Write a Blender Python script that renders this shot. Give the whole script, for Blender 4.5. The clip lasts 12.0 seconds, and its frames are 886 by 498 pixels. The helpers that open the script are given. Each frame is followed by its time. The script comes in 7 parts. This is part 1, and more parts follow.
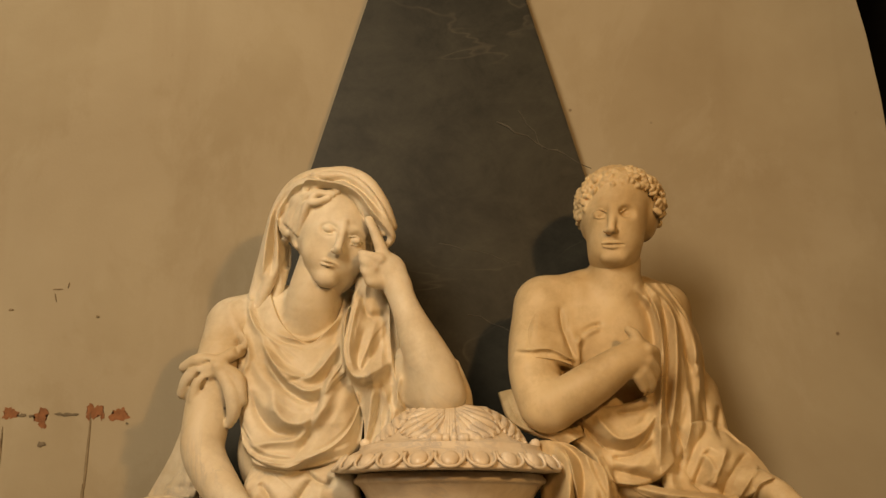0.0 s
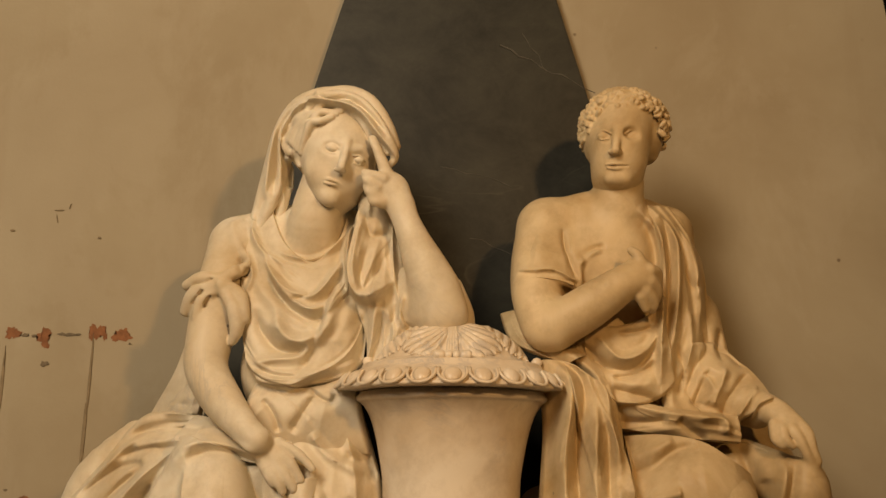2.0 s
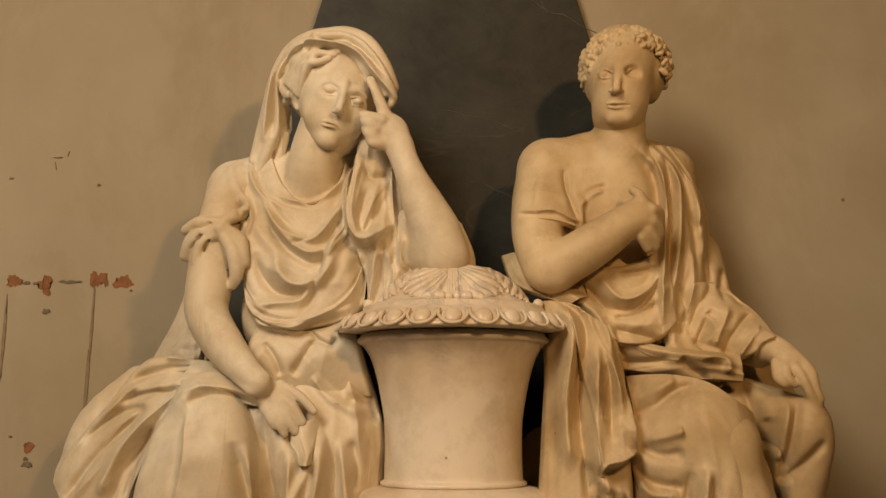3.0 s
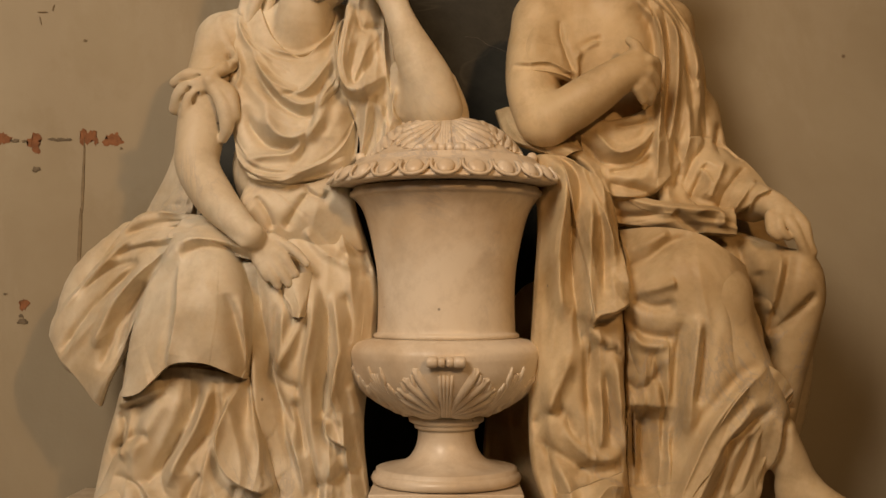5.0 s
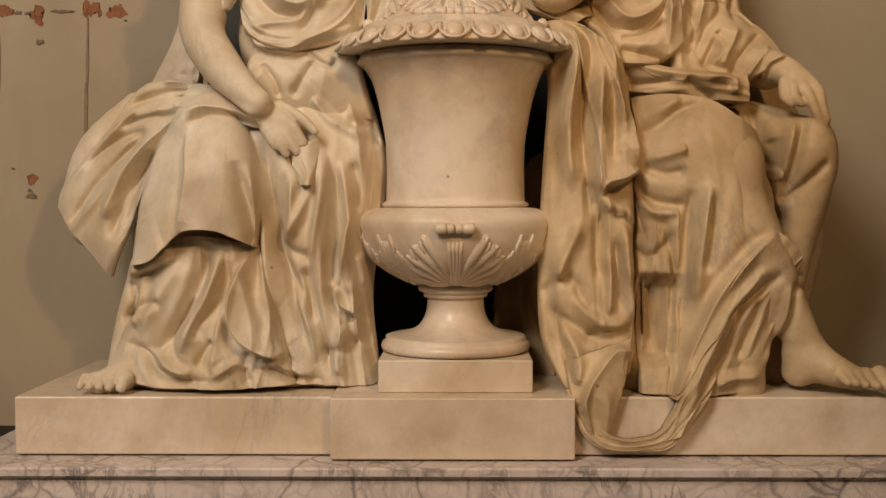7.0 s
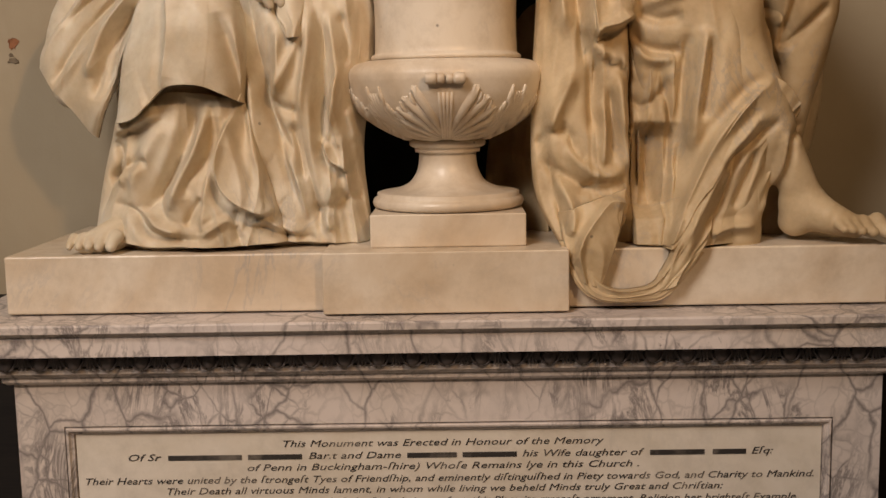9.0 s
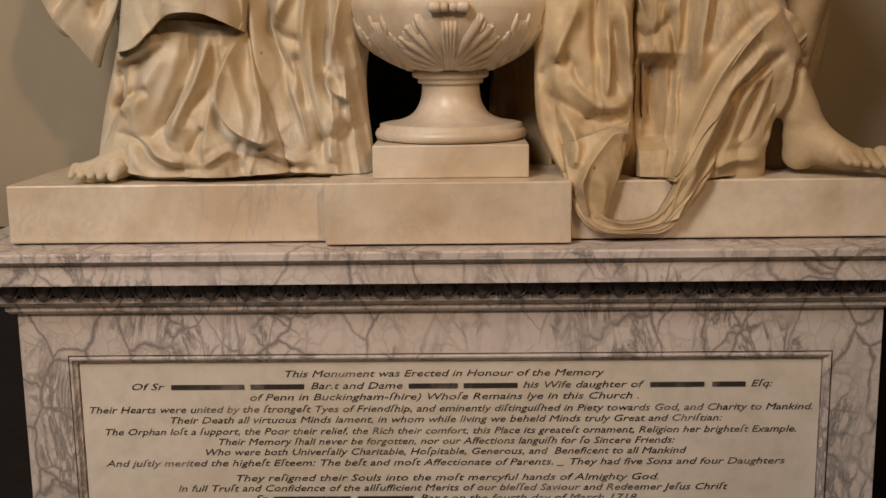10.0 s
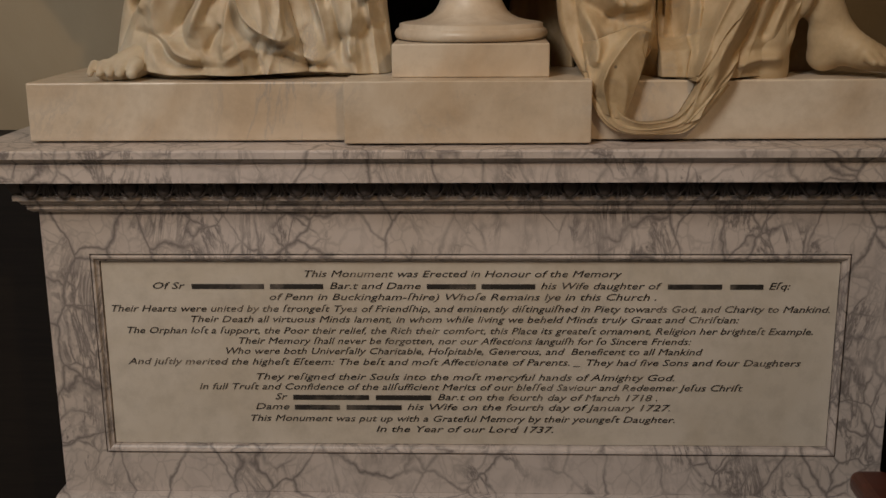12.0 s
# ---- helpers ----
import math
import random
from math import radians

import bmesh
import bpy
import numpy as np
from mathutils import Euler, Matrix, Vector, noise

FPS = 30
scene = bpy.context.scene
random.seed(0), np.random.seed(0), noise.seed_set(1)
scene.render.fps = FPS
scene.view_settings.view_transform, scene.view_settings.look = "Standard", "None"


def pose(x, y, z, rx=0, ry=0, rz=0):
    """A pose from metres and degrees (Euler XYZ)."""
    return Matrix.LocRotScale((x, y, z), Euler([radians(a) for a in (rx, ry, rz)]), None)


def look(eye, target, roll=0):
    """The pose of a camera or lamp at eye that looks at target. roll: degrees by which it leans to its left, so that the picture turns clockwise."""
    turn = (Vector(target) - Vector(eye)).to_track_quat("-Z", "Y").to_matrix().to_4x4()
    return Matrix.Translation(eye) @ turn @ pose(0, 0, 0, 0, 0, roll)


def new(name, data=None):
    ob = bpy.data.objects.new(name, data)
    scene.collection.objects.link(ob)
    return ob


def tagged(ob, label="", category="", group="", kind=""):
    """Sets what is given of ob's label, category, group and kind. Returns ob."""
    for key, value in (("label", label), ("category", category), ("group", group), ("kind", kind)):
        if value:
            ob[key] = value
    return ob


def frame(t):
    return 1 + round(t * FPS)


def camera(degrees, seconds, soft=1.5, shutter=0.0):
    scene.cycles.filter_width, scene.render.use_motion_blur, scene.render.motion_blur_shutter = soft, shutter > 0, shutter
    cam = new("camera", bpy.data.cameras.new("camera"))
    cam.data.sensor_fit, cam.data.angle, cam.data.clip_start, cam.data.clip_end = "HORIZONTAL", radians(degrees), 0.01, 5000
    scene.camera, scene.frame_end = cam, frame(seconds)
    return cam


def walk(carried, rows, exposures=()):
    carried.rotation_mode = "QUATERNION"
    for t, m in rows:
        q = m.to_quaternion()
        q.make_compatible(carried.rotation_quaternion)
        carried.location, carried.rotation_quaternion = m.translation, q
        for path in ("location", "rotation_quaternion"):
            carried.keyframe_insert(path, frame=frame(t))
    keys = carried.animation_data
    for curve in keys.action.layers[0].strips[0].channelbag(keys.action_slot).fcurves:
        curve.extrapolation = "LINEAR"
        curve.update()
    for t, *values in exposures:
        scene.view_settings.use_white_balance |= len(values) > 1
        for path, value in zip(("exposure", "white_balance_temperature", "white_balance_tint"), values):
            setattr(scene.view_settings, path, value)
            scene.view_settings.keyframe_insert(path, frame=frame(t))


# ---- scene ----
cam = camera(43.5, 12.0)
PATH = [
    (0, (0.008, -2.463, 1.845), (-0.006, -0.522, 2.327), 0.1),
    (0.5, (0.006, -2.446, 1.829), (-0.008, -0.501, 2.298), 0.4),
    (1, (0.005, -2.441, 1.816), (-0.004, -0.49, 2.256), 0.6),
    (1.5, (0.006, -2.442, 1.796), (-0.006, -0.486, 2.21), 0.6),
    (2, (-0.007, -2.447, 1.784), (-0.015, -0.485, 2.171), 0.5),
    (2.5, (-0.005, -2.439, 1.767), (-0.018, -0.47, 2.12), 0.1),
    (3, (0.009, -2.425, 1.759), (-0.011, -0.449, 2.064), -0.0),
    (5, (0.017, -2.398, 1.695), (0.003, -0.4, 1.789), 0.0),
    (5.5, (0.014, -2.397, 1.67), (0.005, -0.398, 1.721), -0.1),
    (6, (0.013, -2.398, 1.657), (0.0, -0.398, 1.662), -0.0),
    (6.5, (0.011, -2.396, 1.637), (-0.01, -0.396, 1.611), 0.0),
    (7, (0.015, -2.387, 1.622), (-0.014, -0.389, 1.537), -0.1),
    (9, (0.031, -2.357, 1.535), (0.001, -0.376, 1.256), -1.0),
    (9.5, (0.029, -2.351, 1.527), (0.001, -0.38, 1.191), -0.8),
    (10, (0.033, -2.361, 1.496), (-0.004, -0.396, 1.127), -0.7),
    (10.5, (0.04, -2.369, 1.463), (-0.013, -0.411, 1.062), -0.7),
    (11, (0.029, -2.375, 1.437), (-0.026, -0.422, 1.011), -0.5),
    (11.5, (0.03, -2.37, 1.447), (-0.034, -0.429, 0.972), -0.5),
    (12, (0.03, -2.375, 1.435), (-0.039, -0.438, 0.941), -0.5),
]
walk(cam, [(t, look(eye, target, roll)) for t, eye, target, roll in PATH],
     [(0, -0.15, 9000, 10.5), (3, -0.2, 8000, 12.5), (5.5, -0.33, 7600, 15.5), (7, -0.16, 6900, 14.5), (9, -0.02, 6400, 14.5), (10.5, -0.2, 6250, 12), (12, -0.68, 6050, 9.5)])

# ==== place ====
# ---- light ----
world = bpy.data.worlds.new("church_air")
scene.world = world
world.use_nodes = True
wn = world.node_tree
sky = wn.nodes.new("ShaderNodeTexSky")
sky.sky_type, sky.sun_disc = "NISHITA", False
sky.sun_elevation, sky.sun_rotation = radians(35), radians(200)
wn.links.new(sky.outputs[0], wn.nodes["Background"].inputs[0])
wn.nodes["Background"].inputs[1].default_value = 0.08


def lamp(name, kind, m, energy, colour, size=0.2, size_y=0.0, spot=60, blend=0.6):
    d = bpy.data.lights.new(name, kind)
    d.energy, d.color = energy, colour
    if kind == "AREA":
        d.shape, d.size, d.size_y = "RECTANGLE", size, size_y or size
    else:
        d.shadow_soft_size = size
    if kind == "SPOT":
        d.spot_size, d.spot_blend = radians(spot), blend
    ob = new(name, d)
    ob.matrix_world = m
    return ob


# the warm lamp that throws the shadows to the left, and daylight from an unseen high opening added behind
lamp("lamp_light", "SPOT", look((1.15, -2.9, 3.15), (-0.7, 0.655, 2.5)), 180, (1.0, 0.62, 0.30), 0.09, 0, 95, 1.0)
lamp("daylight_area", "AREA", look((-2.1, -3.88, 4.6), (0.0, 0.3, 1.4)), 205, (1.0, 0.88, 0.74), 1.2, 2.2)


# ---- materials ----
def material(name, base, rough=0.6, metal=0.0):
    m = bpy.data.materials.new(name)
    m.use_nodes = True
    b = m.node_tree.nodes["Principled BSDF"]
    b.inputs["Base Color"].default_value = (*base, 1)
    b.inputs["Roughness"].default_value, b.inputs["Metallic"].default_value = rough, metal
    return m, m.node_tree, b


def node(nt, kind, **values):
    n = nt.nodes.new("ShaderNode" + kind)
    for key, value in values.items():
        if key == "feature":
            n.feature = value
        elif key == "operation":
            n.operation = value
        elif key == "blend_type":
            n.blend_type = value
        else:
            n.inputs[key].default_value = value
    return n


def coords(nt, scale=(1, 1, 1), turn=(0, 0, 0)):
    geo, mp = node(nt, "NewGeometry"), node(nt, "Mapping")
    mp.inputs["Scale"].default_value, mp.inputs["Rotation"].default_value = scale, turn
    nt.links.new(geo.outputs["Position"], mp.inputs["Vector"])
    return mp.outputs[0]


def ramp(nt, src, stops):
    r = node(nt, "ValToRGB")
    el = r.color_ramp.elements
    while len(el) < len(stops):
        el.new(0.5)
    for e, (at, c) in zip(el, stops):
        e.position, e.color = at, (c, c, c, 1) if isinstance(c, (int, float)) else (*c, 1)
    nt.links.new(src, r.inputs[0])
    return r.outputs[0]


def noise_tex(nt, vec, scale, detail=5, rough=0.6, distort=0.0):
    n = node(nt, "TexNoise", Scale=scale, Detail=detail, Roughness=rough, Distortion=distort)
    nt.links.new(vec, n.inputs["Vector"])
    return n.outputs[0]


def mix(nt, fac, a, b, blend="MIX"):
    m = node(nt, "MixRGB", blend_type=blend)
    for slot, v in ((0, fac), (1, a), (2, b)):
        if isinstance(v, (int, float)):
            m.inputs[slot].default_value = v
        elif isinstance(v, tuple):
            m.inputs[slot].default_value = (*v, 1)
        else:
            nt.links.new(v, m.inputs[slot])
    return m.outputs[0]


def relief(nt, b, height, strength, dist=0.002):
    n = node(nt, "Bump", Strength=strength, Distance=dist)
    nt.links.new(height, n.inputs["Height"])
    nt.links.new(n.outputs[0], b.inputs["Normal"])


def carved_marble(name, base, stain, grey, vein=0.35, rough=0.42, sss=0.0):
    """Old polished marble: cream, honey-coloured stains, faint grey veins."""
    m, nt, b = material(name, base, rough)
    v = coords(nt)
    big = ramp(nt, noise_tex(nt, v, 3.0, 6, 0.6, 0.6), [(0.38, 0), (0.68, 1)])
    small = ramp(nt, noise_tex(nt, v, 14, 6, 0.7), [(0.45, 0), (0.75, 1)])
    c = mix(nt, big, base, stain)
    c = mix(nt, mix(nt, 1.0, small, (0.4, 0.4, 0.4), "MULTIPLY"), c, tuple(x * 0.62 for x in stain))
    cloud = ramp(nt, noise_tex(nt, coords(nt, (1, 1, 0.6), (0.4, 0.2, 0.7)), 3.6, 7, 0.65, 1.8), [(0.47, 0), (0.5, 1), (0.53, 0)])
    mask = ramp(nt, noise_tex(nt, v, 1.7, 3), [(0.5, 0), (0.66, 1)])
    veins = mix(nt, 1.0, mix(nt, 1.0, cloud, mask, "MULTIPLY"), (vein, vein, vein), "MULTIPLY")
    c = mix(nt, veins, c, grey)
    vor = node(nt, "TexVoronoi", Scale=11.0, Randomness=1.0)
    nt.links.new(v, vor.inputs["Vector"])
    speck = mix(nt, 1.0, ramp(nt, vor.outputs["Distance"], [(0.03, 1), (0.05, 0)]), ramp(nt, noise_tex(nt, v, 4, 2), [(0.52, 0), (0.56, 1)]), "MULTIPLY")
    c = mix(nt, mix(nt, 1.0, speck, (0.7, 0.7, 0.7), "MULTIPLY"), c, (0.10, 0.08, 0.06))
    nt.links.new(c, b.inputs["Base Color"])
    nt.links.new(ramp(nt, small, [(0, rough - 0.05), (1, rough + 0.2)]), b.inputs["Roughness"])
    relief(nt, b, noise_tex(nt, v, 160, 3), 0.12, 0.001)
    b.inputs["Subsurface Weight"].default_value = sss
    b.inputs["Subsurface Radius"].default_value, b.inputs["Subsurface Scale"].default_value = (1.0, 0.55, 0.3), 0.012
    return m


def veined_marble(name, base, vein, warm):
    """White marble with a net of grey-violet veins."""
    m, nt, b = material(name, base, 0.35)
    v = coords(nt, (1, 1, 0.75), (0.1, 0.5, 0.3))
    warp = node(nt, "TexNoise", Scale=6.0, Detail=6.0)
    nt.links.new(v, warp.inputs["Vector"])
    off = node(nt, "VectorMath", operation="MULTIPLY_ADD")
    off.inputs[1].default_value = (0.13, 0.13, 0.13)
    nt.links.new(warp.outputs["Color"], off.inputs[0])
    nt.links.new(v, off.inputs[2])
    layers = []
    for scale, width in ((7.0, 0.04), (13, 0.055), (27, 0.08)):
        vor = node(nt, "TexVoronoi", feature="DISTANCE_TO_EDGE", Scale=scale)
        nt.links.new(off.outputs[0], vor.inputs["Vector"])
        layers.append(ramp(nt, vor.outputs["Distance"], [(0.0, 1), (width, 0)]))
    mask = ramp(nt, noise_tex(nt, v, 3.1, 4, 0.6), [(0.36, 0), (0.55, 1)])
    mask2 = ramp(nt, noise_tex(nt, coords(nt, (1.3, 1, 1.1), (0.6, 0, 1)), 4.2, 4, 0.6), [(0.42, 0), (0.58, 1)])
    a = mix(nt, 1.0, layers[0], mask, "MULTIPLY")
    c2 = mix(nt, 1.0, layers[1], mask2, "MULTIPLY")
    c3 = mix(nt, 1.0, mix(nt, 1.0, layers[2], mask, "MULTIPLY"), (0.3, 0.3, 0.3), "MULTIPLY")
    net = mix(nt, 1.0, mix(nt, 1.0, a, c2, "LIGHTEN"), c3, "LIGHTEN")
    streak = ramp(nt, noise_tex(nt, coords(nt, (1.0, 1.0, 0.4), (0, 0.55, 0)), 7.0, 8, 0.68, 1.6), [(0.47, 0), (0.515, 1.0), (0.56, 0)])
    net = mix(nt, 1.0, net, mix(nt, 1.0, streak, mask2, "MULTIPLY"), "LIGHTEN")
    soft = ramp(nt, noise_tex(nt, v, 6.5, 7, 0.7, 1.2), [(0.46, 0), (0.8, 0.6)])
    c = mix(nt, ramp(nt, noise_tex(nt, v, 1.6, 4), [(0.4, 0), (0.7, 1)]), base, warm)
    c = mix(nt, soft, c, tuple((x + y) / 2 for x, y in zip(base, vein)))
    c = mix(nt, mix(nt, 1.0, net, (0.75, 0.75, 0.75), "MULTIPLY"), c, vein)
    nt.links.new(c, b.inputs["Base Color"])
    relief(nt, b, noise_tex(nt, v, 120, 3), 0.08, 0.001)
    return m


STATUE = carved_marble("statue_marble", (0.70, 0.635, 0.515), (0.54, 0.42, 0.265), (0.30, 0.29, 0.29), 0.45, 0.6, 0.05)
AGED = carved_marble("stained_statue_marble", (0.63, 0.50, 0.32), (0.38, 0.255, 0.12), (0.28, 0.26, 0.25), 0.45, 0.6, 0.05)
PLAIN = carved_marble("plain_marble", (0.74, 0.66, 0.55), (0.56, 0.43, 0.29), (0.33, 0.31, 0.31), 0.7, 0.38)
VEINED = veined_marble("veined_marble", (0.70, 0.63, 0.60), (0.08, 0.068, 0.075), (0.64, 0.56, 0.50))
# for the egg course: the corona's shade and some grime in the base colour
SHADED_GRIMY = carved_marble("shaded_grimy_marble", (0.12, 0.105, 0.105), (0.08, 0.07, 0.07), (0.08, 0.08, 0.08), 0.4, 0.55)
TABLET = carved_marble("tablet_marble", (0.75, 0.69, 0.61), (0.63, 0.56, 0.46), (0.40, 0.38, 0.37), 0.25, 0.5)


def plaster():
    m, nt, b = material("old_plaster", (0.5, 0.43, 0.3), 0.85)
    v = coords(nt)
    c = mix(nt, ramp(nt, noise_tex(nt, v, 1.1, 5, 0.6, 0.4), [(0.35, 0), (0.7, 1)]), (0.37, 0.32, 0.23), (0.285, 0.232, 0.155))
    c = mix(nt, ramp(nt, noise_tex(nt, v, 9, 6, 0.7), [(0.5, 0), (0.8, 0.4)]), c, (0.34, 0.28, 0.2))
    # rubbed and rewashed areas, and faint runs of damp
    c = mix(nt, ramp(nt, noise_tex(nt, coords(nt, (1, 1, 0.55)), 2.3, 8, 0.66, 0.5), [(0.50, 0), (0.56, 0.22)]), c, (0.42, 0.37, 0.285))
    c = mix(nt, ramp(nt, noise_tex(nt, coords(nt, (1, 1, 0.1)), 8, 5, 0.6), [(0.56, 0), (0.68, 0.12)]), c, (0.25, 0.19, 0.12))
    # specks of lost paint
    vor = node(nt, "TexVoronoi", Scale=7.0, Randomness=1.0)
    nt.links.new(v, vor.inputs["Vector"])
    speck = mix(nt, 1.0, ramp(nt, vor.outputs["Distance"], [(0.035, 1), (0.06, 0)]), ramp(nt, noise_tex(nt, v, 2.5, 2), [(0.55, 0), (0.6, 1)]), "MULTIPLY")
    c = mix(nt, speck, c, (0.12, 0.08, 0.05))
    nt.links.new(c, b.inputs["Base Color"])
    relief(nt, b, mix(nt, 0.3, noise_tex(nt, v, 6, 5), noise_tex(nt, v, 90, 4)), 0.25, 0.006)
    return m


def dark_marble():
    m, nt, b = material("dark_marble", (0.03, 0.03, 0.025), 0.5)
    v = coords(nt, (1, 1, 1.2), (0, 0.5, 0.2))
    c = mix(nt, ramp(nt, noise_tex(nt, v, 5, 8, 0.74, 0.3), [(0.35, 0), (0.75, 1)]), (0.010, 0.0105, 0.008), (0.040, 0.041, 0.032))
    veins = ramp(nt, noise_tex(nt, coords(nt, (1, 1, 2.2), (0, -0.62, 0)), 1.5, 4, 0.5, 0.5), [(0.49, 0), (0.5, 1), (0.508, 0)])
    veins = mix(nt, 1.0, veins, ramp(nt, noise_tex(nt, v, 2.2, 3), [(0.5, 0), (0.62, 1)]), "MULTIPLY")
    c = mix(nt, mix(nt, 1.0, veins, (0.2, 0.2, 0.2), "MULTIPLY"), c, (0.16, 0.14, 0.11))
    nt.links.new(c, b.inputs["Base Color"])
    b.inputs["Specular IOR Level"].default_value = 0.25
    relief(nt, b, noise_tex(nt, v, 60, 4), 0.1, 0.001)
    return m


def wood(name, a, c2, rough=0.4):
    m, nt, b = material(name, a, rough)
    v = coords(nt, (1, 12, 12))
    nt.links.new(mix(nt, ramp(nt, noise_tex(nt, v, 6, 6, 0.6, 0.5), [(0.35, 0), (0.7, 1)]), a, c2), b.inputs["Base Color"])
    relief(nt, b, noise_tex(nt, v, 30, 4), 0.2, 0.001)
    return m


def simple(name, base, rough=0.7, vary=0.25, scale=12):
    m, nt, b = material(name, base, rough)
    v = coords(nt)
    c = mix(nt, ramp(nt, noise_tex(nt, v, scale, 6, 0.65), [(0.3, 0), (0.75, 1)]), base, tuple(x * (1 - vary) for x in base))
    nt.links.new(c, b.inputs["Base Color"])
    relief(nt, b, noise_tex(nt, v, scale * 8, 3), 0.15, 0.001)
    return m


PLASTER, SLATE = plaster(), dark_marble()
# near-black, for the panelling and for the shade painted on the recess
NEAR_BLACK = wood("near_black_wood", (0.008, 0.005, 0.004), (0.013, 0.009, 0.006), 0.95)
PEW = wood("red_polished_wood", (0.10, 0.022, 0.010), (0.055, 0.012, 0.006), 0.3)


def worn_ink():
    """Black letter paint, worn thin in places."""
    m, nt, b = material("letter_black", (0.03, 0.026, 0.024), 0.6)
    v = coords(nt)
    c = mix(nt, ramp(nt, noise_tex(nt, v, 5.5, 5, 0.7), [(0.5, 0), (0.72, 0.75)]), (0.03, 0.026, 0.024), (0.36, 0.31, 0.26))
    nt.links.new(c, b.inputs["Base Color"])
    return m


INK = worn_ink()
RUST = simple("red_brick_dust", (0.31, 0.13, 0.06), 0.9, 0.5, 60)
DRIP = simple("brown_drip", (0.28, 0.215, 0.135), 0.9, 0.4, 40)
GREYED = simple("grey_mortar", (0.20, 0.16, 0.11), 0.9, 0.5, 60)
VEIN = simple("calcite_vein", (0.075, 0.07, 0.055), 0.6, 0.6, 30)
STONE = simple("floor_stone", (0.30, 0.26, 0.21), 0.6)
# dark tone for the unseen room, chosen to keep bounced light low
ROOM_DARK = simple("dark_room_wall", (0.14, 0.12, 0.10), 0.85, 0.15, 3)


# ---- building helpers ----
def part(name, bm, mat, parent=None, label="", smooth=False):
    me = bpy.data.meshes.new(name)
    bm.to_mesh(me)
    bm.free()
    me.materials.append(mat)
    if smooth:
        me.polygons.foreach_set("use_smooth", [True] * len(me.polygons))
    ob = new(name, me)
    if parent:
        ob.parent = parent
    return tagged(ob, label)


def box(bm, lo, hi, bevel=0.0, seg=2):
    made = bmesh.ops.create_cube(bm, size=1, matrix=Matrix.Translation([(a + b) / 2 for a, b in zip(lo, hi)]) @ Matrix.Diagonal([b - a for a, b in zip(lo, hi)] + [1]))
    if bevel:
        edges = {e for v in made["verts"] for e in v.link_edges}
        bmesh.ops.bevel(bm, geom=list(edges), offset=bevel, segments=seg, profile=0.5, affect="EDGES")
    return bm


def block(name, lo, hi, mat, parent=None, bevel=0.003, label=""):
    return part(name, box(bmesh.new(), lo, hi, bevel), mat, parent, label)


def lathe(profile, seg=96, ripple=None):
    """A turned body round the z axis; ripple(angle, n) adds to the radius."""
    bm = bmesh.new()
    rings = []
    for n, (r, z) in enumerate(profile):
        rings.append([bm.verts.new(((r + (ripple(2 * math.pi * s / seg, n) if ripple else 0)) * math.cos(2 * math.pi * s / seg),
                                    (r + (ripple(2 * math.pi * s / seg, n) if ripple else 0)) * math.sin(2 * math.pi * s / seg), z)) for s in range(seg)])
    for a, b in zip(rings, rings[1:]):
        for s in range(seg):
            bm.faces.new((a[s], a[(s + 1) % seg], b[(s + 1) % seg], b[s]))
    bm.faces.new(rings[0][::-1])
    bm.faces.new(rings[-1])
    return bm


def smoothed(points, steps=6):
    """A smooth run through profile points."""
    pts = [points[0], *points, points[-1]]
    out = []
    for p0, p1, p2, p3 in zip(pts, pts[1:], pts[2:], pts[3:]):
        for k in range(steps):
            t = k / steps
            out.append(tuple(0.5 * (2 * b + (c - a) * t + (2 * a - 5 * b + 4 * c - d) * t * t + (3 * b - a - 3 * c + d) * t ** 3)
                             for a, b, c, d in zip(p0, p1, p2, p3)))
    return out + [tuple(points[-1])]


def tube(bm, points, seg=8):
    """A tapering round bead along (x, y, z, r) points."""
    rings = []
    for n, p in enumerate(points):
        a, b = Vector(points[max(n - 1, 0)][:3]), Vector(points[min(n + 1, len(points) - 1)][:3])
        way = (b - a).normalized()
        side = way.cross(Vector((0, 1, 0.01))).normalized()
        up = side.cross(way)
        rings.append([bm.verts.new(Vector(p[:3]) + p[3] * (math.cos(2 * math.pi * s / seg) * side + math.sin(2 * math.pi * s / seg) * up)) for s in range(seg)])
    for a, b in zip(rings, rings[1:]):
        for s in range(seg):
            bm.faces.new((a[s], a[(s + 1) % seg], b[(s + 1) % seg], b[s]))
    bm.faces.new(rings[0][::-1])
    bm.faces.new(rings[-1])
    return bm


def moulding(name, profile, half, mat, parent, back=0.6, label=""):
    """A cornice course: profile of (out, z) run along the left side, the front and the right side."""
    bm = bmesh.new()
    rows = []
    for out, z in profile:
        x, y = half + out, 0.05 - out
        rows.append([bm.verts.new(p) for p in ((-x, back, z), (-x, y, z), (x, y, z), (x, back, z))])
    for a, b in zip(rows, rows[1:]):
        for s in range(3):
            bm.faces.new((a[s], a[s + 1], b[s + 1], b[s]))
    bm.faces.new(rows[0][::-1])
    bm.faces.new(rows[-1])
    bmesh.ops.recalc_face_normals(bm, faces=bm.faces[:])
    return part(name, bm, mat, parent, label)


def empty(name, m=Matrix()):
    ob = new(name)
    ob.matrix_world = m
    return ob


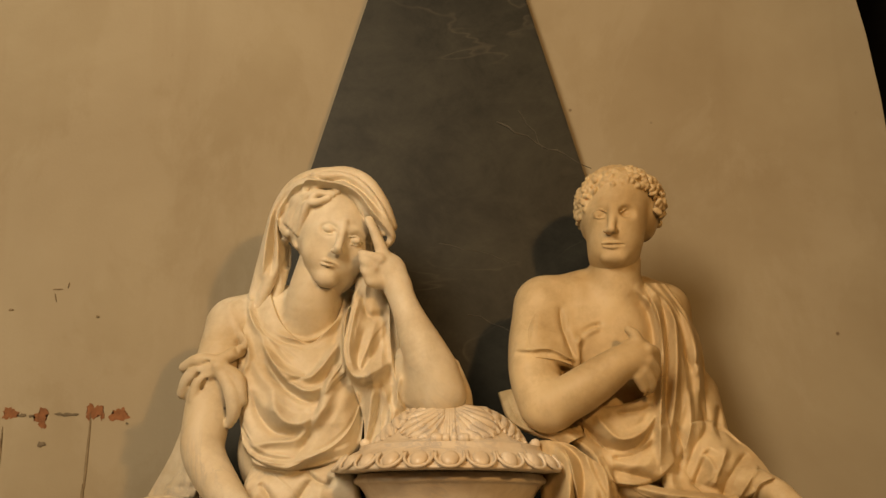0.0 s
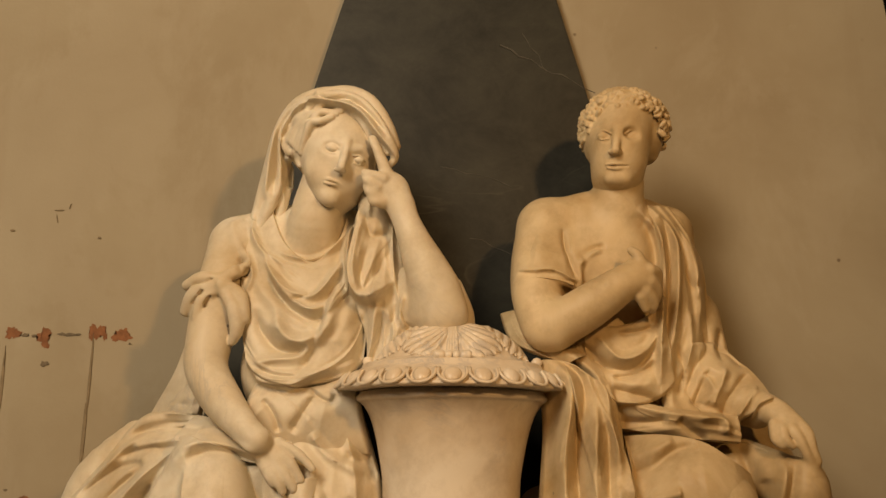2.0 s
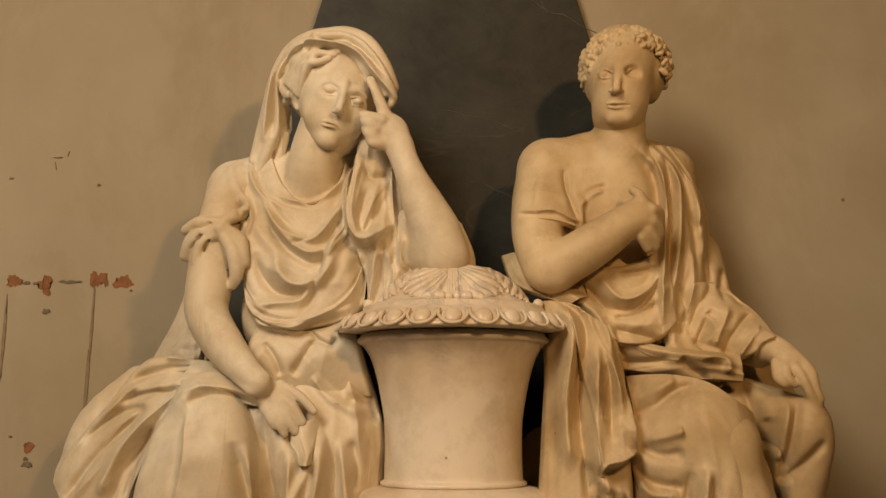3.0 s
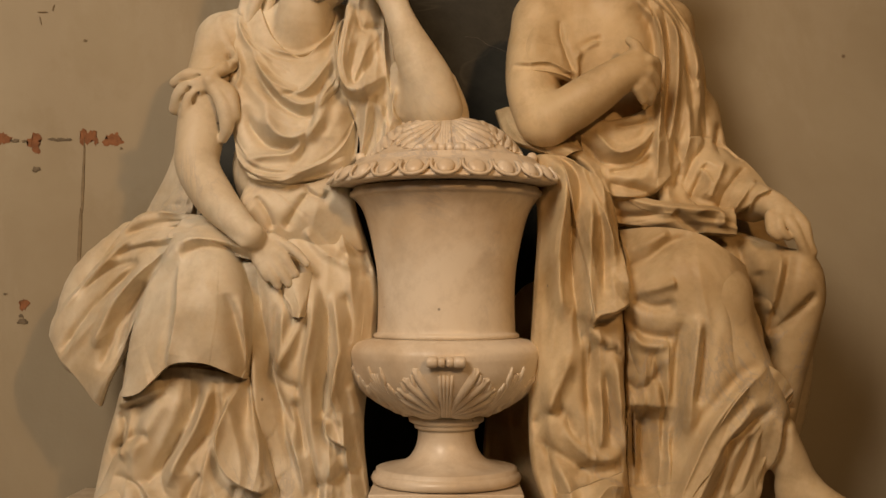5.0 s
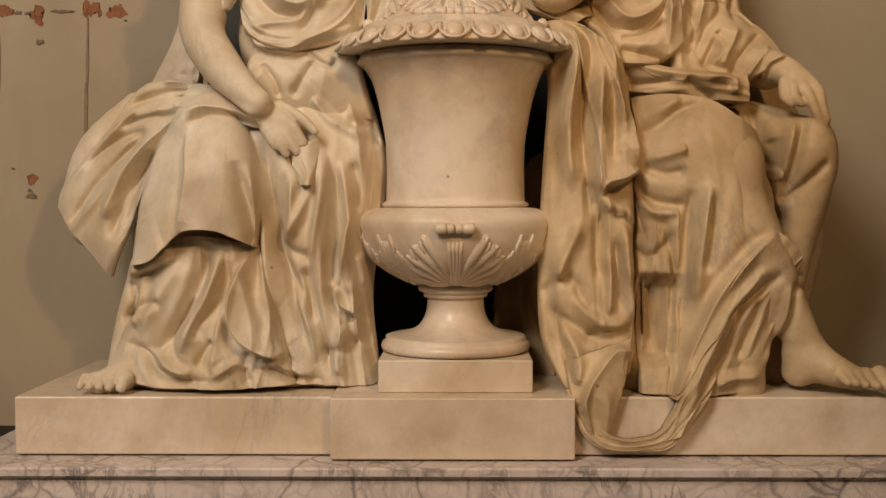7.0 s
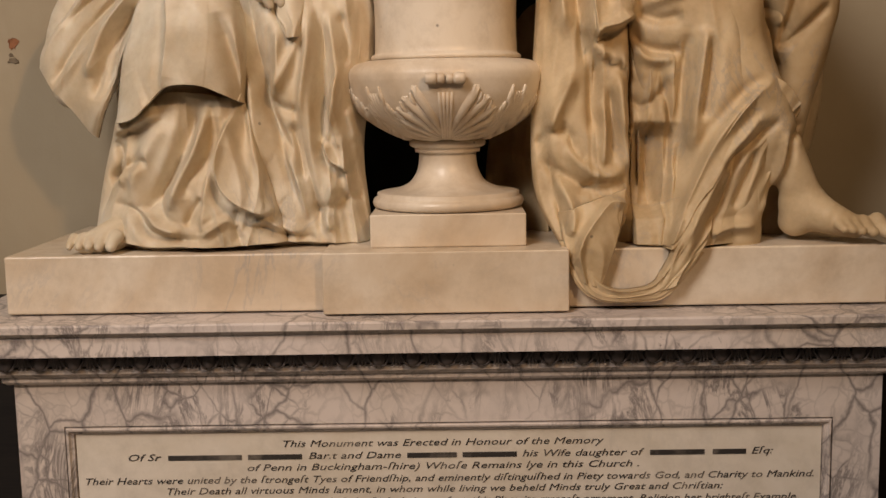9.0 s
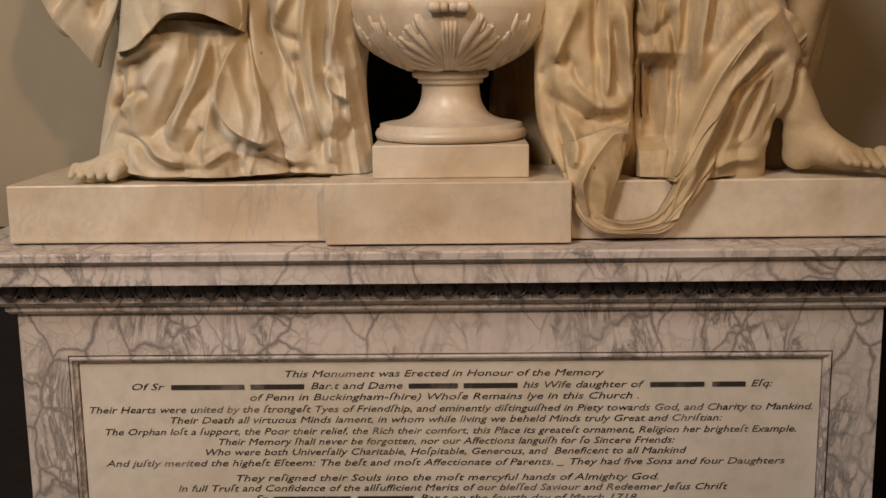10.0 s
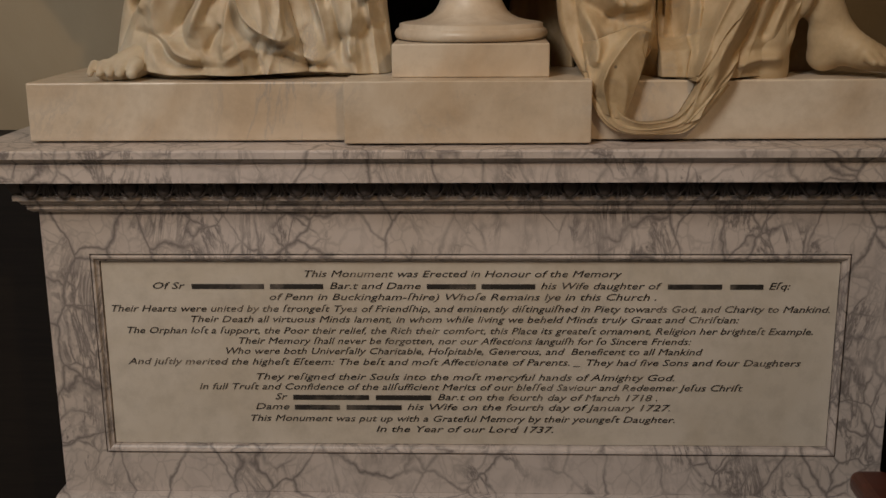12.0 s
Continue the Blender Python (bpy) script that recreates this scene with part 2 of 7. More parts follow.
# ---- the church round the monument ----
def setting():
    # floor, ceiling and side walls are out of view, added to close in the light
    floor = block("floor", (-4.2, -4.2, -0.2), (4.2, 0.9, 0.0), STONE, None, 0)
    tagged(floor, "unseen grey stone floor that closes the room", "floor", kind="structure")
    ceiling = block("ceiling", (-4.2, -4.2, 8.0), (4.2, 0.9, 8.2), ROOM_DARK, None, 0)
    tagged(ceiling, "unseen plain ceiling that closes the room", "ceiling", kind="structure")
    for name, lo, hi in (("wall_west", (-4.0, -4.2, 0), (-3.8, 0.9, 8)), ("wall_east", (4.0, -4.2, 0), (4.2, 0.9, 8))):
        tagged(block(name, lo, hi, ROOM_DARK, None, 0), "unseen plain wall that closes the room", "wall", kind="structure")
    # unseen rear wall; its high opening is added for the daylight lamp
    bm = bmesh.new()
    for lo, hi in (((-3.8, -4.2, 0), (-2.8, -4.0, 8)), ((-1.4, -4.2, 0), (4.0, -4.0, 8)), ((-2.8, -4.2, 0), (-1.4, -4.0, 3.3)), ((-2.8, -4.2, 5.9), (-1.4, -4.0, 8))):
        box(bm, lo, hi)
    tagged(part("wall_south", bm, ROOM_DARK), "unseen rear wall with an added high opening", "wall", kind="structure")
    # back wall behind the monument: its right edge leans in to an arch
    bm = bmesh.new()
    edge = [(1.308, 0.0), (1.308, 2.75)] + [(1.308 - 1.9 * (1 - math.cos(a)), 2.75 + 2.6 * math.sin(a)) for a in np.linspace(0.05, 1.25, 16)]
    left = [(-3.8, 0.0), (-3.8, 8.0), (edge[-1][0], 8.0)]
    outline = edge + left[::-1]
    front = [bm.verts.new((x, 0.655, z)) for x, z in outline]
    rear = [bm.verts.new((x, 0.9, z)) for x, z in outline]
    bm.faces.new(front)
    bm.faces.new(rear[::-1])
    for k in range(len(outline)):
        bm.faces.new((front[k - 1], front[k], rear[k], rear[k - 1]))
    bmesh.ops.recalc_face_normals(bm, faces=bm.faces[:])
    tagged(part("wall_north", bm, PLASTER), "stained cream plaster wall behind the monument", "wall", kind="structure")
    # space past the arch: its shade is put into the near-black colour
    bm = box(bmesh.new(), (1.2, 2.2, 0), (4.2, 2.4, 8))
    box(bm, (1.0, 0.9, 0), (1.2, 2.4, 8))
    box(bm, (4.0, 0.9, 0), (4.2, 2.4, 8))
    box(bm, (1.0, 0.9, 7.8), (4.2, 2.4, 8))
    tagged(part("wall_recess", bm, NEAR_BLACK), "recess beyond the arch, its shade painted near-black", "wall", kind="structure")
    # low near-black panelling added at both sides of the pedestal
    for name, x0, x1 in (("panelling_west", -3.8, -1.0), ("panelling_east", 0.985, 4.0)):
        p = block(name, (x0, 0.34, 0), (x1, 0.38, 0.98), NEAR_BLACK, None, 0.004)
        tagged(p, "low near-black panelling beside the pedestal", "panelling", kind="structure")
        tagged(block("rail", (x0, 0.325, 0.98), (x1, 0.65, 1.005), NEAR_BLACK, p, 0.004))


setting()


def pyramid():
    bm = bmesh.new()
    slope, top, low = 0.2905, 4.2, 1.06
    half = lambda z: (top - z) * slope
    f = [bm.verts.new(p) for p in ((-half(low) - 0.004, 0.6, low), (half(low) - 0.004, 0.6, low), (half(3.9) - 0.004, 0.6, 3.9), (-half(3.9) - 0.004, 0.6, 3.9))]
    r = [bm.verts.new((v.co.x, 0.653, v.co.z)) for v in f]
    bm.faces.new(f)
    bm.faces.new(r[::-1])
    for k in range(4):
        bm.faces.new((f[k - 1], f[k], r[k], r[k - 1]))
    bmesh.ops.recalc_face_normals(bm, faces=bm.faces[:])
    bmesh.ops.bevel(bm, geom=bm.edges[:], offset=0.004, segments=2, affect="EDGES")
    slab = part("obelisk_slab", bm, SLATE)
    # pale veins that cross the face
    rnd = random.Random(5)
    for x, z, dx, dz, n, w in ((0.14, 2.985, 0.27, -0.135, 9, 0.0028), (0.20, 3.02, 0.08, -0.11, 5, 0.0018), (-0.02, 2.62, 0.2, -0.05, 6, 0.0014), (0.05, 2.42, 0.25, -0.1, 7, 0.0014)):
        bm = bmesh.new()
        tube(bm, [(x + dx * k / n + rnd.uniform(-0.006, 0.006), 0.6, z + dz * k / n + rnd.uniform(-0.007, 0.007), w * rnd.uniform(0.35, 1.2)) for k in range(n + 1)], 6)
        part("vein", bm, VEIN, slab, "pale calcite vein")
    tagged(slab, "dark grey veined marble obelisk slab against the plaster wall", "slab")


pyramid()


def pedestal():
    p = empty("pedestal")
    tagged(p, "white marble pedestal with grey veins and an inscribed tablet", "pedestal")
    # body with a sunk field for the tablet
    bm = bmesh.new()
    x0, x1, z0, z1, y = -0.865, 0.857, 0.315, 0.805, 0.05
    for lo, hi in (((-0.971, y, 0.216), (x0, 0.6, 0.905)), ((x1, y, 0.216), (0.963, 0.6, 0.905)),
                   ((x0, y, 0.216), (x1, 0.6, z0)), ((x0, y, z1), (x1, 0.6, 0.905)), ((x0, 0.12, z0), (x1, 0.6, z1))):
        box(bm, lo, hi)
    bmesh.ops.remove_doubles(bm, verts=bm.verts[:], dist=1e-4)
    part("body", bm, VEINED, p)
    # frame round the tablet
    fr = [(0.0, 0.052), (0.0005, 0.062), (0.003, 0.062), (0.0038, 0.047), (0.006, 0.0445), (0.010, 0.0455), (0.0125, 0.052), (0.016, 0.055), (0.0185, 0.0555), (0.0192, 0.066), (0.022, 0.067)]
    bm = bmesh.new()
    rings = [[bm.verts.new(q) for q in ((x0 + i, d, z0 + i), (x1 - i, d, z0 + i), (x1 - i, d, z1 - i), (x0 + i, d, z1 - i))] for i, d in fr]
    for a, b in zip(rings, rings[1:]):
        for s in range(4):
            bm.faces.new((a[s], a[(s + 1) % 4], b[(s + 1) % 4], b[s]))
    bmesh.ops.recalc_face_normals(bm, faces=bm.faces[:])
    part("tablet_frame", bm, VEINED, p, "moulded marble frame round the tablet")
    tab = block("tablet", (x0 + 0.021, 0.062, z0 + 0.021), (x1 - 0.021, 0.125, z1 - 0.021), TABLET, p, 0, "cream marble tablet with a black carved inscription")
    # base
    moulding("base_moulding", [(0.0, 0.215), (0.02, 0.213), (0.026, 0.2), (0.03, 0.17), (0.05, 0.14), (0.055, 0.1), (0.055, 0.0)], 0.967, VEINED, p)
    # cornice, course by course
    moulding("lower_fillet", [(-0.002, 0.903), (0.012, 0.906), (0.022, 0.914), (0.022, 0.9245), (0.03, 0.927)], 0.967, VEINED, p)
    moulding("upper_fillet", [(0.03, 0.927), (0.036, 0.935), (0.044, 0.937), (0.044, 0.949), (0.03, 0.950)], 0.967, VEINED, p)
    moulding("egg_course", [(0.034, 0.9495), (0.044, 0.955), (0.05, 0.968), (0.052, 0.985), (0.05, 0.9875)], 0.967, SHADED_GRIMY, p, label="egg and dart course, coloured dark for shade and grime")
    moulding("corona", [(0.06, 0.9875), (0.10, 0.9875), (0.10, 1.027), (0.098, 1.031), (0.105, 1.036), (0.108, 1.041)], 0.967, VEINED, p)
    moulding("top_slab", [(0.112, 1.041), (0.12, 1.043), (0.121, 1.057), (0.117, 1.061), (0.0, 1.0625)], 0.967, VEINED, p)
    # eggs and darts
    bm = bmesh.new()
    bmesh.ops.create_uvsphere(bm, u_segments=10, v_segments=7, radius=1)
    for v in bm.verts:
        v.co = Vector((v.co.x * 0.019, v.co.y * 0.014, v.co.z * (0.020 if v.co.z < 0 else 0.016)))
    egg = part("egg", bm, SHADED_GRIMY, p, smooth=True)
    bm = bmesh.new()
    for s in (-1, 1):
        tube(bm, [(s * 0.0245, -0.004, 0.018, 0.003), (s * 0.0235, -0.006, 0.0, 0.003), (s * 0.014, -0.004, -0.017, 0.0025), (s * 0.004, 0.0, -0.021, 0.002)], 6)
    for s in (-1, 0, 1):
        tube(bm, [(0.0375 + s * 0.001, -0.006, 0.018, 0.002), (0.0375 + s * 0.004, -0.005, 0.0, 0.003), (0.0375 + s * 0.009, 0.0, -0.019, 0.0022)], 6)
    dart = part("dart", bm, SHADED_GRIMY, p, smooth=True)
    n = 27
    for k in range(n):
        x = -1.0 + 2.0 * (k + 0.5) / n
        for src in (egg, dart):
            o = src if k == 0 else src.copy()
            if k:
                scene.collection.objects.link(o)
            o.matrix_basis = Matrix.Translation((x, -0.001, 0.968)) @ Matrix.Rotation(radians(-14), 4, "X")
    inscription(tab)


def bar(bm, x0, x1, z, h=0.0135):
    box(bm, (x0, 0.0605, z), (x1, 0.0625, z + h))


def inscription(parent):
    """Black letters on the tablet; names stand as plain bars. Each piece: left edge and right edge as picture columns
    in the camera's view, and its text.
    """

    def at(u, z):
        """Sideways place on the tablet of picture column u, scaled by height to fit the camera's view."""
        return -0.007 + (u - 831) * (0.001276 + 0.000141 * (0.805 - z))

    def write(z, *pieces):
        bm = bmesh.new()
        for a, b, text in pieces:
            a, b = at(a, z), at(b, z)
            if not text:
                bar(bm, a, b, z, 0.0115)
                continue
            cu = bpy.data.curves.new("line", "FONT")
            cu.body, cu.size, cu.shear, cu.extrude = text, 0.0225, 0.28, 0.0008
            cu.resolution_u = 2
            ob = new("line", cu)
            bpy.context.view_layer.update()
            me = bpy.data.meshes.new_from_object(ob.evaluated_get(bpy.context.evaluated_depsgraph_get()))
            xs = [v.co.x for v in me.vertices]
            w0, w1 = min(xs), max(xs)
            me.transform(Matrix.Translation((a, 0.0615, z)) @ Matrix.Rotation(radians(90), 4, "X") @ Matrix.Diagonal(((b - a) / (w1 - w0), 1, 1, 1)) @ Matrix.Translation((-w0, 0, 0)))
            bm.from_mesh(me)
            bpy.data.objects.remove(ob)
        return part("inscription_line", bm, INK, parent)

    z0, step = 0.7475, 0.02615
    write(z0, (545, 1108, "This Monument was Erected in Honour of the Memory"))
    write(z0 - 0.0285, (272, 330, "Of Sr"), (342, 472, ""), (483, 578, ""), (590, 752, "Bar.t and Dame"), (763, 850, ""), (860, 955, ""),
          (965, 1178, "his Wife daughter of"), (1188, 1283, ""), (1297, 1355, ""), (1365, 1402, "E\u017fq:"))
    write(z0 - 0.0550, (482, 1168, "of Penn in Buckingham-\u017fhire) Who\u017fe Remains lye in this Church ."))
    write(z0 - 0.0835, (198, 1470, "Their Hearts were united by the \u017ftronge\u017ft Tyes of Friend\u017fhip, and eminently di\u017ftingui\u017fhed in Piety towards God, and Charity to Mankind."))
    write(z0 - 0.1090, (342, 1312, "Their Death all virtuous Minds lament, in whom while living we beheld Minds truly Great and Chri\u017ftian:"))
    write(z0 - 0.1365, (227, 1440, "The Orphan lo\u017ft a \u017fupport, the Poor their relief, the Rich their comfort, this Place its greate\u017ft ornament, Religion her brighte\u017ft Example."))
    write(z0 - 0.1615, (428, 1228, "Their Memory \u017fhall never be forgotten, nor our Affections langui\u017fh for \u017fo Sincere Friends:"))
    write(z0 - 0.1865, (405, 1248, "Who were both Univer\u017fally Charitable, Ho\u017fpitable, Generous, and  Beneficent to all Mankind"))
    write(z0 - 0.2130, (228, 1418, "And ju\u017ftly merited the highe\u017ft E\u017fteem: The be\u017ft and mo\u017ft Affectionate of Parents. _ They had five Sons and four Daughters"))
    write(z0 - 0.2500, (460, 1198, "They re\u017figned their Souls into the mo\u017ft mercyful han" "ds of Almighty God."))
    write(z0 - 0.2750, (357, 1317, "In full Tru\u017ft and Confidence of the all\u017fufficient Merits of our ble\u017f\u017fed Saviour and Redeemer Je\u017fus Chri\u017ft"))
    write(z0 - 0.3000, (493, 515, "Sr"), (525, 660, ""), (672, 770, ""), (782, 1168, "Bar.t on the fourth day of March 1718 ."))
    write(z0 - 0.3250, (458, 518, "Dame"), (528, 608, ""), (620, 718, ""), (728, 1190, "his Wife on the fourth day of January 1727."))
    write(z0 - 0.3545, (450, 1198, "This Monument was put up with a Grateful Memory by their younge\u017ft Daughter."))
    write(z0 - 0.3810, (673, 985, "In the Year of our Lord 1737."))


pedestal()


def plinths():
    tagged(block("plinth_left", (-0.966, 0.03, 1.0665), (-0.266, 0.6, 1.195), PLAIN, None, 0.004), "pale marble plinth under the veiled statue", "plinth")
    tagged(block("plinth_right", (0.266, 0.03, 1.0665), (0.958, 0.6, 1.195), PLAIN, None, 0.004), "pale marble plinth under the draped male statue", "plinth")
    tagged(block("plinth_centre", (-0.264, -0.017, 1.0665), (0.264, 0.6, 1.2), PLAIN, None, 0.003), "pale marble block under the urn, set slightly forward", "plinth")


plinths()


# ---- the urn ----
def on_curve(profile, s):
    """Point (r, z) at share s of a profile."""
    n = s * (len(profile) - 1)
    i = min(int(n), len(profile) - 2)
    return tuple(a + (b - a) * (n - i) for a, b in zip(profile[i], profile[i + 1]))


def bead(bm, profile, points, lift=0.0, seg=6):
    """A rounded bead that lies on a turned surface, along (angle in degrees, share of profile, radius)."""
    out = []
    for a, s, r in smoothed(points, 3):
        rad, z = on_curve(profile, max(0, min(1, s)))
        out.append(((rad + lift) * math.sin(radians(a)), -(rad + lift) * math.cos(radians(a)), z, max(r, 0.0012)))
    tube(bm, out, seg)


def acanthus(profile, flip=False, spread=38, n=6, scroll=True, fat=1.0):
    """One leaf in relief: stems, fanned lobes, eyelets and a curled tip."""
    g = (lambda s: 1 - s) if flip else (lambda s: s)
    bm = bmesh.new()
    for a in (-3.2, -1.1, 1.1, 3.2):
        bead(bm, profile, [(a * 1.6, g(0.02), 0.006), (a, g(0.4), 0.0055), (a * 1.1, g(0.86), 0.004)])
    for side in (-1, 1):
        for k in range(n):
            t = k / (n - 1)
            a0, s0 = 4 + 3 * t, 0.30 * (1 - t) + 0.02
            a1, s1 = spread * (0.5 + 0.5 * math.sin(1.9 * t)), 0.90 - 0.62 * t ** 1.2
            mid = (side * (a0 * 0.55 + a1 * 0.45), g(s0 + 0.58 * (s1 - s0)))
            bead(bm, profile, [(side * a0, g(s0), 0.005 * fat), (*mid, 0.0095 * fat), (side * (a0 * 0.15 + a1 * 0.85), g(s1 - 0.04), 0.010 * fat), (side * a1, g(s1 + 0.03), 0.004 * fat)], -0.005)
            # raised rib along the lobe and small tips at its end
            bead(bm, profile, [(side * a0, g(s0), 0.002), (*mid, 0.003), (side * a1, g(s1), 0.002)], 0.004 * fat)
            for d, e in ((0.86, -0.01), (1.06, -0.07)):
                bead(bm, profile, [(side * a1 * (d - 0.08), g(s1 - 0.1 + e), 0.003), (side * a1 * d, g(s1 - 0.03 + e), 0.005), (side * a1 * d * 1.02, g(s1 + e + 0.03), 0.0025)], 0.001)
    if scroll:
        rad, z = on_curve(profile, g(1.0) if not flip else g(0.93))
        for s, r, l in ((-0.35, 0.011, 0.008), (0.35, 0.011, 0.008), (-1.15, 0.0125, 0.013), (1.15, 0.0125, 0.013)):
            tube(bm, [(s * 0.026 - l, -rad - 0.011, z, r * 0.75), (s * 0.026 - l * 0.6, -rad - 0.011, z, r), (s * 0.026 + l * 0.6, -rad - 0.011, z, r), (s * 0.026 + l, -rad - 0.011, z, r * 0.75)], 10)
    return bm


def urn():
    u = empty("urn", Matrix.Translation((0.0065, 0.218, 0)))
    tagged(u, "cream marble urn with carved acanthus leaves between the statues", "urn")
    part("foot_block", box(bmesh.new(), (-0.1705, -0.17, 1.2005), (0.1705, 0.17, 1.273), 0.003), PLAIN, u, "square marble foot block")
    foot = [(0.16, 1.2733), (0.172, 1.277), (0.1755, 1.286), (0.172, 1.296), (0.166, 1.2995), (0.1645, 1.3005), (0.1645, 1.3085), (0.158, 1.3105),
            *smoothed([(0.156, 1.311), (0.12, 1.317), (0.093, 1.328), (0.079, 1.343), (0.069, 1.366), (0.0655, 1.3985)], 4),
            (0.0745, 1.4), (0.0755, 1.405), (0.0745, 1.4095), (0.08, 1.411), (0.087, 1.415), (0.0885, 1.4205), (0.087, 1.427), (0.08, 1.431), (0.07, 1.4335)]
    part("foot", lathe(foot), PLAIN, u, smooth=True)
    bowl = smoothed([(0.07, 1.432), (0.105, 1.440), (0.135, 1.452), (0.168, 1.472), (0.199, 1.4985), (0.218, 1.53), (0.2275, 1.565)], 5)
    shoulder = smoothed([(0.2275, 1.565), (0.2265, 1.582), (0.214, 1.597), (0.19, 1.606), (0.168, 1.609)], 4)
    part("bowl", lathe(bowl + shoulder[1:]), PLAIN, u, smooth=True)
    for turn, made in ((0, acanthus(bowl, spread=37, n=6, fat=1.25)), (45, acanthus(bowl, spread=11, n=4, scroll=False, fat=0.75))):
        leaf = part("acanthus_leaf", made, PLAIN, u, smooth=True)
        for k in range(4):
            o = leaf if k == 0 else leaf.copy()
            if k:
                scene.collection.objects.link(o)
            o.matrix_basis = Matrix.Rotation(radians(90 * k + turn), 4, "Z")
    body = [(0.165, 1.6085), (0.1705, 1.611), (0.1715, 1.6165), (0.168, 1.6205), (0.1635, 1.622),
            *smoothed([(0.162, 1.626), (0.1605, 1.70), (0.163, 1.76), (0.171, 1.81), (0.181, 1.858), (0.195, 1.902), (0.212, 1.929), (0.222, 1.936)], 5),
            (0.227, 1.938), (0.229, 1.943), (0.227, 1.949), (0.2215, 1.952), (0.2205, 1.957), (0.20, 1.962)]
    part("body", lathe(body), PLAIN, u, smooth=True)
    rim = [(0.20, 1.960), (0.264, 1.9605), (0.2705, 1.962), (0.272, 1.965), (0.27, 1.969), (0.263, 1.979), (0.25, 1.992), (0.232, 2.006), (0.216, 2.014), (0.215, 2.021), (0.211, 2.024),
           (0.198, 2.026)]
    dome = smoothed([(0.194, 2.028), (0.18, 2.034), (0.17, 2.046), (0.155, 2.068), (0.13, 2.089), (0.095, 2.106), (0.05, 2.117)], 5)
    lid = part("lid", lathe(rim + dome + [(0.02, 2.118)]), PLAIN, u, "domed lid with egg band and leaves", smooth=True)
    leaf = part("acanthus_leaf", acanthus(dome, flip=True, spread=46, n=6, fat=1.2), PLAIN, lid, smooth=True)
    for k in (1, 2, 3):
        o = leaf.copy()
        scene.collection.objects.link(o)
        o.matrix_basis = Matrix.Rotation(radians(90 * k), 4, "Z")
    # egg band
    bm = bmesh.new()
    bmesh.ops.create_uvsphere(bm, u_segments=12, v_segments=8, radius=1)
    for v in bm.verts:
        v.co = Vector((v.co.x * 0.0185, v.co.y * 0.009, v.co.z * (0.021 if v.co.z < 0 else 0.017)))
    tube(bm, [(0.029 * math.sin(a), -0.004, -0.027 * math.cos(a) + 0.001, 0.0036) for a in np.linspace(-2.0, 2.0, 13)], 6)
    egg = part("egg", bm, PLAIN, lid, smooth=True)
    for k in range(24):
        o = egg if k == 0 else egg.copy()
        if k:
            scene.collection.objects.link(o)
        o.matrix_basis = Matrix.Rotation(2 * math.pi * k / 24, 4, "Z") @ Matrix.Translation((0, -0.258, 1.985)) @ Matrix.Rotation(radians(-40), 4, "X") @ Matrix.Diagonal((1.1, 1.2, 1.15, 1))


urn()


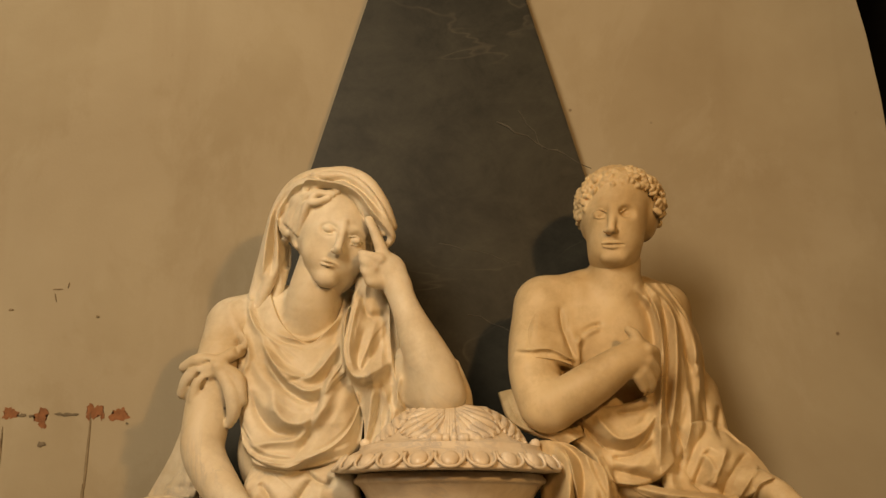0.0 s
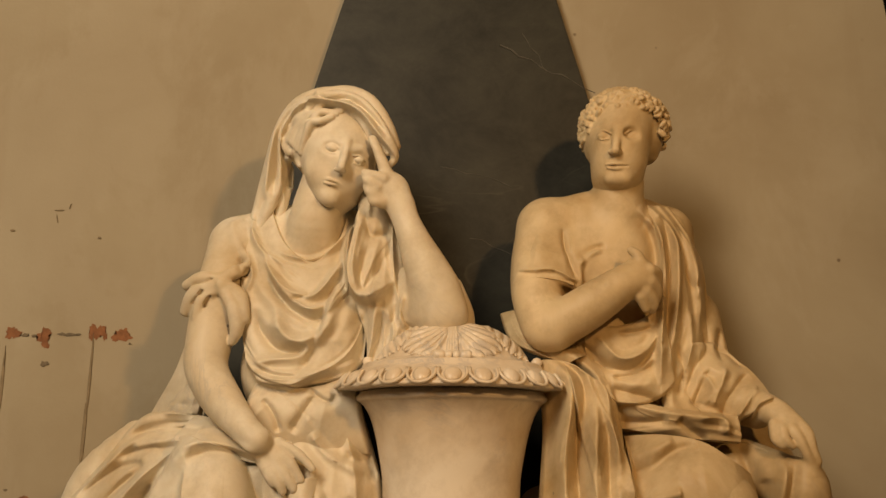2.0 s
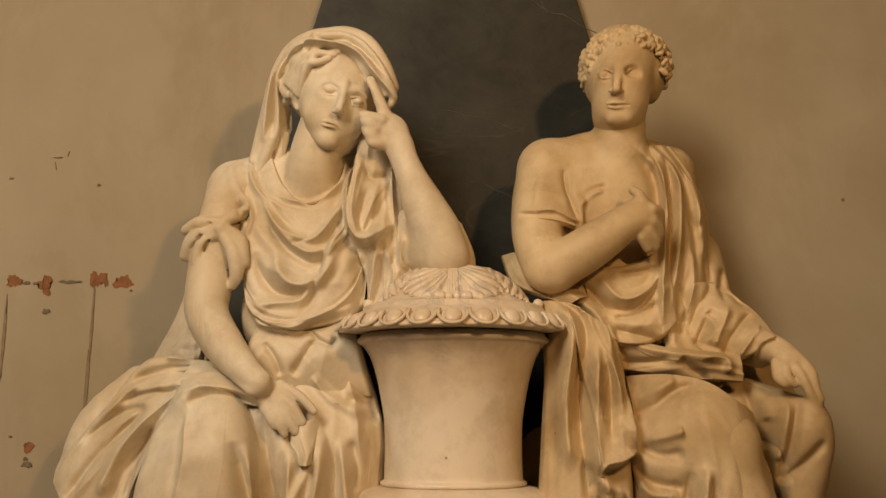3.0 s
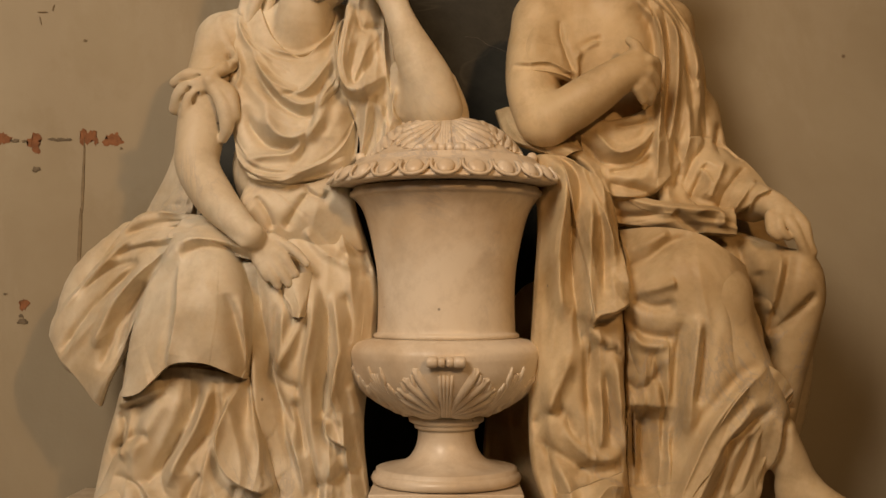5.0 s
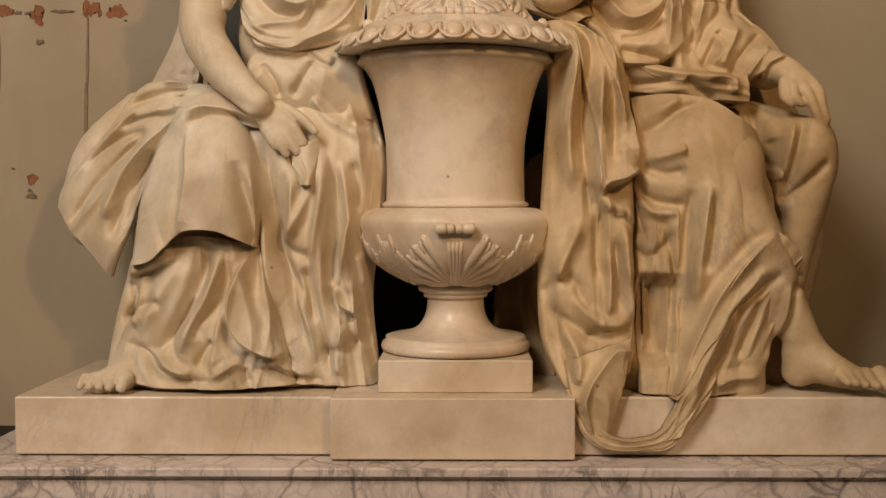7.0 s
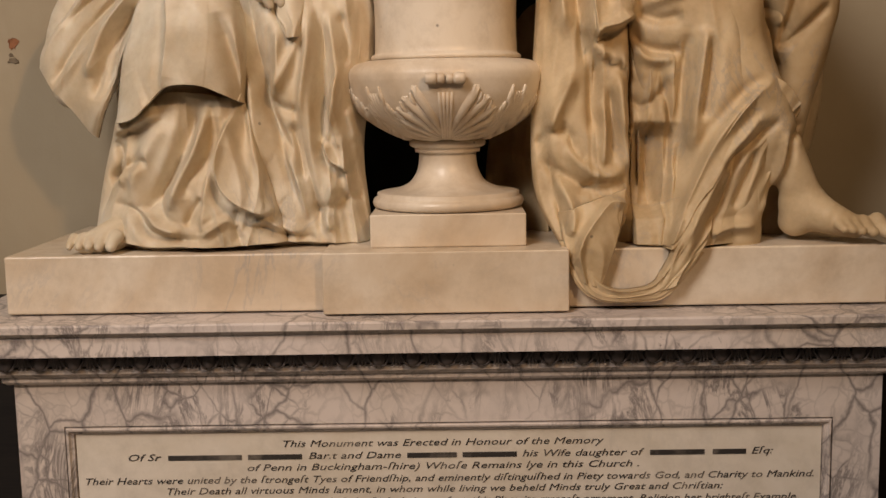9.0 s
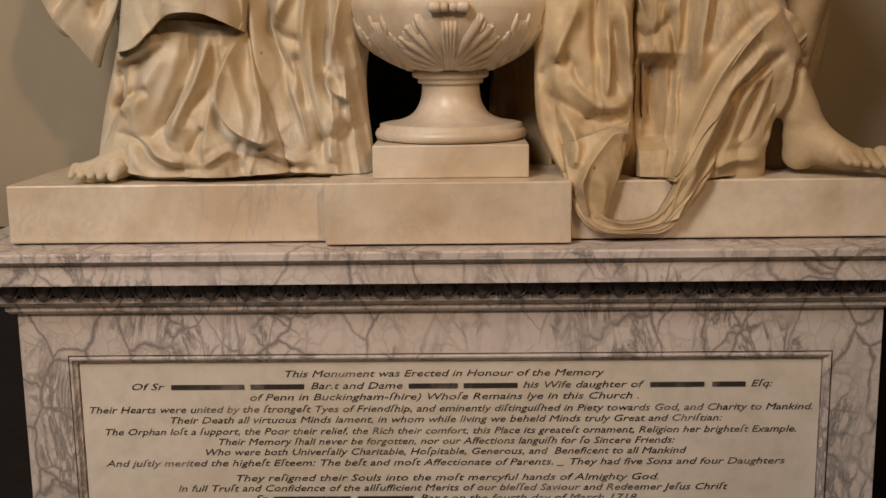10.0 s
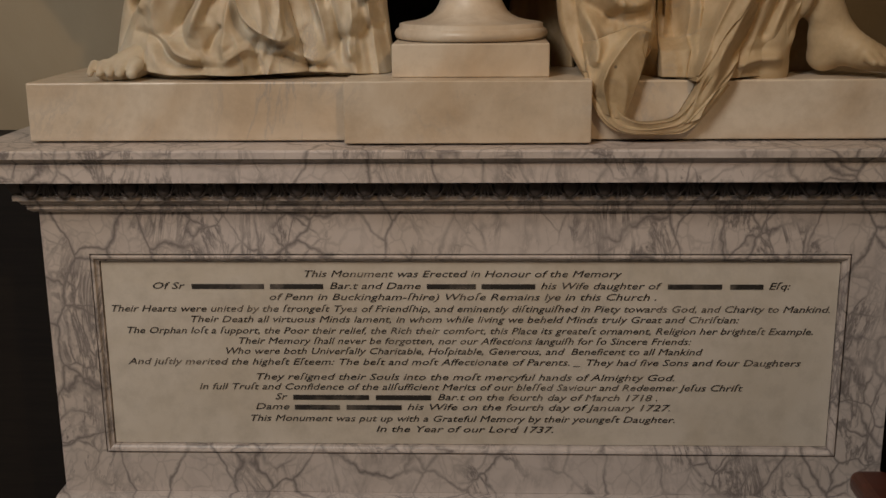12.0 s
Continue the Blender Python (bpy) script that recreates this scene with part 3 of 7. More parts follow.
# ---- sculpture ----
class Clay:
    """A block to model in: a distance field on a grid, to which round forms are added and from which grooves are cut."""

    def __init__(self, lo, hi, step):
        self.lo, self.step = np.array(lo, float), step
        self.size = np.ceil((np.array(hi) - self.lo) / step).astype(int) + 1
        self.field = np.full(self.size, 1.0, np.float32)

    def window(self, lo, hi):
        a = np.clip(np.floor((np.array(lo) - self.lo) / self.step).astype(int), 0, self.size)
        b = np.clip(np.ceil((np.array(hi) - self.lo) / self.step).astype(int) + 1, 0, self.size)
        if (b <= a).any():
            return None
        return tuple(slice(i, j) for i, j in zip(a, b))

    def axes(self, win):
        return [(self.lo[n] + self.step * np.arange(win[n].start, win[n].stop)).astype(np.float32).reshape([-1 if m == n else 1 for m in range(3)]) for n in range(3)]

    def blend(self, win, d, k, cut=False):
        old = self.field[win]
        if cut:
            h = np.clip(0.5 - 0.5 * (old + d) / k, 0, 1)
            self.field[win] = old * (1 - h) - d * h + k * h * (1 - h)
        else:
            h = np.clip(0.5 + 0.5 * (old - d) / k, 0, 1)
            self.field[win] = old * (1 - h) + d * h - k * h * (1 - h)

    def run(self, k, points, cut):
        pts = np.array(smoothed(points, 4) if len(points) > 2 else points, float)
        pad = k + 3 * self.step
        lo, hi = (pts[:, :3] - pts[:, 3:]).min(0) - pad, (pts[:, :3] + pts[:, 3:]).max(0) + pad
        big = self.window(lo, hi)
        if big is None:
            return
        d = np.full([s.stop - s.start for s in big], 1.0, np.float32)
        for p, q in zip(pts, pts[1:]):
            r = max(p[3], q[3]) + pad
            win = self.window(np.minimum(p, q)[:3] - r, np.maximum(p, q)[:3] + r)
            if win is None:
                continue
            win = tuple(slice(max(s.start, b.start), min(s.stop, b.stop)) for s, b in zip(win, big))
            if any(s.stop <= s.start for s in win):
                continue
            x, y, z = self.axes(win)
            ab = q[:3] - p[:3]
            x, y, z = x - p[0], y - p[1], z - p[2]
            t = np.clip((x * ab[0] + y * ab[1] + z * ab[2]) / max(ab @ ab, 1e-9), 0, 1)
            e = np.sqrt((x - t * ab[0]) ** 2 + (y - t * ab[1]) ** 2 + (z - t * ab[2]) ** 2) - (p[3] + t * (q[3] - p[3]))
            sub = tuple(slice(s.start - b.start, s.stop - b.start) for s, b in zip(win, big))
            d[sub] = np.minimum(d[sub], e)
        self.blend(big, d, k, cut)

    def limb(self, k, *points):
        self.run(k, points, False)

    def groove(self, k, *points):
        self.run(k, points, True)

    def ellipsoid(self, k, centre, radii, turn, cut):
        m = np.array(Euler([radians(a) for a in turn]).to_matrix())
        ext = np.sqrt((m ** 2) @ (np.array(radii) ** 2)) + k + 3 * self.step
        win = self.window(np.array(centre) - ext, np.array(centre) + ext)
        if win is None:
            return
        x, y, z = (a - c for a, c in zip(self.axes(win), centre))
        u, v, w = (x * m[0, n] + y * m[1, n] + z * m[2, n] for n in range(3))
        k0 = np.sqrt((u / radii[0]) ** 2 + (v / radii[1]) ** 2 + (w / radii[2]) ** 2)
        k1 = np.sqrt((u / radii[0] ** 2) ** 2 + (v / radii[1] ** 2) ** 2 + (w / radii[2] ** 2) ** 2)
        self.blend(win, (k0 * (k0 - 1) / np.maximum(k1, 1e-6)).astype(np.float32), k, cut)

    def lump(self, k, centre, radii, turn=(0, 0, 0)):
        self.ellipsoid(k, centre, radii, turn, False)

    def hollow(self, k, centre, radii, turn=(0, 0, 0)):
        self.ellipsoid(k, centre, radii, turn, True)

    def floor(self, z):
        """Cut level where the figure stands on its plinth."""
        zz = self.lo[2] + self.step * np.arange(self.size[2])
        self.field = np.maximum(self.field, (z - zz).astype(np.float32)[None, None, :])

    def surface(self):
        """Vertices and quads of the zero surface (one vertex in each cell that it crosses)."""
        f = self.field.copy()
        for n in range(3):
            edge = [slice(None)] * 3
            for end in (0, -1):
                edge[n] = end
                f[tuple(edge)] = np.maximum(f[tuple(edge)], 0.5 * self.step)
        inside = f < 0
        count = np.zeros([s - 1 for s in f.shape], np.int8)
        corners = [(i, j, k) for i in (0, 1) for j in (0, 1) for k in (0, 1)]
        sub = lambda a, c: a[c[0]:a.shape[0] - 1 + c[0], c[1]:a.shape[1] - 1 + c[1], c[2]:a.shape[2] - 1 + c[2]]
        for c in corners:
            count += sub(inside, c)
        cells = np.argwhere((count > 0) & (count < 8))
        index = np.full(count.shape, -1, np.int32)
        index[tuple(cells.T)] = np.arange(len(cells))
        total, hits = np.zeros((len(cells), 3)), np.zeros(len(cells))
        for c in corners:
            for n in range(3):
                if c[n]:
                    continue
                d = list(c)
                d[n] = 1
                a, b = f[tuple((cells + c).T)], f[tuple((cells + d).T)]
                cross = (a < 0) != (b < 0)
                t = np.where(cross, a / np.where(cross, a - b, 1), 0)
                p = np.tile(np.array(c, float), (len(cells), 1))
                p[:, n] = t
                total[cross] += p[cross]
                hits += cross
        verts = self.lo + self.step * (cells + total / hits[:, None])
        quads = []
        for n in range(3):
            a, b = [slice(1, -1)] * 3, [slice(1, -1)] * 3
            a[n], b[n] = slice(0, -1), slice(1, None)
            u, v = (n + 1) % 3, (n + 2) % 3
            ia, ib = inside[tuple(a)], inside[tuple(b)]
            for way in (0, 1):
                at = np.argwhere((ia & ~ib) if way == 0 else (~ia & ib))
                base = at + 1
                base[:, n] -= 1
                ring = []
                for du, dv in ((-1, -1), (0, -1), (0, 0), (-1, 0)):
                    q = base.copy()
                    q[:, u] += du
                    q[:, v] += dv
                    ring.append(index[tuple(q.T)])
                quads.append(np.stack(ring if way == 0 else ring[::-1], 1))
        return verts, np.concatenate(quads)


class Sheet:
    """A hanging cloth with thickness: guide lines side by side carry it, and uneven folds run along them."""

    def __init__(self, folds, depth, seed, *guides):
        rnd = random.Random(seed)
        across, along = 44 * folds, 110
        lines = [smoothed(g, 24) for g in guides]
        n = min(len(x) for x in lines)
        lines = np.array([[x[round(k * (len(x) - 1) / (n - 1))] for k in range(n)] for x in lines])
        rows = []
        for k in np.linspace(0, n - 1, along):
            a = int(min(k, n - 2))
            row = lines[:, a] + (k - a) * (lines[:, a + 1] - lines[:, a])
            row = np.array(smoothed([tuple(p) for p in row], 24))
            rows.append(np.stack([np.interp(np.linspace(0, len(row) - 1, across), np.arange(len(row)), row[:, m]) for m in range(3)], 1))
        p = np.array(rows)
        s, t = np.meshgrid(np.linspace(0, 1, across), np.linspace(0, 1, along))
        lift = np.zeros_like(s)
        # broad slack in the cloth
        for k in range(7):
            a, b = rnd.uniform(-1, 1) * folds * 0.9, rnd.uniform(-1, 1) * 4
            lift += 0.16 * np.sin(2 * math.pi * (a * s + 0.5 * b * t) + rnd.uniform(0, 6.3))
        for k in range(int(folds * 3.2)):
            big = k < folds
            at = (k + 0.5 + rnd.uniform(-0.45, 0.45)) / folds if big else rnd.random()
            wide = rnd.uniform(0.16, 0.42) / folds * (1 if big else 0.5)
            tall = rnd.uniform(0.5, 1.25) * (1 if big else 0.42)
            t0, t1 = (rnd.uniform(-0.4, 0.3), rnd.uniform(0.75, 1.4)) if big else sorted((rnd.uniform(-0.2, 0.9), rnd.uniform(0.1, 1.2)))
            run = np.clip(np.minimum((t - t0) / 0.35, (t1 - t) / 0.35), 0, 1)
            run = run * run * (3 - 2 * run)
            skew = rnd.uniform(-1.3, 1.3) if big else rnd.uniform(-2.6, 2.6)
            ds = s - at - skew / folds * (t - 0.5) - 0.36 / folds * np.sin(t * rnd.uniform(2.5, 7) + rnd.uniform(0, 6))
            wide = wide * (0.7 + 0.8 * t if rnd.random() < 0.6 else 1.4 - 0.7 * t)
            side = rnd.choice((-1, 1))
            lift += tall * run * (1 / (1 + (ds / wide) ** 2) ** 1.4 - 0.45 * np.exp(-((ds - side * 1.6 * wide) / (0.8 * wide)) ** 2))
        edge = np.clip(np.minimum(s, 1 - s) / 0.04, 0, 1)
        p[:, :, 1] -= 0.55 * depth * (lift - 0.3) * (0.35 + 0.65 * edge)
        p[:, :, 0] += 0.12 * depth * np.gradient(lift, axis=1) * across / folds * 0.12
        p[:, :, 1] += 0.022 * (1 - np.clip(np.minimum(s, 1 - s) / 0.07, 0, 1)) ** 2
        back = p.copy()
        back[:, :, 1] += 0.014
        self.made = (np.concatenate([p.reshape(-1, 3), back.reshape(-1, 3)]), self.faces(along, across))

    @staticmethod
    def faces(n, m):
        i = np.arange(n * m).reshape(n, m)
        a, b, c, d = i[:-1, :-1], i[:-1, 1:], i[1:, 1:], i[1:, :-1]
        front = np.stack([a, d, c, b], -1).reshape(-1, 4)
        rear = front[:, ::-1] + n * m
        rim = np.concatenate([i[0, :], i[1:, -1], i[-1, -2::-1], i[-2:0:-1, 0]])
        nxt = np.roll(rim, -1)
        return np.concatenate([front, rear, np.stack([rim, nxt, nxt + n * m, rim + n * m], 1)])

    def surface(self):
        return self.made


class Chisel:
    """Strokes cut into the finished form: ridge, valley and hem (a step down to the right-hand side of the stroke)."""

    def __init__(self):
        self.strokes = []

    def ridge(self, high, wide, *points):
        self.strokes.append(("ridge", high, wide, points))

    def valley(self, deep, wide, *points):
        self.strokes.append(("valley", -deep, wide, points))

    def hem(self, high, wide, *points):
        self.strokes.append(("hem", high, wide, points))

    def carve(self, verts):
        lift = np.zeros(len(verts))
        for kind, high, wide, points in self.strokes:
            pts = np.array(smoothed(points, 5) if len(points) > 2 else points, float)
            wide *= 1.3
            high = math.copysign(min(2.0 * abs(high), 1.6 * wide), high)
            reach = 3.2 * wide
            pad = np.array((reach, 0.05, reach))
            near = np.nonzero(((verts > pts.min(0) - pad) & (verts < pts.max(0) + pad)).all(1))[0]
            if not len(near):
                continue
            v = verts[near]
            best, side, along, deep = np.full(len(near), 9.0), np.zeros(len(near)), np.zeros(len(near)), np.zeros(len(near))
            for n, (p, q) in enumerate(zip(pts, pts[1:])):
                ax, az = q[0] - p[0], q[2] - p[2]
                ox, oz = v[:, 0] - p[0], v[:, 2] - p[2]
                t = np.clip((ox * ax + oz * az) / max(ax * ax + az * az, 1e-12), 0, 1)
                ox, oz = ox - t * ax, oz - t * az
                d = np.hypot(ox, oz)
                hit = d < best
                best[hit] = d[hit]
                side[hit] = np.sign(ax * oz - az * ox)[hit]
                along[hit] = ((n + t) / (len(pts) - 1))[hit]
                deep[hit] = (v[:, 1] - p[1] - t * (q[1] - p[1]))[hit]
            fade = np.clip(np.minimum(along, 1 - along) / 0.2 + 0.1, 0, 1) * np.clip((0.085 - np.abs(deep)) / 0.04, 0, 1)
            r = best / wide
            if kind == "ridge":
                form = 1 / (1 + r * r) ** 2 - 0.12 * np.exp(-((r - 1.7) / 0.6) ** 2)
            elif kind == "valley":
                form = 1.25 * np.exp(-r ** 1.6)
            else:
                form = np.where(side > 0, np.exp(-r * 0.9), np.exp(-(r / 0.2) ** 2)) - np.where(side > 0, 0, 0.3 * np.exp(-((r - 0.6) / 0.5) ** 2))
            lift[near] += high * fade * form * (best < reach)
        out = verts.copy()
        out[:, 1] -= np.clip(lift, -0.09, 0.05)
        return out


def statue(name, clays, label, mat, chisel=None):
    verts, faces, base = [], [], 0
    for c in clays:
        v, q = c.surface()
        verts.append(v)
        faces.append(q + base)
        base += len(v)
    verts, faces = np.concatenate(verts), np.concatenate(faces)
    if chisel:
        verts = chisel.carve(verts)
    me = bpy.data.meshes.new(name)
    me.vertices.add(len(verts))
    me.vertices.foreach_set("co", verts.astype(np.float32).ravel())
    me.loops.add(faces.size)
    me.loops.foreach_set("vertex_index", faces.astype(np.int32).ravel())
    me.polygons.add(len(faces))
    me.polygons.foreach_set("loop_start", np.arange(0, faces.size, 4, dtype=np.int32))
    me.polygons.foreach_set("loop_total", np.full(len(faces), 4, np.int32))
    me.polygons.foreach_set("use_smooth", np.ones(len(faces), bool))
    me.update(calc_edges=True)
    me.validate()
    me.materials.append(mat)
    return tagged(new(name, me), label, "statue")


def veiled_woman():
    cloth, k = [], Chisel()
    c = Clay((-1.2, -0.09, 1.17), (0.07, 0.64, 2.80), 0.0042)
    c.lump(0.03, (-0.579, 0.495, 1.481), (0.1768, 0.14, 0.3684), (0, 0, 0))
    c.lump(0.03, (-0.384, 0.475, 1.453), (0.161, 0.16, 0.3366), (0, 0, 0))
    c.lump(0.04, (-0.371, 0.33, 2.213), (0.1526, 0.12, 0.1949), (0, 0, 0))
    c.lump(0.04, (-0.367, 0.3, 2.019), (0.1467, 0.13, 0.1537), (0, 0, 0))
    c.limb(0.03, (-0.534, 0.31, 2.343, 0.0631), (-0.376, 0.32, 2.372, 0.0704), (-0.217, 0.32, 2.358, 0.0633))
    c.lump(0.03, (-0.443, 0.26, 2.139), (0.0688, 0.07, 0.0757), (0, 0, 0))
    c.lump(0.03, (-0.262, 0.25, 2.14), (0.0631, 0.07, 0.0754), (0, 0, 0))
    c.limb(0.02, (-0.342, 0.27, 2.325, 0.0719), (-0.336, 0.24, 2.391, 0.0629), (-0.312, 0.23, 2.475, 0.0599))
    c.limb(0.03, (-0.544, 0.29, 2.324, 0.0626), (-0.568, 0.25, 2.192, 0.059), (-0.58, 0.22, 2.078, 0.0556), (-0.578, 0.2, 2.009, 0.0512), (-0.527, 0.15, 1.933, 0.0475), (-0.463, 0.1, 1.868, 0.035), (-0.433, 0.085, 1.843, 0.0322))
    c.limb(0.012, (-0.462, 0.14, 1.86, 0.031), (-0.424, 0.125, 1.829, 0.0347), (-0.389, 0.115, 1.802, 0.0282))
    c.limb(0.006, (-0.398, 0.105, 1.822, 0.014), (-0.359, 0.1, 1.793, 0.0127), (-0.334, 0.105, 1.755, 0.0102))
    c.limb(0.006, (-0.4, 0.1, 1.806, 0.014), (-0.368, 0.095, 1.767, 0.0127), (-0.348, 0.1, 1.735, 0.0102))
    c.limb(0.006, (-0.412, 0.1, 1.797, 0.014), (-0.385, 0.09, 1.754, 0.0114), (-0.372, 0.095, 1.729, 0.0089))
    c.limb(0.006, (-0.425, 0.1, 1.797, 0.0127), (-0.405, 0.09, 1.763, 0.0114), (-0.396, 0.095, 1.745, 0.0089))
    c.limb(0.006, (-0.386, 0.11, 1.838, 0.0128), (-0.34, 0.105, 1.812, 0.0115), (-0.308, 0.105, 1.78, 0.0089))
    c.limb(0.03, (-0.217, 0.32, 2.336, 0.0619), (-0.126, 0.26, 2.219, 0.0688), (-0.033, 0.17, 2.145, 0.0586), (-0.006, 0.15, 2.136, 0.0423))
    c.limb(0.03, (-0.006, 0.15, 2.143, 0.0449), (-0.029, 0.145, 2.189, 0.058), (-0.057, 0.14, 2.248, 0.0513), (-0.084, 0.14, 2.309, 0.0395), (-0.107, 0.145, 2.365, 0.033), (-0.12, 0.15, 2.401, 0.0357))
    c.lump(0.015, (-0.147, 0.15, 2.44), (0.0502, 0.032, 0.0449), (0, 30, 0))
    c.limb(0.006, (-0.152, 0.14, 2.468, 0.0184), (-0.164, 0.135, 2.502, 0.0144), (-0.178, 0.135, 2.537, 0.0118), (-0.191, 0.14, 2.566, 0.0105))
    c.limb(0.006, (-0.162, 0.125, 2.461, 0.0157), (-0.185, 0.12, 2.469, 0.0117), (-0.206, 0.125, 2.475, 0.0105))
    c.limb(0.006, (-0.178, 0.125, 2.439, 0.0157), (-0.194, 0.118, 2.451, 0.0117), (-0.205, 0.125, 2.461, 0.0092))
    c.limb(0.006, (-0.175, 0.13, 2.42, 0.0157), (-0.193, 0.12, 2.428, 0.0117), (-0.202, 0.128, 2.442, 0.0092))
    c.limb(0.006, (-0.164, 0.135, 2.408, 0.0171), (-0.184, 0.125, 2.408, 0.0131), (-0.191, 0.13, 2.423, 0.0105))
    c.lump(0.004, (-0.552, 0.186, 2.214), (0.0254, 0.012, 0.0241), (0, 0, 0))
    c.lump(0.003, (-0.549, 0.172, 2.212), (0.0133, 0.008, 0.0133), (0, 0, 0))
    c.limb(0.006, (-0.559, 0.188, 2.21, 0.0161), (-0.591, 0.193, 2.204, 0.0201), (-0.621, 0.208, 2.185, 0.0203), (-0.641, 0.228, 2.153, 0.015))
    c.limb(0.006, (-0.561, 0.188, 2.199, 0.0134), (-0.593, 0.188, 2.176, 0.0161), (-0.608, 0.193, 2.135, 0.0121))
    c.limb(0.006, (-0.557, 0.188, 2.227, 0.0134), (-0.602, 0.203, 2.23, 0.0162), (-0.641, 0.228, 2.216, 0.0136))
    c.limb(0.006, (-0.544, 0.183, 2.199, 0.0161), (-0.518, 0.178, 2.161, 0.0187), (-0.507, 0.183, 2.108, 0.0174), (-0.519, 0.198, 2.076, 0.0108))
    c.limb(0.006, (-0.539, 0.183, 2.21, 0.0147), (-0.5, 0.183, 2.183, 0.0161), (-0.491, 0.188, 2.129, 0.0134))
    c.limb(0.006, (-0.541, 0.188, 2.23, 0.0147), (-0.514, 0.203, 2.248, 0.0162), (-0.494, 0.218, 2.264, 0.0122))
    c.limb(0.006, (-0.499, 0.228, 2.28, 0.0095), (-0.541, 0.243, 2.361, 0.0096), (-0.524, 0.258, 2.386, 0.0083))
    c.groove(0.004, (-0.58, 0.182, 2.215, 0.004), (-0.597, 0.182, 2.19, 0.0053), (-0.619, 0.2, 2.168, 0.004))
    c.groove(0.004, (-0.573, 0.182, 2.193, 0.004), (-0.583, 0.182, 2.168, 0.0053), (-0.596, 0.2, 2.146, 0.004))
    c.groove(0.004, (-0.53, 0.182, 2.188, 0.004), (-0.521, 0.182, 2.15, 0.0053), (-0.516, 0.2, 2.114, 0.004))
    c.groove(0.004, (-0.572, 0.182, 2.223, 0.004), (-0.593, 0.182, 2.216, 0.0053), (-0.619, 0.2, 2.212, 0.004))
    c.limb(0.011, (0.013, 0.224, 2.222, 0.0166), (0.038, 0.215, 2.152, 0.0198), (0.044, 0.214, 2.111, 0.0165))
    c.limb(0.03, (-0.476, 0.325, 1.762, 0.0999), (-0.498, 0.225, 1.739, 0.0935), (-0.549, 0.185, 1.725, 0.0868))
    c.limb(0.03, (-0.337, 0.325, 1.762, 0.0943), (-0.338, 0.235, 1.725, 0.0885), (-0.358, 0.185, 1.685, 0.0737))
    c.limb(0.02, (-0.551, 0.175, 1.724, 0.0891), (-0.571, 0.195, 1.659, 0.0872), (-0.597, 0.225, 1.565, 0.0962))
    c.limb(0.02, (-0.581, 0.215, 1.526, 0.0878), (-0.603, 0.225, 1.365, 0.1122), (-0.616, 0.225, 1.22, 0.1336))
    c.limb(0.02, (-0.434, 0.205, 1.685, 0.0636), (-0.42, 0.205, 1.526, 0.0742), (-0.406, 0.205, 1.368, 0.0796), (-0.391, 0.195, 1.238, 0.074))
    c.limb(0.02, (-0.71, 0.225, 1.459, 0.0534), (-0.743, 0.225, 1.339, 0.0534), (-0.753, 0.215, 1.235, 0.0612))
    c.limb(0.02, (-0.729, 0.135, 1.241, 0.0361), (-0.762, 0.095, 1.223, 0.0343), (-0.793, 0.075, 1.214, 0.0252))
    c.limb(0.005, (-0.823, 0.075, 1.23, 0.0113), (-0.825, 0.055, 1.222, 0.0087), (-0.825, 0.043, 1.213, 0.0075))
    c.limb(0.005, (-0.802, 0.075, 1.23, 0.0126), (-0.804, 0.055, 1.222, 0.01), (-0.804, 0.043, 1.213, 0.0087))
    c.limb(0.005, (-0.781, 0.075, 1.23, 0.0126), (-0.783, 0.055, 1.222, 0.01), (-0.782, 0.043, 1.213, 0.0087))
    c.limb(0.005, (-0.758, 0.075, 1.23, 0.0139), (-0.76, 0.055, 1.222, 0.0112), (-0.76, 0.043, 1.213, 0.0099))
    c.limb(0.005, (-0.73, 0.075, 1.23, 0.0164), (-0.733, 0.055, 1.222, 0.0137), (-0.733, 0.043, 1.213, 0.0124))
    c.limb(0.03, (-0.783, 0.375, 1.856, 0.0395), (-0.87, 0.385, 1.743, 0.068), (-0.919, 0.385, 1.63, 0.0567), (-0.911, 0.385, 1.559, 0.0482))
    c.limb(0.03, (-0.741, 0.355, 1.714, 0.0645), (-0.725, 0.335, 1.575, 0.064), (-0.718, 0.315, 1.41, 0.0553))
    c.limb(0.02, (-0.3, 0.275, 1.767, 0.0817), (-0.306, 0.255, 1.631, 0.0865), (-0.305, 0.245, 1.417, 0.0942), (-0.283, 0.225, 1.233, 0.0909))
    cloth.append(Sheet(4, 0.006, 1, ((-0.628, 0.155, 1.852), (-0.673, 0.14, 1.75), (-0.719, 0.135, 1.608), (-0.738, 0.145, 1.478)), ((-0.597, 0.125, 1.852), (-0.625, 0.095, 1.736), (-0.659, 0.09, 1.609), (-0.675, 0.095, 1.492)), ((-0.567, 0.105, 1.844), (-0.577, 0.055, 1.734), (-0.594, 0.05, 1.635), (-0.604, 0.055, 1.553)), ((-0.536, 0.095, 1.835), (-0.529, 0.035, 1.734), (-0.534, 0.03, 1.635), (-0.532, 0.035, 1.56)), ((-0.504, 0.095, 1.822), (-0.48, 0.04, 1.722), (-0.476, 0.04, 1.622), (-0.479, 0.045, 1.541)), ((-0.479, 0.115, 1.806), (-0.446, 0.075, 1.71), (-0.443, 0.075, 1.609), (-0.448, 0.08, 1.523)), ((-0.465, 0.155, 1.789), (-0.435, 0.135, 1.698), (-0.431, 0.135, 1.594), (-0.442, 0.145, 1.517))))
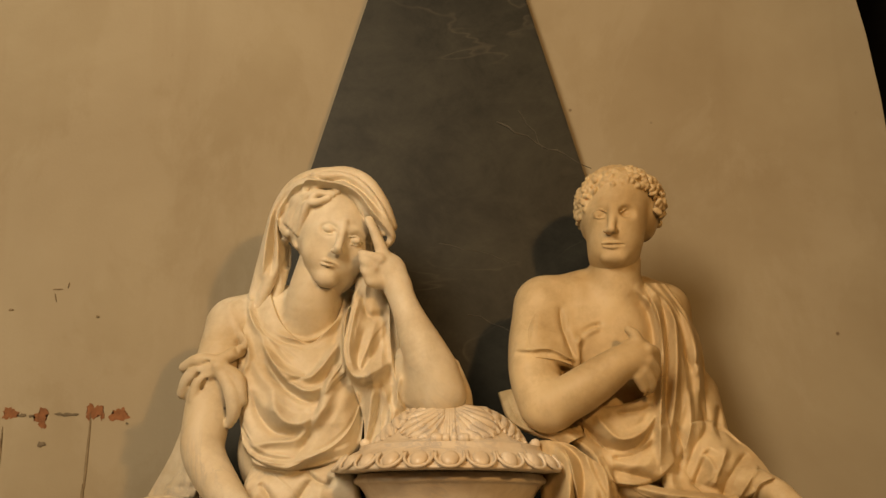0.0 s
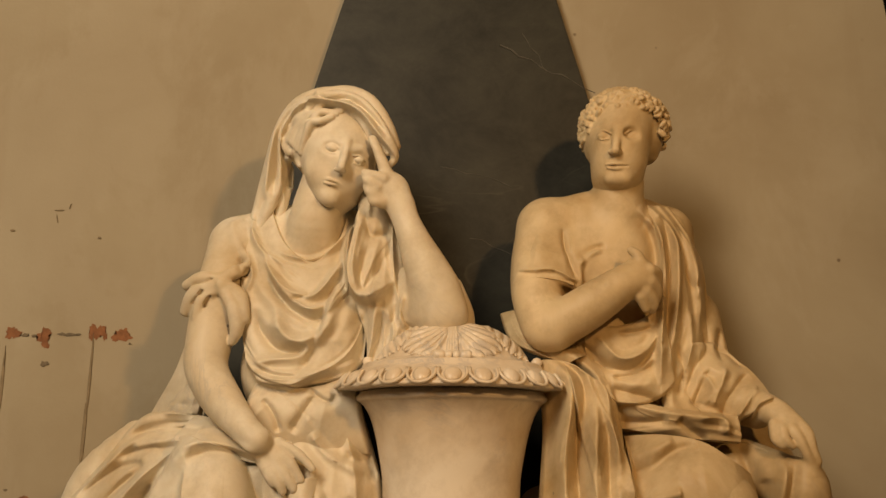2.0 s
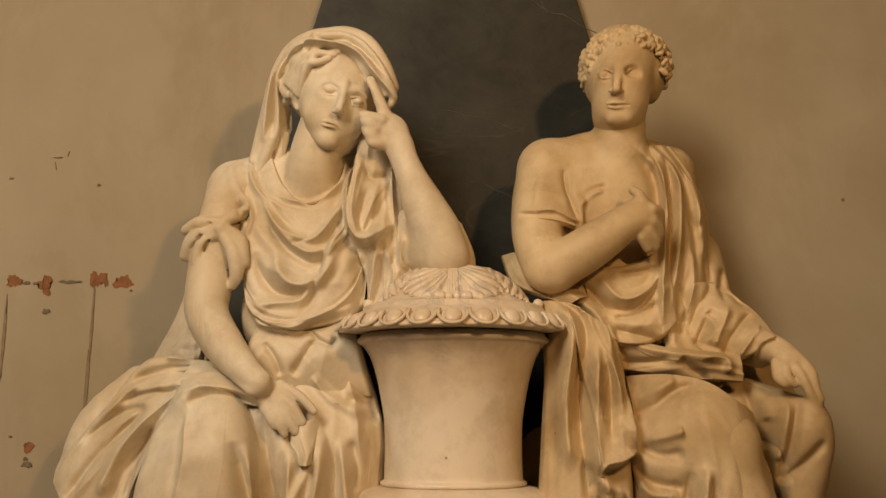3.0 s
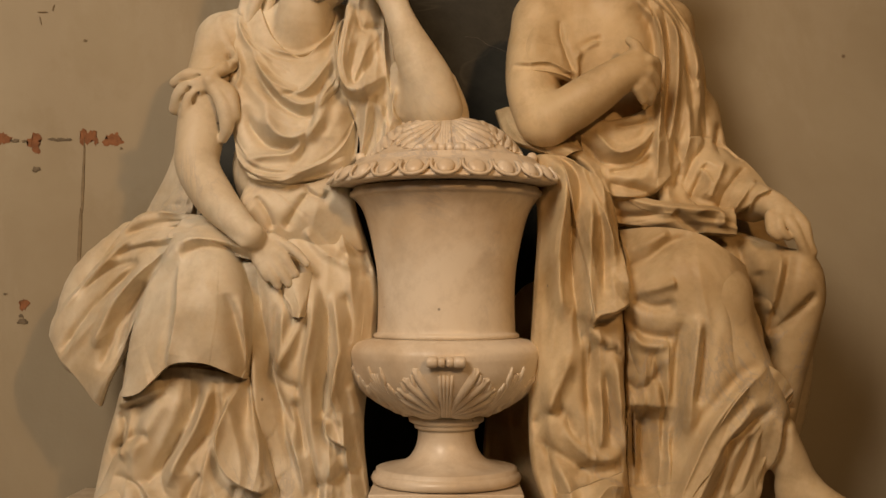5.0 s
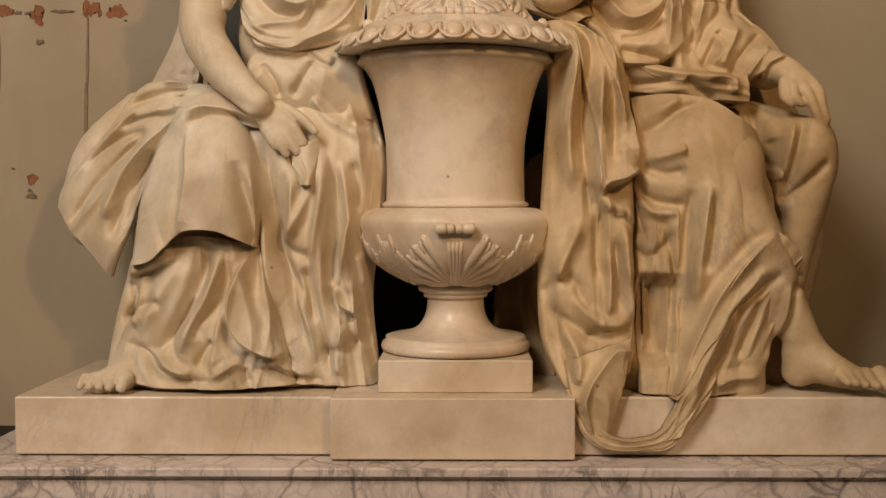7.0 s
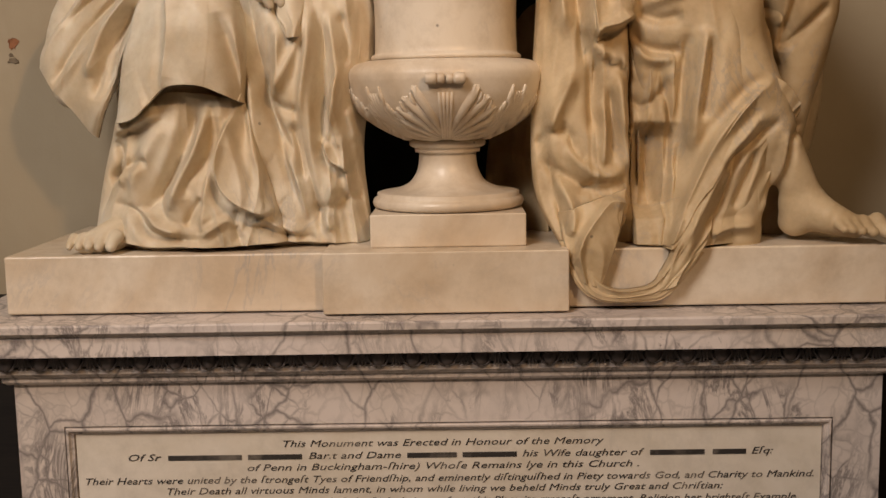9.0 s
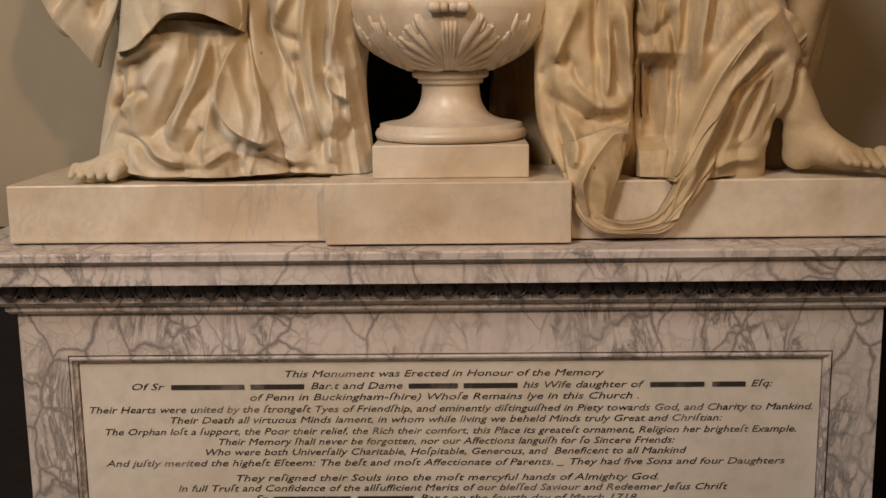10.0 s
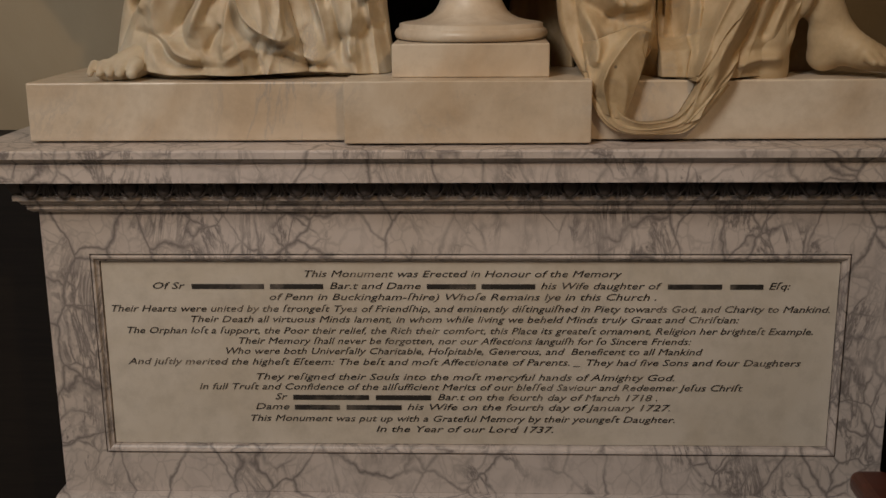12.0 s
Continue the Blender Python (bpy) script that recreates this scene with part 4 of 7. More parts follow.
    cloth.append(Sheet(7, 0.017, 45, ((-0.716, 0.195, 1.527), (-0.755, 0.175, 1.371), (-0.794, 0.165, 1.269), (-0.819, 0.155, 1.221)), ((-0.685, 0.155, 1.516), (-0.701, 0.125, 1.377), (-0.724, 0.105, 1.278), (-0.73, 0.095, 1.217)), ((-0.619, 0.125, 1.544), (-0.636, 0.095, 1.406), (-0.653, 0.075, 1.283), (-0.656, 0.07, 1.206)), ((-0.563, 0.105, 1.545), (-0.568, 0.075, 1.408), (-0.577, 0.055, 1.286), (-0.573, 0.05, 1.208)), ((-0.512, 0.105, 1.538), (-0.506, 0.07, 1.408), (-0.51, 0.055, 1.286), (-0.5, 0.045, 1.206)), ((-0.468, 0.11, 1.531), (-0.449, 0.08, 1.407), (-0.44, 0.065, 1.297), (-0.445, 0.06, 1.208)), ((-0.439, 0.125, 1.531), (-0.407, 0.105, 1.405), (-0.375, 0.09, 1.293), (-0.355, 0.085, 1.211))))
    cloth.append(Sheet(6, 0.023, 3, ((-0.495, 0.145, 1.808), (-0.462, 0.145, 1.659), (-0.438, 0.135, 1.479), (-0.402, 0.125, 1.326), (-0.372, 0.115, 1.211)), ((-0.434, 0.165, 1.852), (-0.382, 0.105, 1.684), (-0.352, 0.105, 1.481), (-0.319, 0.1, 1.329), (-0.294, 0.105, 1.206)), ((-0.381, 0.205, 1.891), (-0.325, 0.115, 1.697), (-0.308, 0.11, 1.48), (-0.282, 0.105, 1.329), (-0.257, 0.11, 1.205)), ((-0.319, 0.235, 1.927), (-0.264, 0.14, 1.723), (-0.259, 0.125, 1.492), (-0.242, 0.115, 1.34), (-0.22, 0.125, 1.202)), ((-0.26, 0.255, 1.943), (-0.2, 0.185, 1.751), (-0.209, 0.175, 1.541), (-0.213, 0.155, 1.373), (-0.184, 0.155, 1.202)), ((-0.223, 0.295, 1.954), (-0.161, 0.225, 1.752), (-0.16, 0.225, 1.632), (-0.187, 0.195, 1.408), (-0.167, 0.195, 1.205))))
    cloth.append(Sheet(5, 0.015, 41, ((-0.613, 0.255, 1.905), (-0.74, 0.275, 1.907), (-0.845, 0.305, 1.796), (-0.955, 0.325, 1.672), (-0.976, 0.335, 1.617)), ((-0.592, 0.225, 1.88), (-0.695, 0.235, 1.833), (-0.802, 0.255, 1.74), (-0.902, 0.275, 1.618), (-0.936, 0.295, 1.563)), ((-0.578, 0.195, 1.855), (-0.664, 0.195, 1.778), (-0.755, 0.215, 1.672), (-0.845, 0.245, 1.565), (-0.881, 0.275, 1.509)), ((-0.585, 0.165, 1.839), (-0.653, 0.155, 1.724), (-0.717, 0.175, 1.62), (-0.785, 0.205, 1.513), (-0.824, 0.255, 1.443))))
    cloth.append(Sheet(6, 0.01, 5, ((-0.493, 0.245, 2.376), (-0.426, 0.2, 2.297), (-0.335, 0.19, 2.268), (-0.276, 0.2, 2.305), (-0.248, 0.25, 2.38)), ((-0.503, 0.24, 2.318), (-0.441, 0.19, 2.212), (-0.328, 0.165, 2.168), (-0.258, 0.18, 2.226), (-0.23, 0.23, 2.304)), ((-0.509, 0.22, 2.23), (-0.448, 0.175, 2.114), (-0.331, 0.155, 2.087), (-0.247, 0.165, 2.135), (-0.213, 0.22, 2.219)), ((-0.502, 0.21, 2.118), (-0.444, 0.175, 2.028), (-0.335, 0.16, 2.008), (-0.238, 0.17, 2.049), (-0.203, 0.21, 2.121)), ((-0.481, 0.2, 2.01), (-0.422, 0.175, 1.975), (-0.341, 0.165, 1.966), (-0.25, 0.175, 1.99), (-0.206, 0.2, 2.026))))
    cloth.append(Sheet(5, 0.008, 6, ((-0.465, 0.195, 1.98), (-0.486, 0.18, 1.916), (-0.517, 0.22, 1.849)), ((-0.381, 0.17, 1.966), (-0.388, 0.15, 1.902), (-0.404, 0.19, 1.826)), ((-0.302, 0.17, 1.972), (-0.297, 0.15, 1.903), (-0.292, 0.19, 1.814)), ((-0.219, 0.2, 2.006), (-0.21, 0.19, 1.932), (-0.182, 0.22, 1.816))))
    cloth.append(Sheet(5, 0.018, 7, ((-0.226, 0.23, 2.505), (-0.233, 0.2, 2.369), (-0.247, 0.18, 2.253), (-0.234, 0.17, 2.184), (-0.2, 0.19, 2.078), (-0.203, 0.18, 1.971)), ((-0.185, 0.21, 2.493), (-0.193, 0.18, 2.365), (-0.203, 0.16, 2.264), (-0.187, 0.15, 2.181), (-0.165, 0.17, 2.077), (-0.162, 0.16, 1.977)), ((-0.142, 0.22, 2.417), (-0.139, 0.2, 2.314), (-0.136, 0.18, 2.227), (-0.12, 0.17, 2.144), (-0.118, 0.17, 2.064), (-0.11, 0.165, 1.997)), ((-0.098, 0.23, 2.278), (-0.085, 0.215, 2.192), (-0.074, 0.2, 2.135), (-0.073, 0.19, 2.08), (-0.072, 0.185, 2.039), (-0.071, 0.18, 2.012))))
    cloth.append(Sheet(4, 0.008, 8, ((-0.613, 0.255, 1.905), (-0.632, 0.195, 1.877), (-0.648, 0.155, 1.839)), ((-0.516, 0.245, 1.891), (-0.537, 0.155, 1.87), (-0.557, 0.1, 1.835)), ((-0.421, 0.245, 1.88), (-0.441, 0.165, 1.847), (-0.47, 0.115, 1.797)), ((-0.34, 0.245, 1.874), (-0.357, 0.175, 1.84), (-0.39, 0.135, 1.785))))
    cloth.append(Sheet(3, 0.005, 30, ((-0.374, 0.12, 1.741), (-0.359, 0.105, 1.7), (-0.342, 0.1, 1.659)), ((-0.344, 0.105, 1.751), (-0.333, 0.085, 1.703), (-0.328, 0.08, 1.659)), ((-0.319, 0.11, 1.759), (-0.316, 0.09, 1.707), (-0.318, 0.085, 1.659)), ((-0.296, 0.14, 1.76), (-0.303, 0.115, 1.71), (-0.31, 0.11, 1.661))))
    cloth.append(Sheet(3, 0.012, 28, ((-0.658, 0.38, 2.152), (-0.701, 0.38, 2.022), (-0.754, 0.38, 1.915)), ((-0.635, 0.35, 2.12), (-0.647, 0.34, 2.005), (-0.684, 0.34, 1.91)), ((-0.621, 0.34, 2.09), (-0.614, 0.32, 1.99), (-0.616, 0.32, 1.907))))
    cloth.append(Sheet(3, 0.01, 29, ((-0.442, 0.25, 2.409), (-0.404, 0.212, 2.325), (-0.336, 0.195, 2.274), (-0.28, 0.212, 2.326), (-0.26, 0.25, 2.397)), ((-0.488, 0.26, 2.397), (-0.429, 0.195, 2.261), (-0.335, 0.165, 2.179), (-0.264, 0.18, 2.25), (-0.236, 0.24, 2.356)), ((-0.517, 0.265, 2.366), (-0.455, 0.19, 2.212), (-0.339, 0.158, 2.114), (-0.25, 0.168, 2.183), (-0.218, 0.235, 2.306))))
    # the mantle spreads beside the urn
    cloth.append(Sheet(3, 0.008, 51, ((-0.27, 0.17, 1.80), (-0.27, 0.16, 1.70), (-0.28, 0.15, 1.55), (-0.28, 0.14, 1.42), (-0.27, 0.13, 1.205)), ((-0.22, 0.2, 1.80), (-0.21, 0.2, 1.70), (-0.235, 0.19, 1.58), (-0.245, 0.17, 1.45), (-0.215, 0.15, 1.2)), ((-0.18, 0.27, 1.78), (-0.152, 0.27, 1.71), (-0.208, 0.25, 1.58), (-0.2, 0.22, 1.43), (-0.172, 0.2, 1.2))))
    c.floor(1.196)
    h = Clay((-0.55, 0.03, 2.20), (-0.10, 0.46, 2.76), 0.0022)
    h.lump(0.02, (-0.279, 0.25, 2.61), (0.0878, 0.105, 0.1043), (0, 12, 0))
    h.lump(0.02, (-0.279, 0.215, 2.544), (0.0948, 0.087, 0.1029), (0, 12, 0))
    h.lump(0.02, (-0.348, 0.235, 2.593), (0.0573, 0.06, 0.0846), (0, 12, 0))
    h.lump(0.02, (-0.305, 0.21, 2.47), (0.0446, 0.07, 0.0486), (0, 12, 0))
    h.limb(0.02, (-0.342, 0.27, 2.325, 0.0663), (-0.337, 0.255, 2.394, 0.0591), (-0.309, 0.26, 2.498, 0.0551))
    h.lump(0.02, (-0.301, 0.166, 2.432), (0.0239, 0.016, 0.0159), (0, 0, 0))
    h.lump(0.02, (-0.325, 0.165, 2.494), (0.0266, 0.02, 0.0319), (0, 0, 0))
    h.lump(0.02, (-0.247, 0.195, 2.495), (0.042, 0.045, 0.05), (0, 14, 0))
    h.lump(0.025, (-0.285, 0.232, 2.472), (0.068, 0.075, 0.072), (0, 12, 0))
    h.lump(0.015, (-0.294, 0.168, 2.42), (0.024, 0.02, 0.018), (0, 12, 0))
    h.hollow(0.012, (-0.288, 0.125, 2.538), (0.0215, 0.015, 0.0135), (0, 14, 0))
    h.lump(0.02, (-0.312, 0.174, 2.492), (0.035, 0.025, 0.035), (0, 0, 0))
    h.lump(0.02, (-0.228, 0.182, 2.475), (0.028, 0.022, 0.03), (0, 0, 0))
    h.lump(0.015, (-0.257, 0.153, 2.515), (0.024, 0.018, 0.04), (0, 12, 0))
    h.hollow(0.012, (-0.22, 0.136, 2.512), (0.0175, 0.015, 0.0125), (0, 14, 0))
    h.lump(0.003, (-0.288, 0.139, 2.54), (0.0151, 0.011, 0.0092), (0, 14, 0))
    h.lump(0.003, (-0.223, 0.150, 2.514), (0.0126, 0.011, 0.0086), (0, 14, 0))
    h.limb(0.003, (-0.307, 0.139, 2.542, 0.0019), (-0.287, 0.133, 2.549, 0.0024), (-0.266, 0.133, 2.535, 0.0019))
    h.limb(0.003, (-0.235, 0.137, 2.521, 0.0019), (-0.221, 0.142, 2.523, 0.0024), (-0.206, 0.159, 2.512, 0.0019))
    h.limb(0.003, (-0.304, 0.138, 2.532, 0.0015), (-0.287, 0.132, 2.526, 0.0017), (-0.27, 0.133, 2.527, 0.0014))
    h.limb(0.003, (-0.234, 0.142, 2.504, 0.0014), (-0.22, 0.148, 2.502, 0.0015), (-0.209, 0.158, 2.506, 0.0014))
    h.limb(0.01, (-0.32, 0.151, 2.56, 0.0053), (-0.292, 0.143, 2.571, 0.0066), (-0.265, 0.136, 2.553, 0.0059))
    h.limb(0.01, (-0.24, 0.138, 2.537, 0.0059), (-0.22, 0.147, 2.54, 0.0066), (-0.203, 0.163, 2.529, 0.004))
    h.limb(0.011, (-0.25, 0.134, 2.556, 0.0075), (-0.255, 0.124, 2.519, 0.0085), (-0.262, 0.114, 2.487, 0.0100))
    h.lump(0.004, (-0.266, 0.122, 2.481), (0.0155, 0.011, 0.0068), (0, 12, 0))
    h.limb(0.004, (-0.308, 0.144, 2.465, 0.0023), (-0.295, 0.140, 2.464, 0.0037), (-0.284, 0.141, 2.461, 0.0031), (-0.275, 0.146, 2.458, 0.0033), (-0.265, 0.158, 2.451, 0.0022))
    h.limb(0.004, (-0.303, 0.141, 2.455, 0.0026), (-0.287, 0.140, 2.451, 0.0039), (-0.272, 0.157, 2.449, 0.0026))
    h.groove(0.0025, (-0.312, 0.138, 2.461, 0.0021), (-0.289, 0.132, 2.456, 0.0028), (-0.265, 0.152, 2.449, 0.0021))
    h.lump(0.01, (-0.335, 0.2, 2.612), (0.07, 0.053, 0.052), (0, 35, 0))
    h.limb(0.0025, (-0.252, 0.151, 2.659, 0.0076), (-0.308, 0.149, 2.657, 0.0092), (-0.339, 0.151, 2.655, 0.0092), (-0.363, 0.164, 2.632, 0.0092), (-0.399, 0.189, 2.575, 0.0084))
    h.limb(0.0025, (-0.262, 0.149, 2.649, 0.0076), (-0.311, 0.146, 2.659, 0.0092), (-0.339, 0.149, 2.629, 0.0092), (-0.361, 0.162, 2.628, 0.0092), (-0.391, 0.187, 2.566, 0.0084))
    h.limb(0.0025, (-0.271, 0.147, 2.639, 0.0076), (-0.314, 0.143, 2.632, 0.0092), (-0.34, 0.147, 2.631, 0.0092), (-0.358, 0.160, 2.607, 0.0092), (-0.383, 0.185, 2.558, 0.0084))
    h.limb(0.0025, (-0.281, 0.145, 2.629, 0.0076), (-0.318, 0.140, 2.634, 0.0092), (-0.34, 0.145, 2.604, 0.0092), (-0.356, 0.158, 2.603, 0.0092), (-0.375, 0.183, 2.549, 0.0084))
    h.limb(0.0025, (-0.291, 0.142, 2.619, 0.0076), (-0.321, 0.137, 2.608, 0.0092), (-0.341, 0.142, 2.607, 0.0092), (-0.353, 0.155, 2.582, 0.0092), (-0.368, 0.180, 2.541, 0.0084))
    h.limb(0.0025, (-0.252, 0.154, 2.647, 0.0076), (-0.221, 0.155, 2.627, 0.0092), (-0.203, 0.167, 2.598, 0.0084), (-0.196, 0.179, 2.573, 0.0069))
    h.limb(0.0025, (-0.241, 0.154, 2.638, 0.0076), (-0.215, 0.155, 2.613, 0.0092), (-0.2, 0.167, 2.586, 0.0084), (-0.196, 0.179, 2.567, 0.0069))
    h.limb(0.0025, (-0.229, 0.154, 2.63, 0.0076), (-0.209, 0.155, 2.599, 0.0092), (-0.197, 0.167, 2.575, 0.0084), (-0.196, 0.179, 2.561, 0.0069))
    h.limb(0.005, (-0.393, 0.19, 2.597, 0.0107), (-0.41, 0.2, 2.575, 0.0121), (-0.401, 0.205, 2.55, 0.0108), (-0.381, 0.2, 2.553, 0.0081))
    h.limb(0.005, (-0.385, 0.188, 2.62, 0.0094), (-0.407, 0.2, 2.609, 0.0108), (-0.415, 0.21, 2.585, 0.0095))
    h.limb(0.005, (-0.366, 0.185, 2.564, 0.008), (-0.383, 0.195, 2.548, 0.0094), (-0.372, 0.2, 2.532, 0.0067))
    h.limb(0.006, (-0.379, 0.205, 2.543, 0.0094), (-0.379, 0.202, 2.525, 0.0074), (-0.374, 0.2, 2.513, 0.0054))
    h.lump(0.02, (-0.288, 0.3, 2.606), (0.123, 0.1, 0.1285), (0, 0, 0))
    h.limb(0.008, (-0.481, 0.27, 2.396, 0.0207), (-0.46, 0.255, 2.48, 0.0206), (-0.437, 0.235, 2.563, 0.0205), (-0.414, 0.215, 2.623, 0.019), (-0.37, 0.19, 2.66, 0.0161), (-0.327, 0.175, 2.675, 0.0133))
    h.limb(0.008, (-0.461, 0.3, 2.403, 0.0307), (-0.448, 0.285, 2.503, 0.0306), (-0.428, 0.265, 2.602, 0.0276), (-0.391, 0.24, 2.669, 0.0246), (-0.333, 0.22, 2.7, 0.0203), (-0.261, 0.21, 2.702, 0.0189))
    h.limb(0.008, (-0.343, 0.17, 2.67, 0.0106), (-0.284, 0.162, 2.682, 0.0133), (-0.227, 0.158, 2.665, 0.0132), (-0.184, 0.158, 2.622, 0.0119), (-0.153, 0.16, 2.566, 0.0119), (-0.137, 0.168, 2.529, 0.0106), (-0.15, 0.175, 2.508, 0.008))
    h.limb(0.008, (-0.329, 0.19, 2.693, 0.0134), (-0.258, 0.185, 2.699, 0.0161), (-0.201, 0.185, 2.675, 0.0161), (-0.161, 0.19, 2.618, 0.0161), (-0.138, 0.2, 2.563, 0.0135))
    h.limb(0.008, (-0.282, 0.155, 2.654, 0.0079), (-0.226, 0.15, 2.638, 0.0092), (-0.18, 0.155, 2.585, 0.0093), (-0.158, 0.165, 2.538, 0.008))
    h.limb(0.008, (-0.474, 0.26, 2.365, 0.0138), (-0.446, 0.245, 2.434, 0.0151), (-0.418, 0.24, 2.521, 0.0137), (-0.408, 0.235, 2.578, 0.0109))
    h.limb(0.008, (-0.43, 0.27, 2.397, 0.0138), (-0.415, 0.265, 2.469, 0.0152), (-0.41, 0.26, 2.526, 0.0124))
    h.limb(0.008, (-0.214, 0.22, 2.517, 0.019), (-0.199, 0.23, 2.462, 0.0218), (-0.204, 0.23, 2.39, 0.0218))
    # folds of her dress, mantle and veil
    k.hem(0.010, 0.022, (-0.590, 0.083, 1.778), (-0.584, 0.049, 1.689), (-0.594, 0.050, 1.614), (-0.607, 0.066, 1.551))
    k.ridge(0.012, 0.018, (-0.561, 0.095, 1.827), (-0.639, 0.127, 1.780), (-0.709, 0.193, 1.691), (-0.742, 0.192, 1.586))
    k.valley(0.018, 0.014, (-0.627, 0.128, 1.806), (-0.705, 0.200, 1.731), (-0.745, 0.203, 1.652), (-0.781, 0.211, 1.532))
    k.valley(0.014, 0.010, (-0.720, 0.230, 1.786), (-0.806, 0.248, 1.719), (-0.881, 0.272, 1.638), (-0.929, 0.291, 1.569))
    k.ridge(0.014, 0.014, (-0.689, 0.217, 1.792), (-0.783, 0.239, 1.678), (-0.831, 0.242, 1.584))
    k.valley(0.014, 0.010, (-0.709, 0.216, 1.745), (-0.777, 0.219, 1.638), (-0.812, 0.226, 1.531))
    k.valley(0.012, 0.009, (-0.727, 0.231, 1.792), (-0.814, 0.276, 1.771), (-0.898, 0.281, 1.706))
    k.ridge(0.010, 0.010, (-0.628, 0.133, 1.813), (-0.562, 0.099, 1.836), (-0.496, 0.119, 1.829), (-0.426, 0.088, 1.801))
    k.valley(0.009, 0.009, (-0.592, 0.092, 1.798), (-0.540, 0.086, 1.819), (-0.482, 0.112, 1.808), (-0.426, 0.088, 1.781))
    k.hem(0.016, 0.026, (-0.755, 0.192, 1.454), (-0.683, 0.147, 1.479), (-0.629, 0.113, 1.501))
    k.valley(0.030, 0.016, (-0.544, 0.106, 1.531), (-0.561, 0.098, 1.461), (-0.599, 0.069, 1.375), (-0.651, 0.076, 1.299), (-0.662, 0.078, 1.280))
    k.ridge(0.020, 0.016, (-0.519, 0.096, 1.512), (-0.531, 0.073, 1.450), (-0.574, 0.069, 1.363), (-0.610, 0.064, 1.288))
    k.valley(0.024, 0.010, (-0.511, 0.099, 1.518), (-0.513, 0.079, 1.463), (-0.527, 0.059, 1.402), (-0.567, 0.068, 1.350), (-0.572, 0.063, 1.313))
    k.ridge(0.018, 0.012, (-0.494, 0.094, 1.512), (-0.498, 0.081, 1.450), (-0.519, 0.059, 1.364), (-0.533, 0.055, 1.289), (-0.534, 0.050, 1.240))
    k.valley(0.024, 0.009, (-0.499, 0.091, 1.493), (-0.504, 0.074, 1.413), (-0.530, 0.058, 1.339), (-0.541, 0.051, 1.234))
    k.valley(0.012, 0.010, (-0.771, 0.180, 1.347), (-0.705, 0.134, 1.386), (-0.656, 0.104, 1.397))
    k.ridge(0.014, 0.026, (-0.622, 0.110, 1.486), (-0.658, 0.102, 1.410), (-0.730, 0.131, 1.342))
    k.valley(0.014, 0.009, (-0.749, 0.130, 1.301), (-0.691, 0.084, 1.285), (-0.662, 0.078, 1.242), (-0.610, 0.065, 1.225), (-0.531, 0.046, 1.222))
    k.ridge(0.012, 0.010, (-0.658, 0.079, 1.292), (-0.636, 0.067, 1.256), (-0.584, 0.060, 1.235))
    k.hem(0.024, 0.026, (-0.454, 0.118, 1.516), (-0.486, 0.082, 1.437), (-0.496, 0.077, 1.387), (-0.484, 0.073, 1.337), (-0.447, 0.065, 1.301), (-0.399, 0.076, 1.280), (-0.380, 0.096, 1.290))
    k.ridge(0.016, 0.014, (-0.445, 0.085, 1.715), (-0.433, 0.129, 1.587), (-0.424, 0.119, 1.459), (-0.401, 0.090, 1.348))
    k.valley(0.010, 0.014, (-0.480, 0.039, 1.714), (-0.453, 0.062, 1.614), (-0.440, 0.122, 1.511), (-0.440, 0.095, 1.411))
    k.valley(0.034, 0.013, (-0.427, 0.090, 1.779), (-0.420, 0.127, 1.690), (-0.400, 0.120, 1.588), (-0.379, 0.113, 1.486), (-0.345, 0.095, 1.360), (-0.303, 0.120, 1.242))
    k.ridge(0.016, 0.010, (-0.303, 0.115, 1.716), (-0.329, 0.116, 1.626), (-0.370, 0.109, 1.550), (-0.383, 0.115, 1.530))
    k.valley(0.018, 0.009, (-0.378, 0.104, 1.690), (-0.386, 0.112, 1.588), (-0.393, 0.119, 1.524), (-0.366, 0.107, 1.460), (-0.331, 0.091, 1.411))
    k.valley(0.014, 0.008, (-0.386, 0.116, 1.528), (-0.353, 0.105, 1.506), (-0.320, 0.117, 1.498))
    k.valley(0.028, 0.009, (-0.293, 0.139, 1.755), (-0.265, 0.122, 1.665), (-0.266, 0.127, 1.562), (-0.274, 0.120, 1.459), (-0.269, 0.103, 1.397), (-0.251, 0.114, 1.358))
    k.ridge(0.020, 0.013, (-0.284, 0.139, 1.742), (-0.296, 0.108, 1.639), (-0.316, 0.115, 1.511), (-0.310, 0.121, 1.395), (-0.290, 0.113, 1.281))
    k.valley(0.022, 0.009, (-0.322, 0.117, 1.511), (-0.310, 0.119, 1.408), (-0.289, 0.110, 1.307), (-0.277, 0.118, 1.229))
    k.ridge(0.016, 0.012, (-0.252, 0.145, 1.716), (-0.240, 0.131, 1.639), (-0.235, 0.118, 1.562), (-0.254, 0.142, 1.458))
    k.hem(0.016, 0.016, (-0.269, 0.118, 1.434), (-0.253, 0.126, 1.388), (-0.210, 0.149, 1.364))
    k.ridge(0.014, 0.012, (-0.216, 0.141, 1.510), (-0.193, 0.189, 1.428))
    k.valley(0.014, 0.010, (-0.290, 0.114, 1.275), (-0.239, 0.120, 1.293), (-0.182, 0.216, 1.319))
    k.ridge(0.012, 0.012, (-0.246, 0.120, 1.344), (-0.261, 0.104, 1.276), (-0.254, 0.103, 1.232))
    k.valley(0.010, 0.008, (-0.448, 0.069, 1.250), (-0.400, 0.081, 1.242), (-0.364, 0.094, 1.227), (-0.290, 0.117, 1.216))
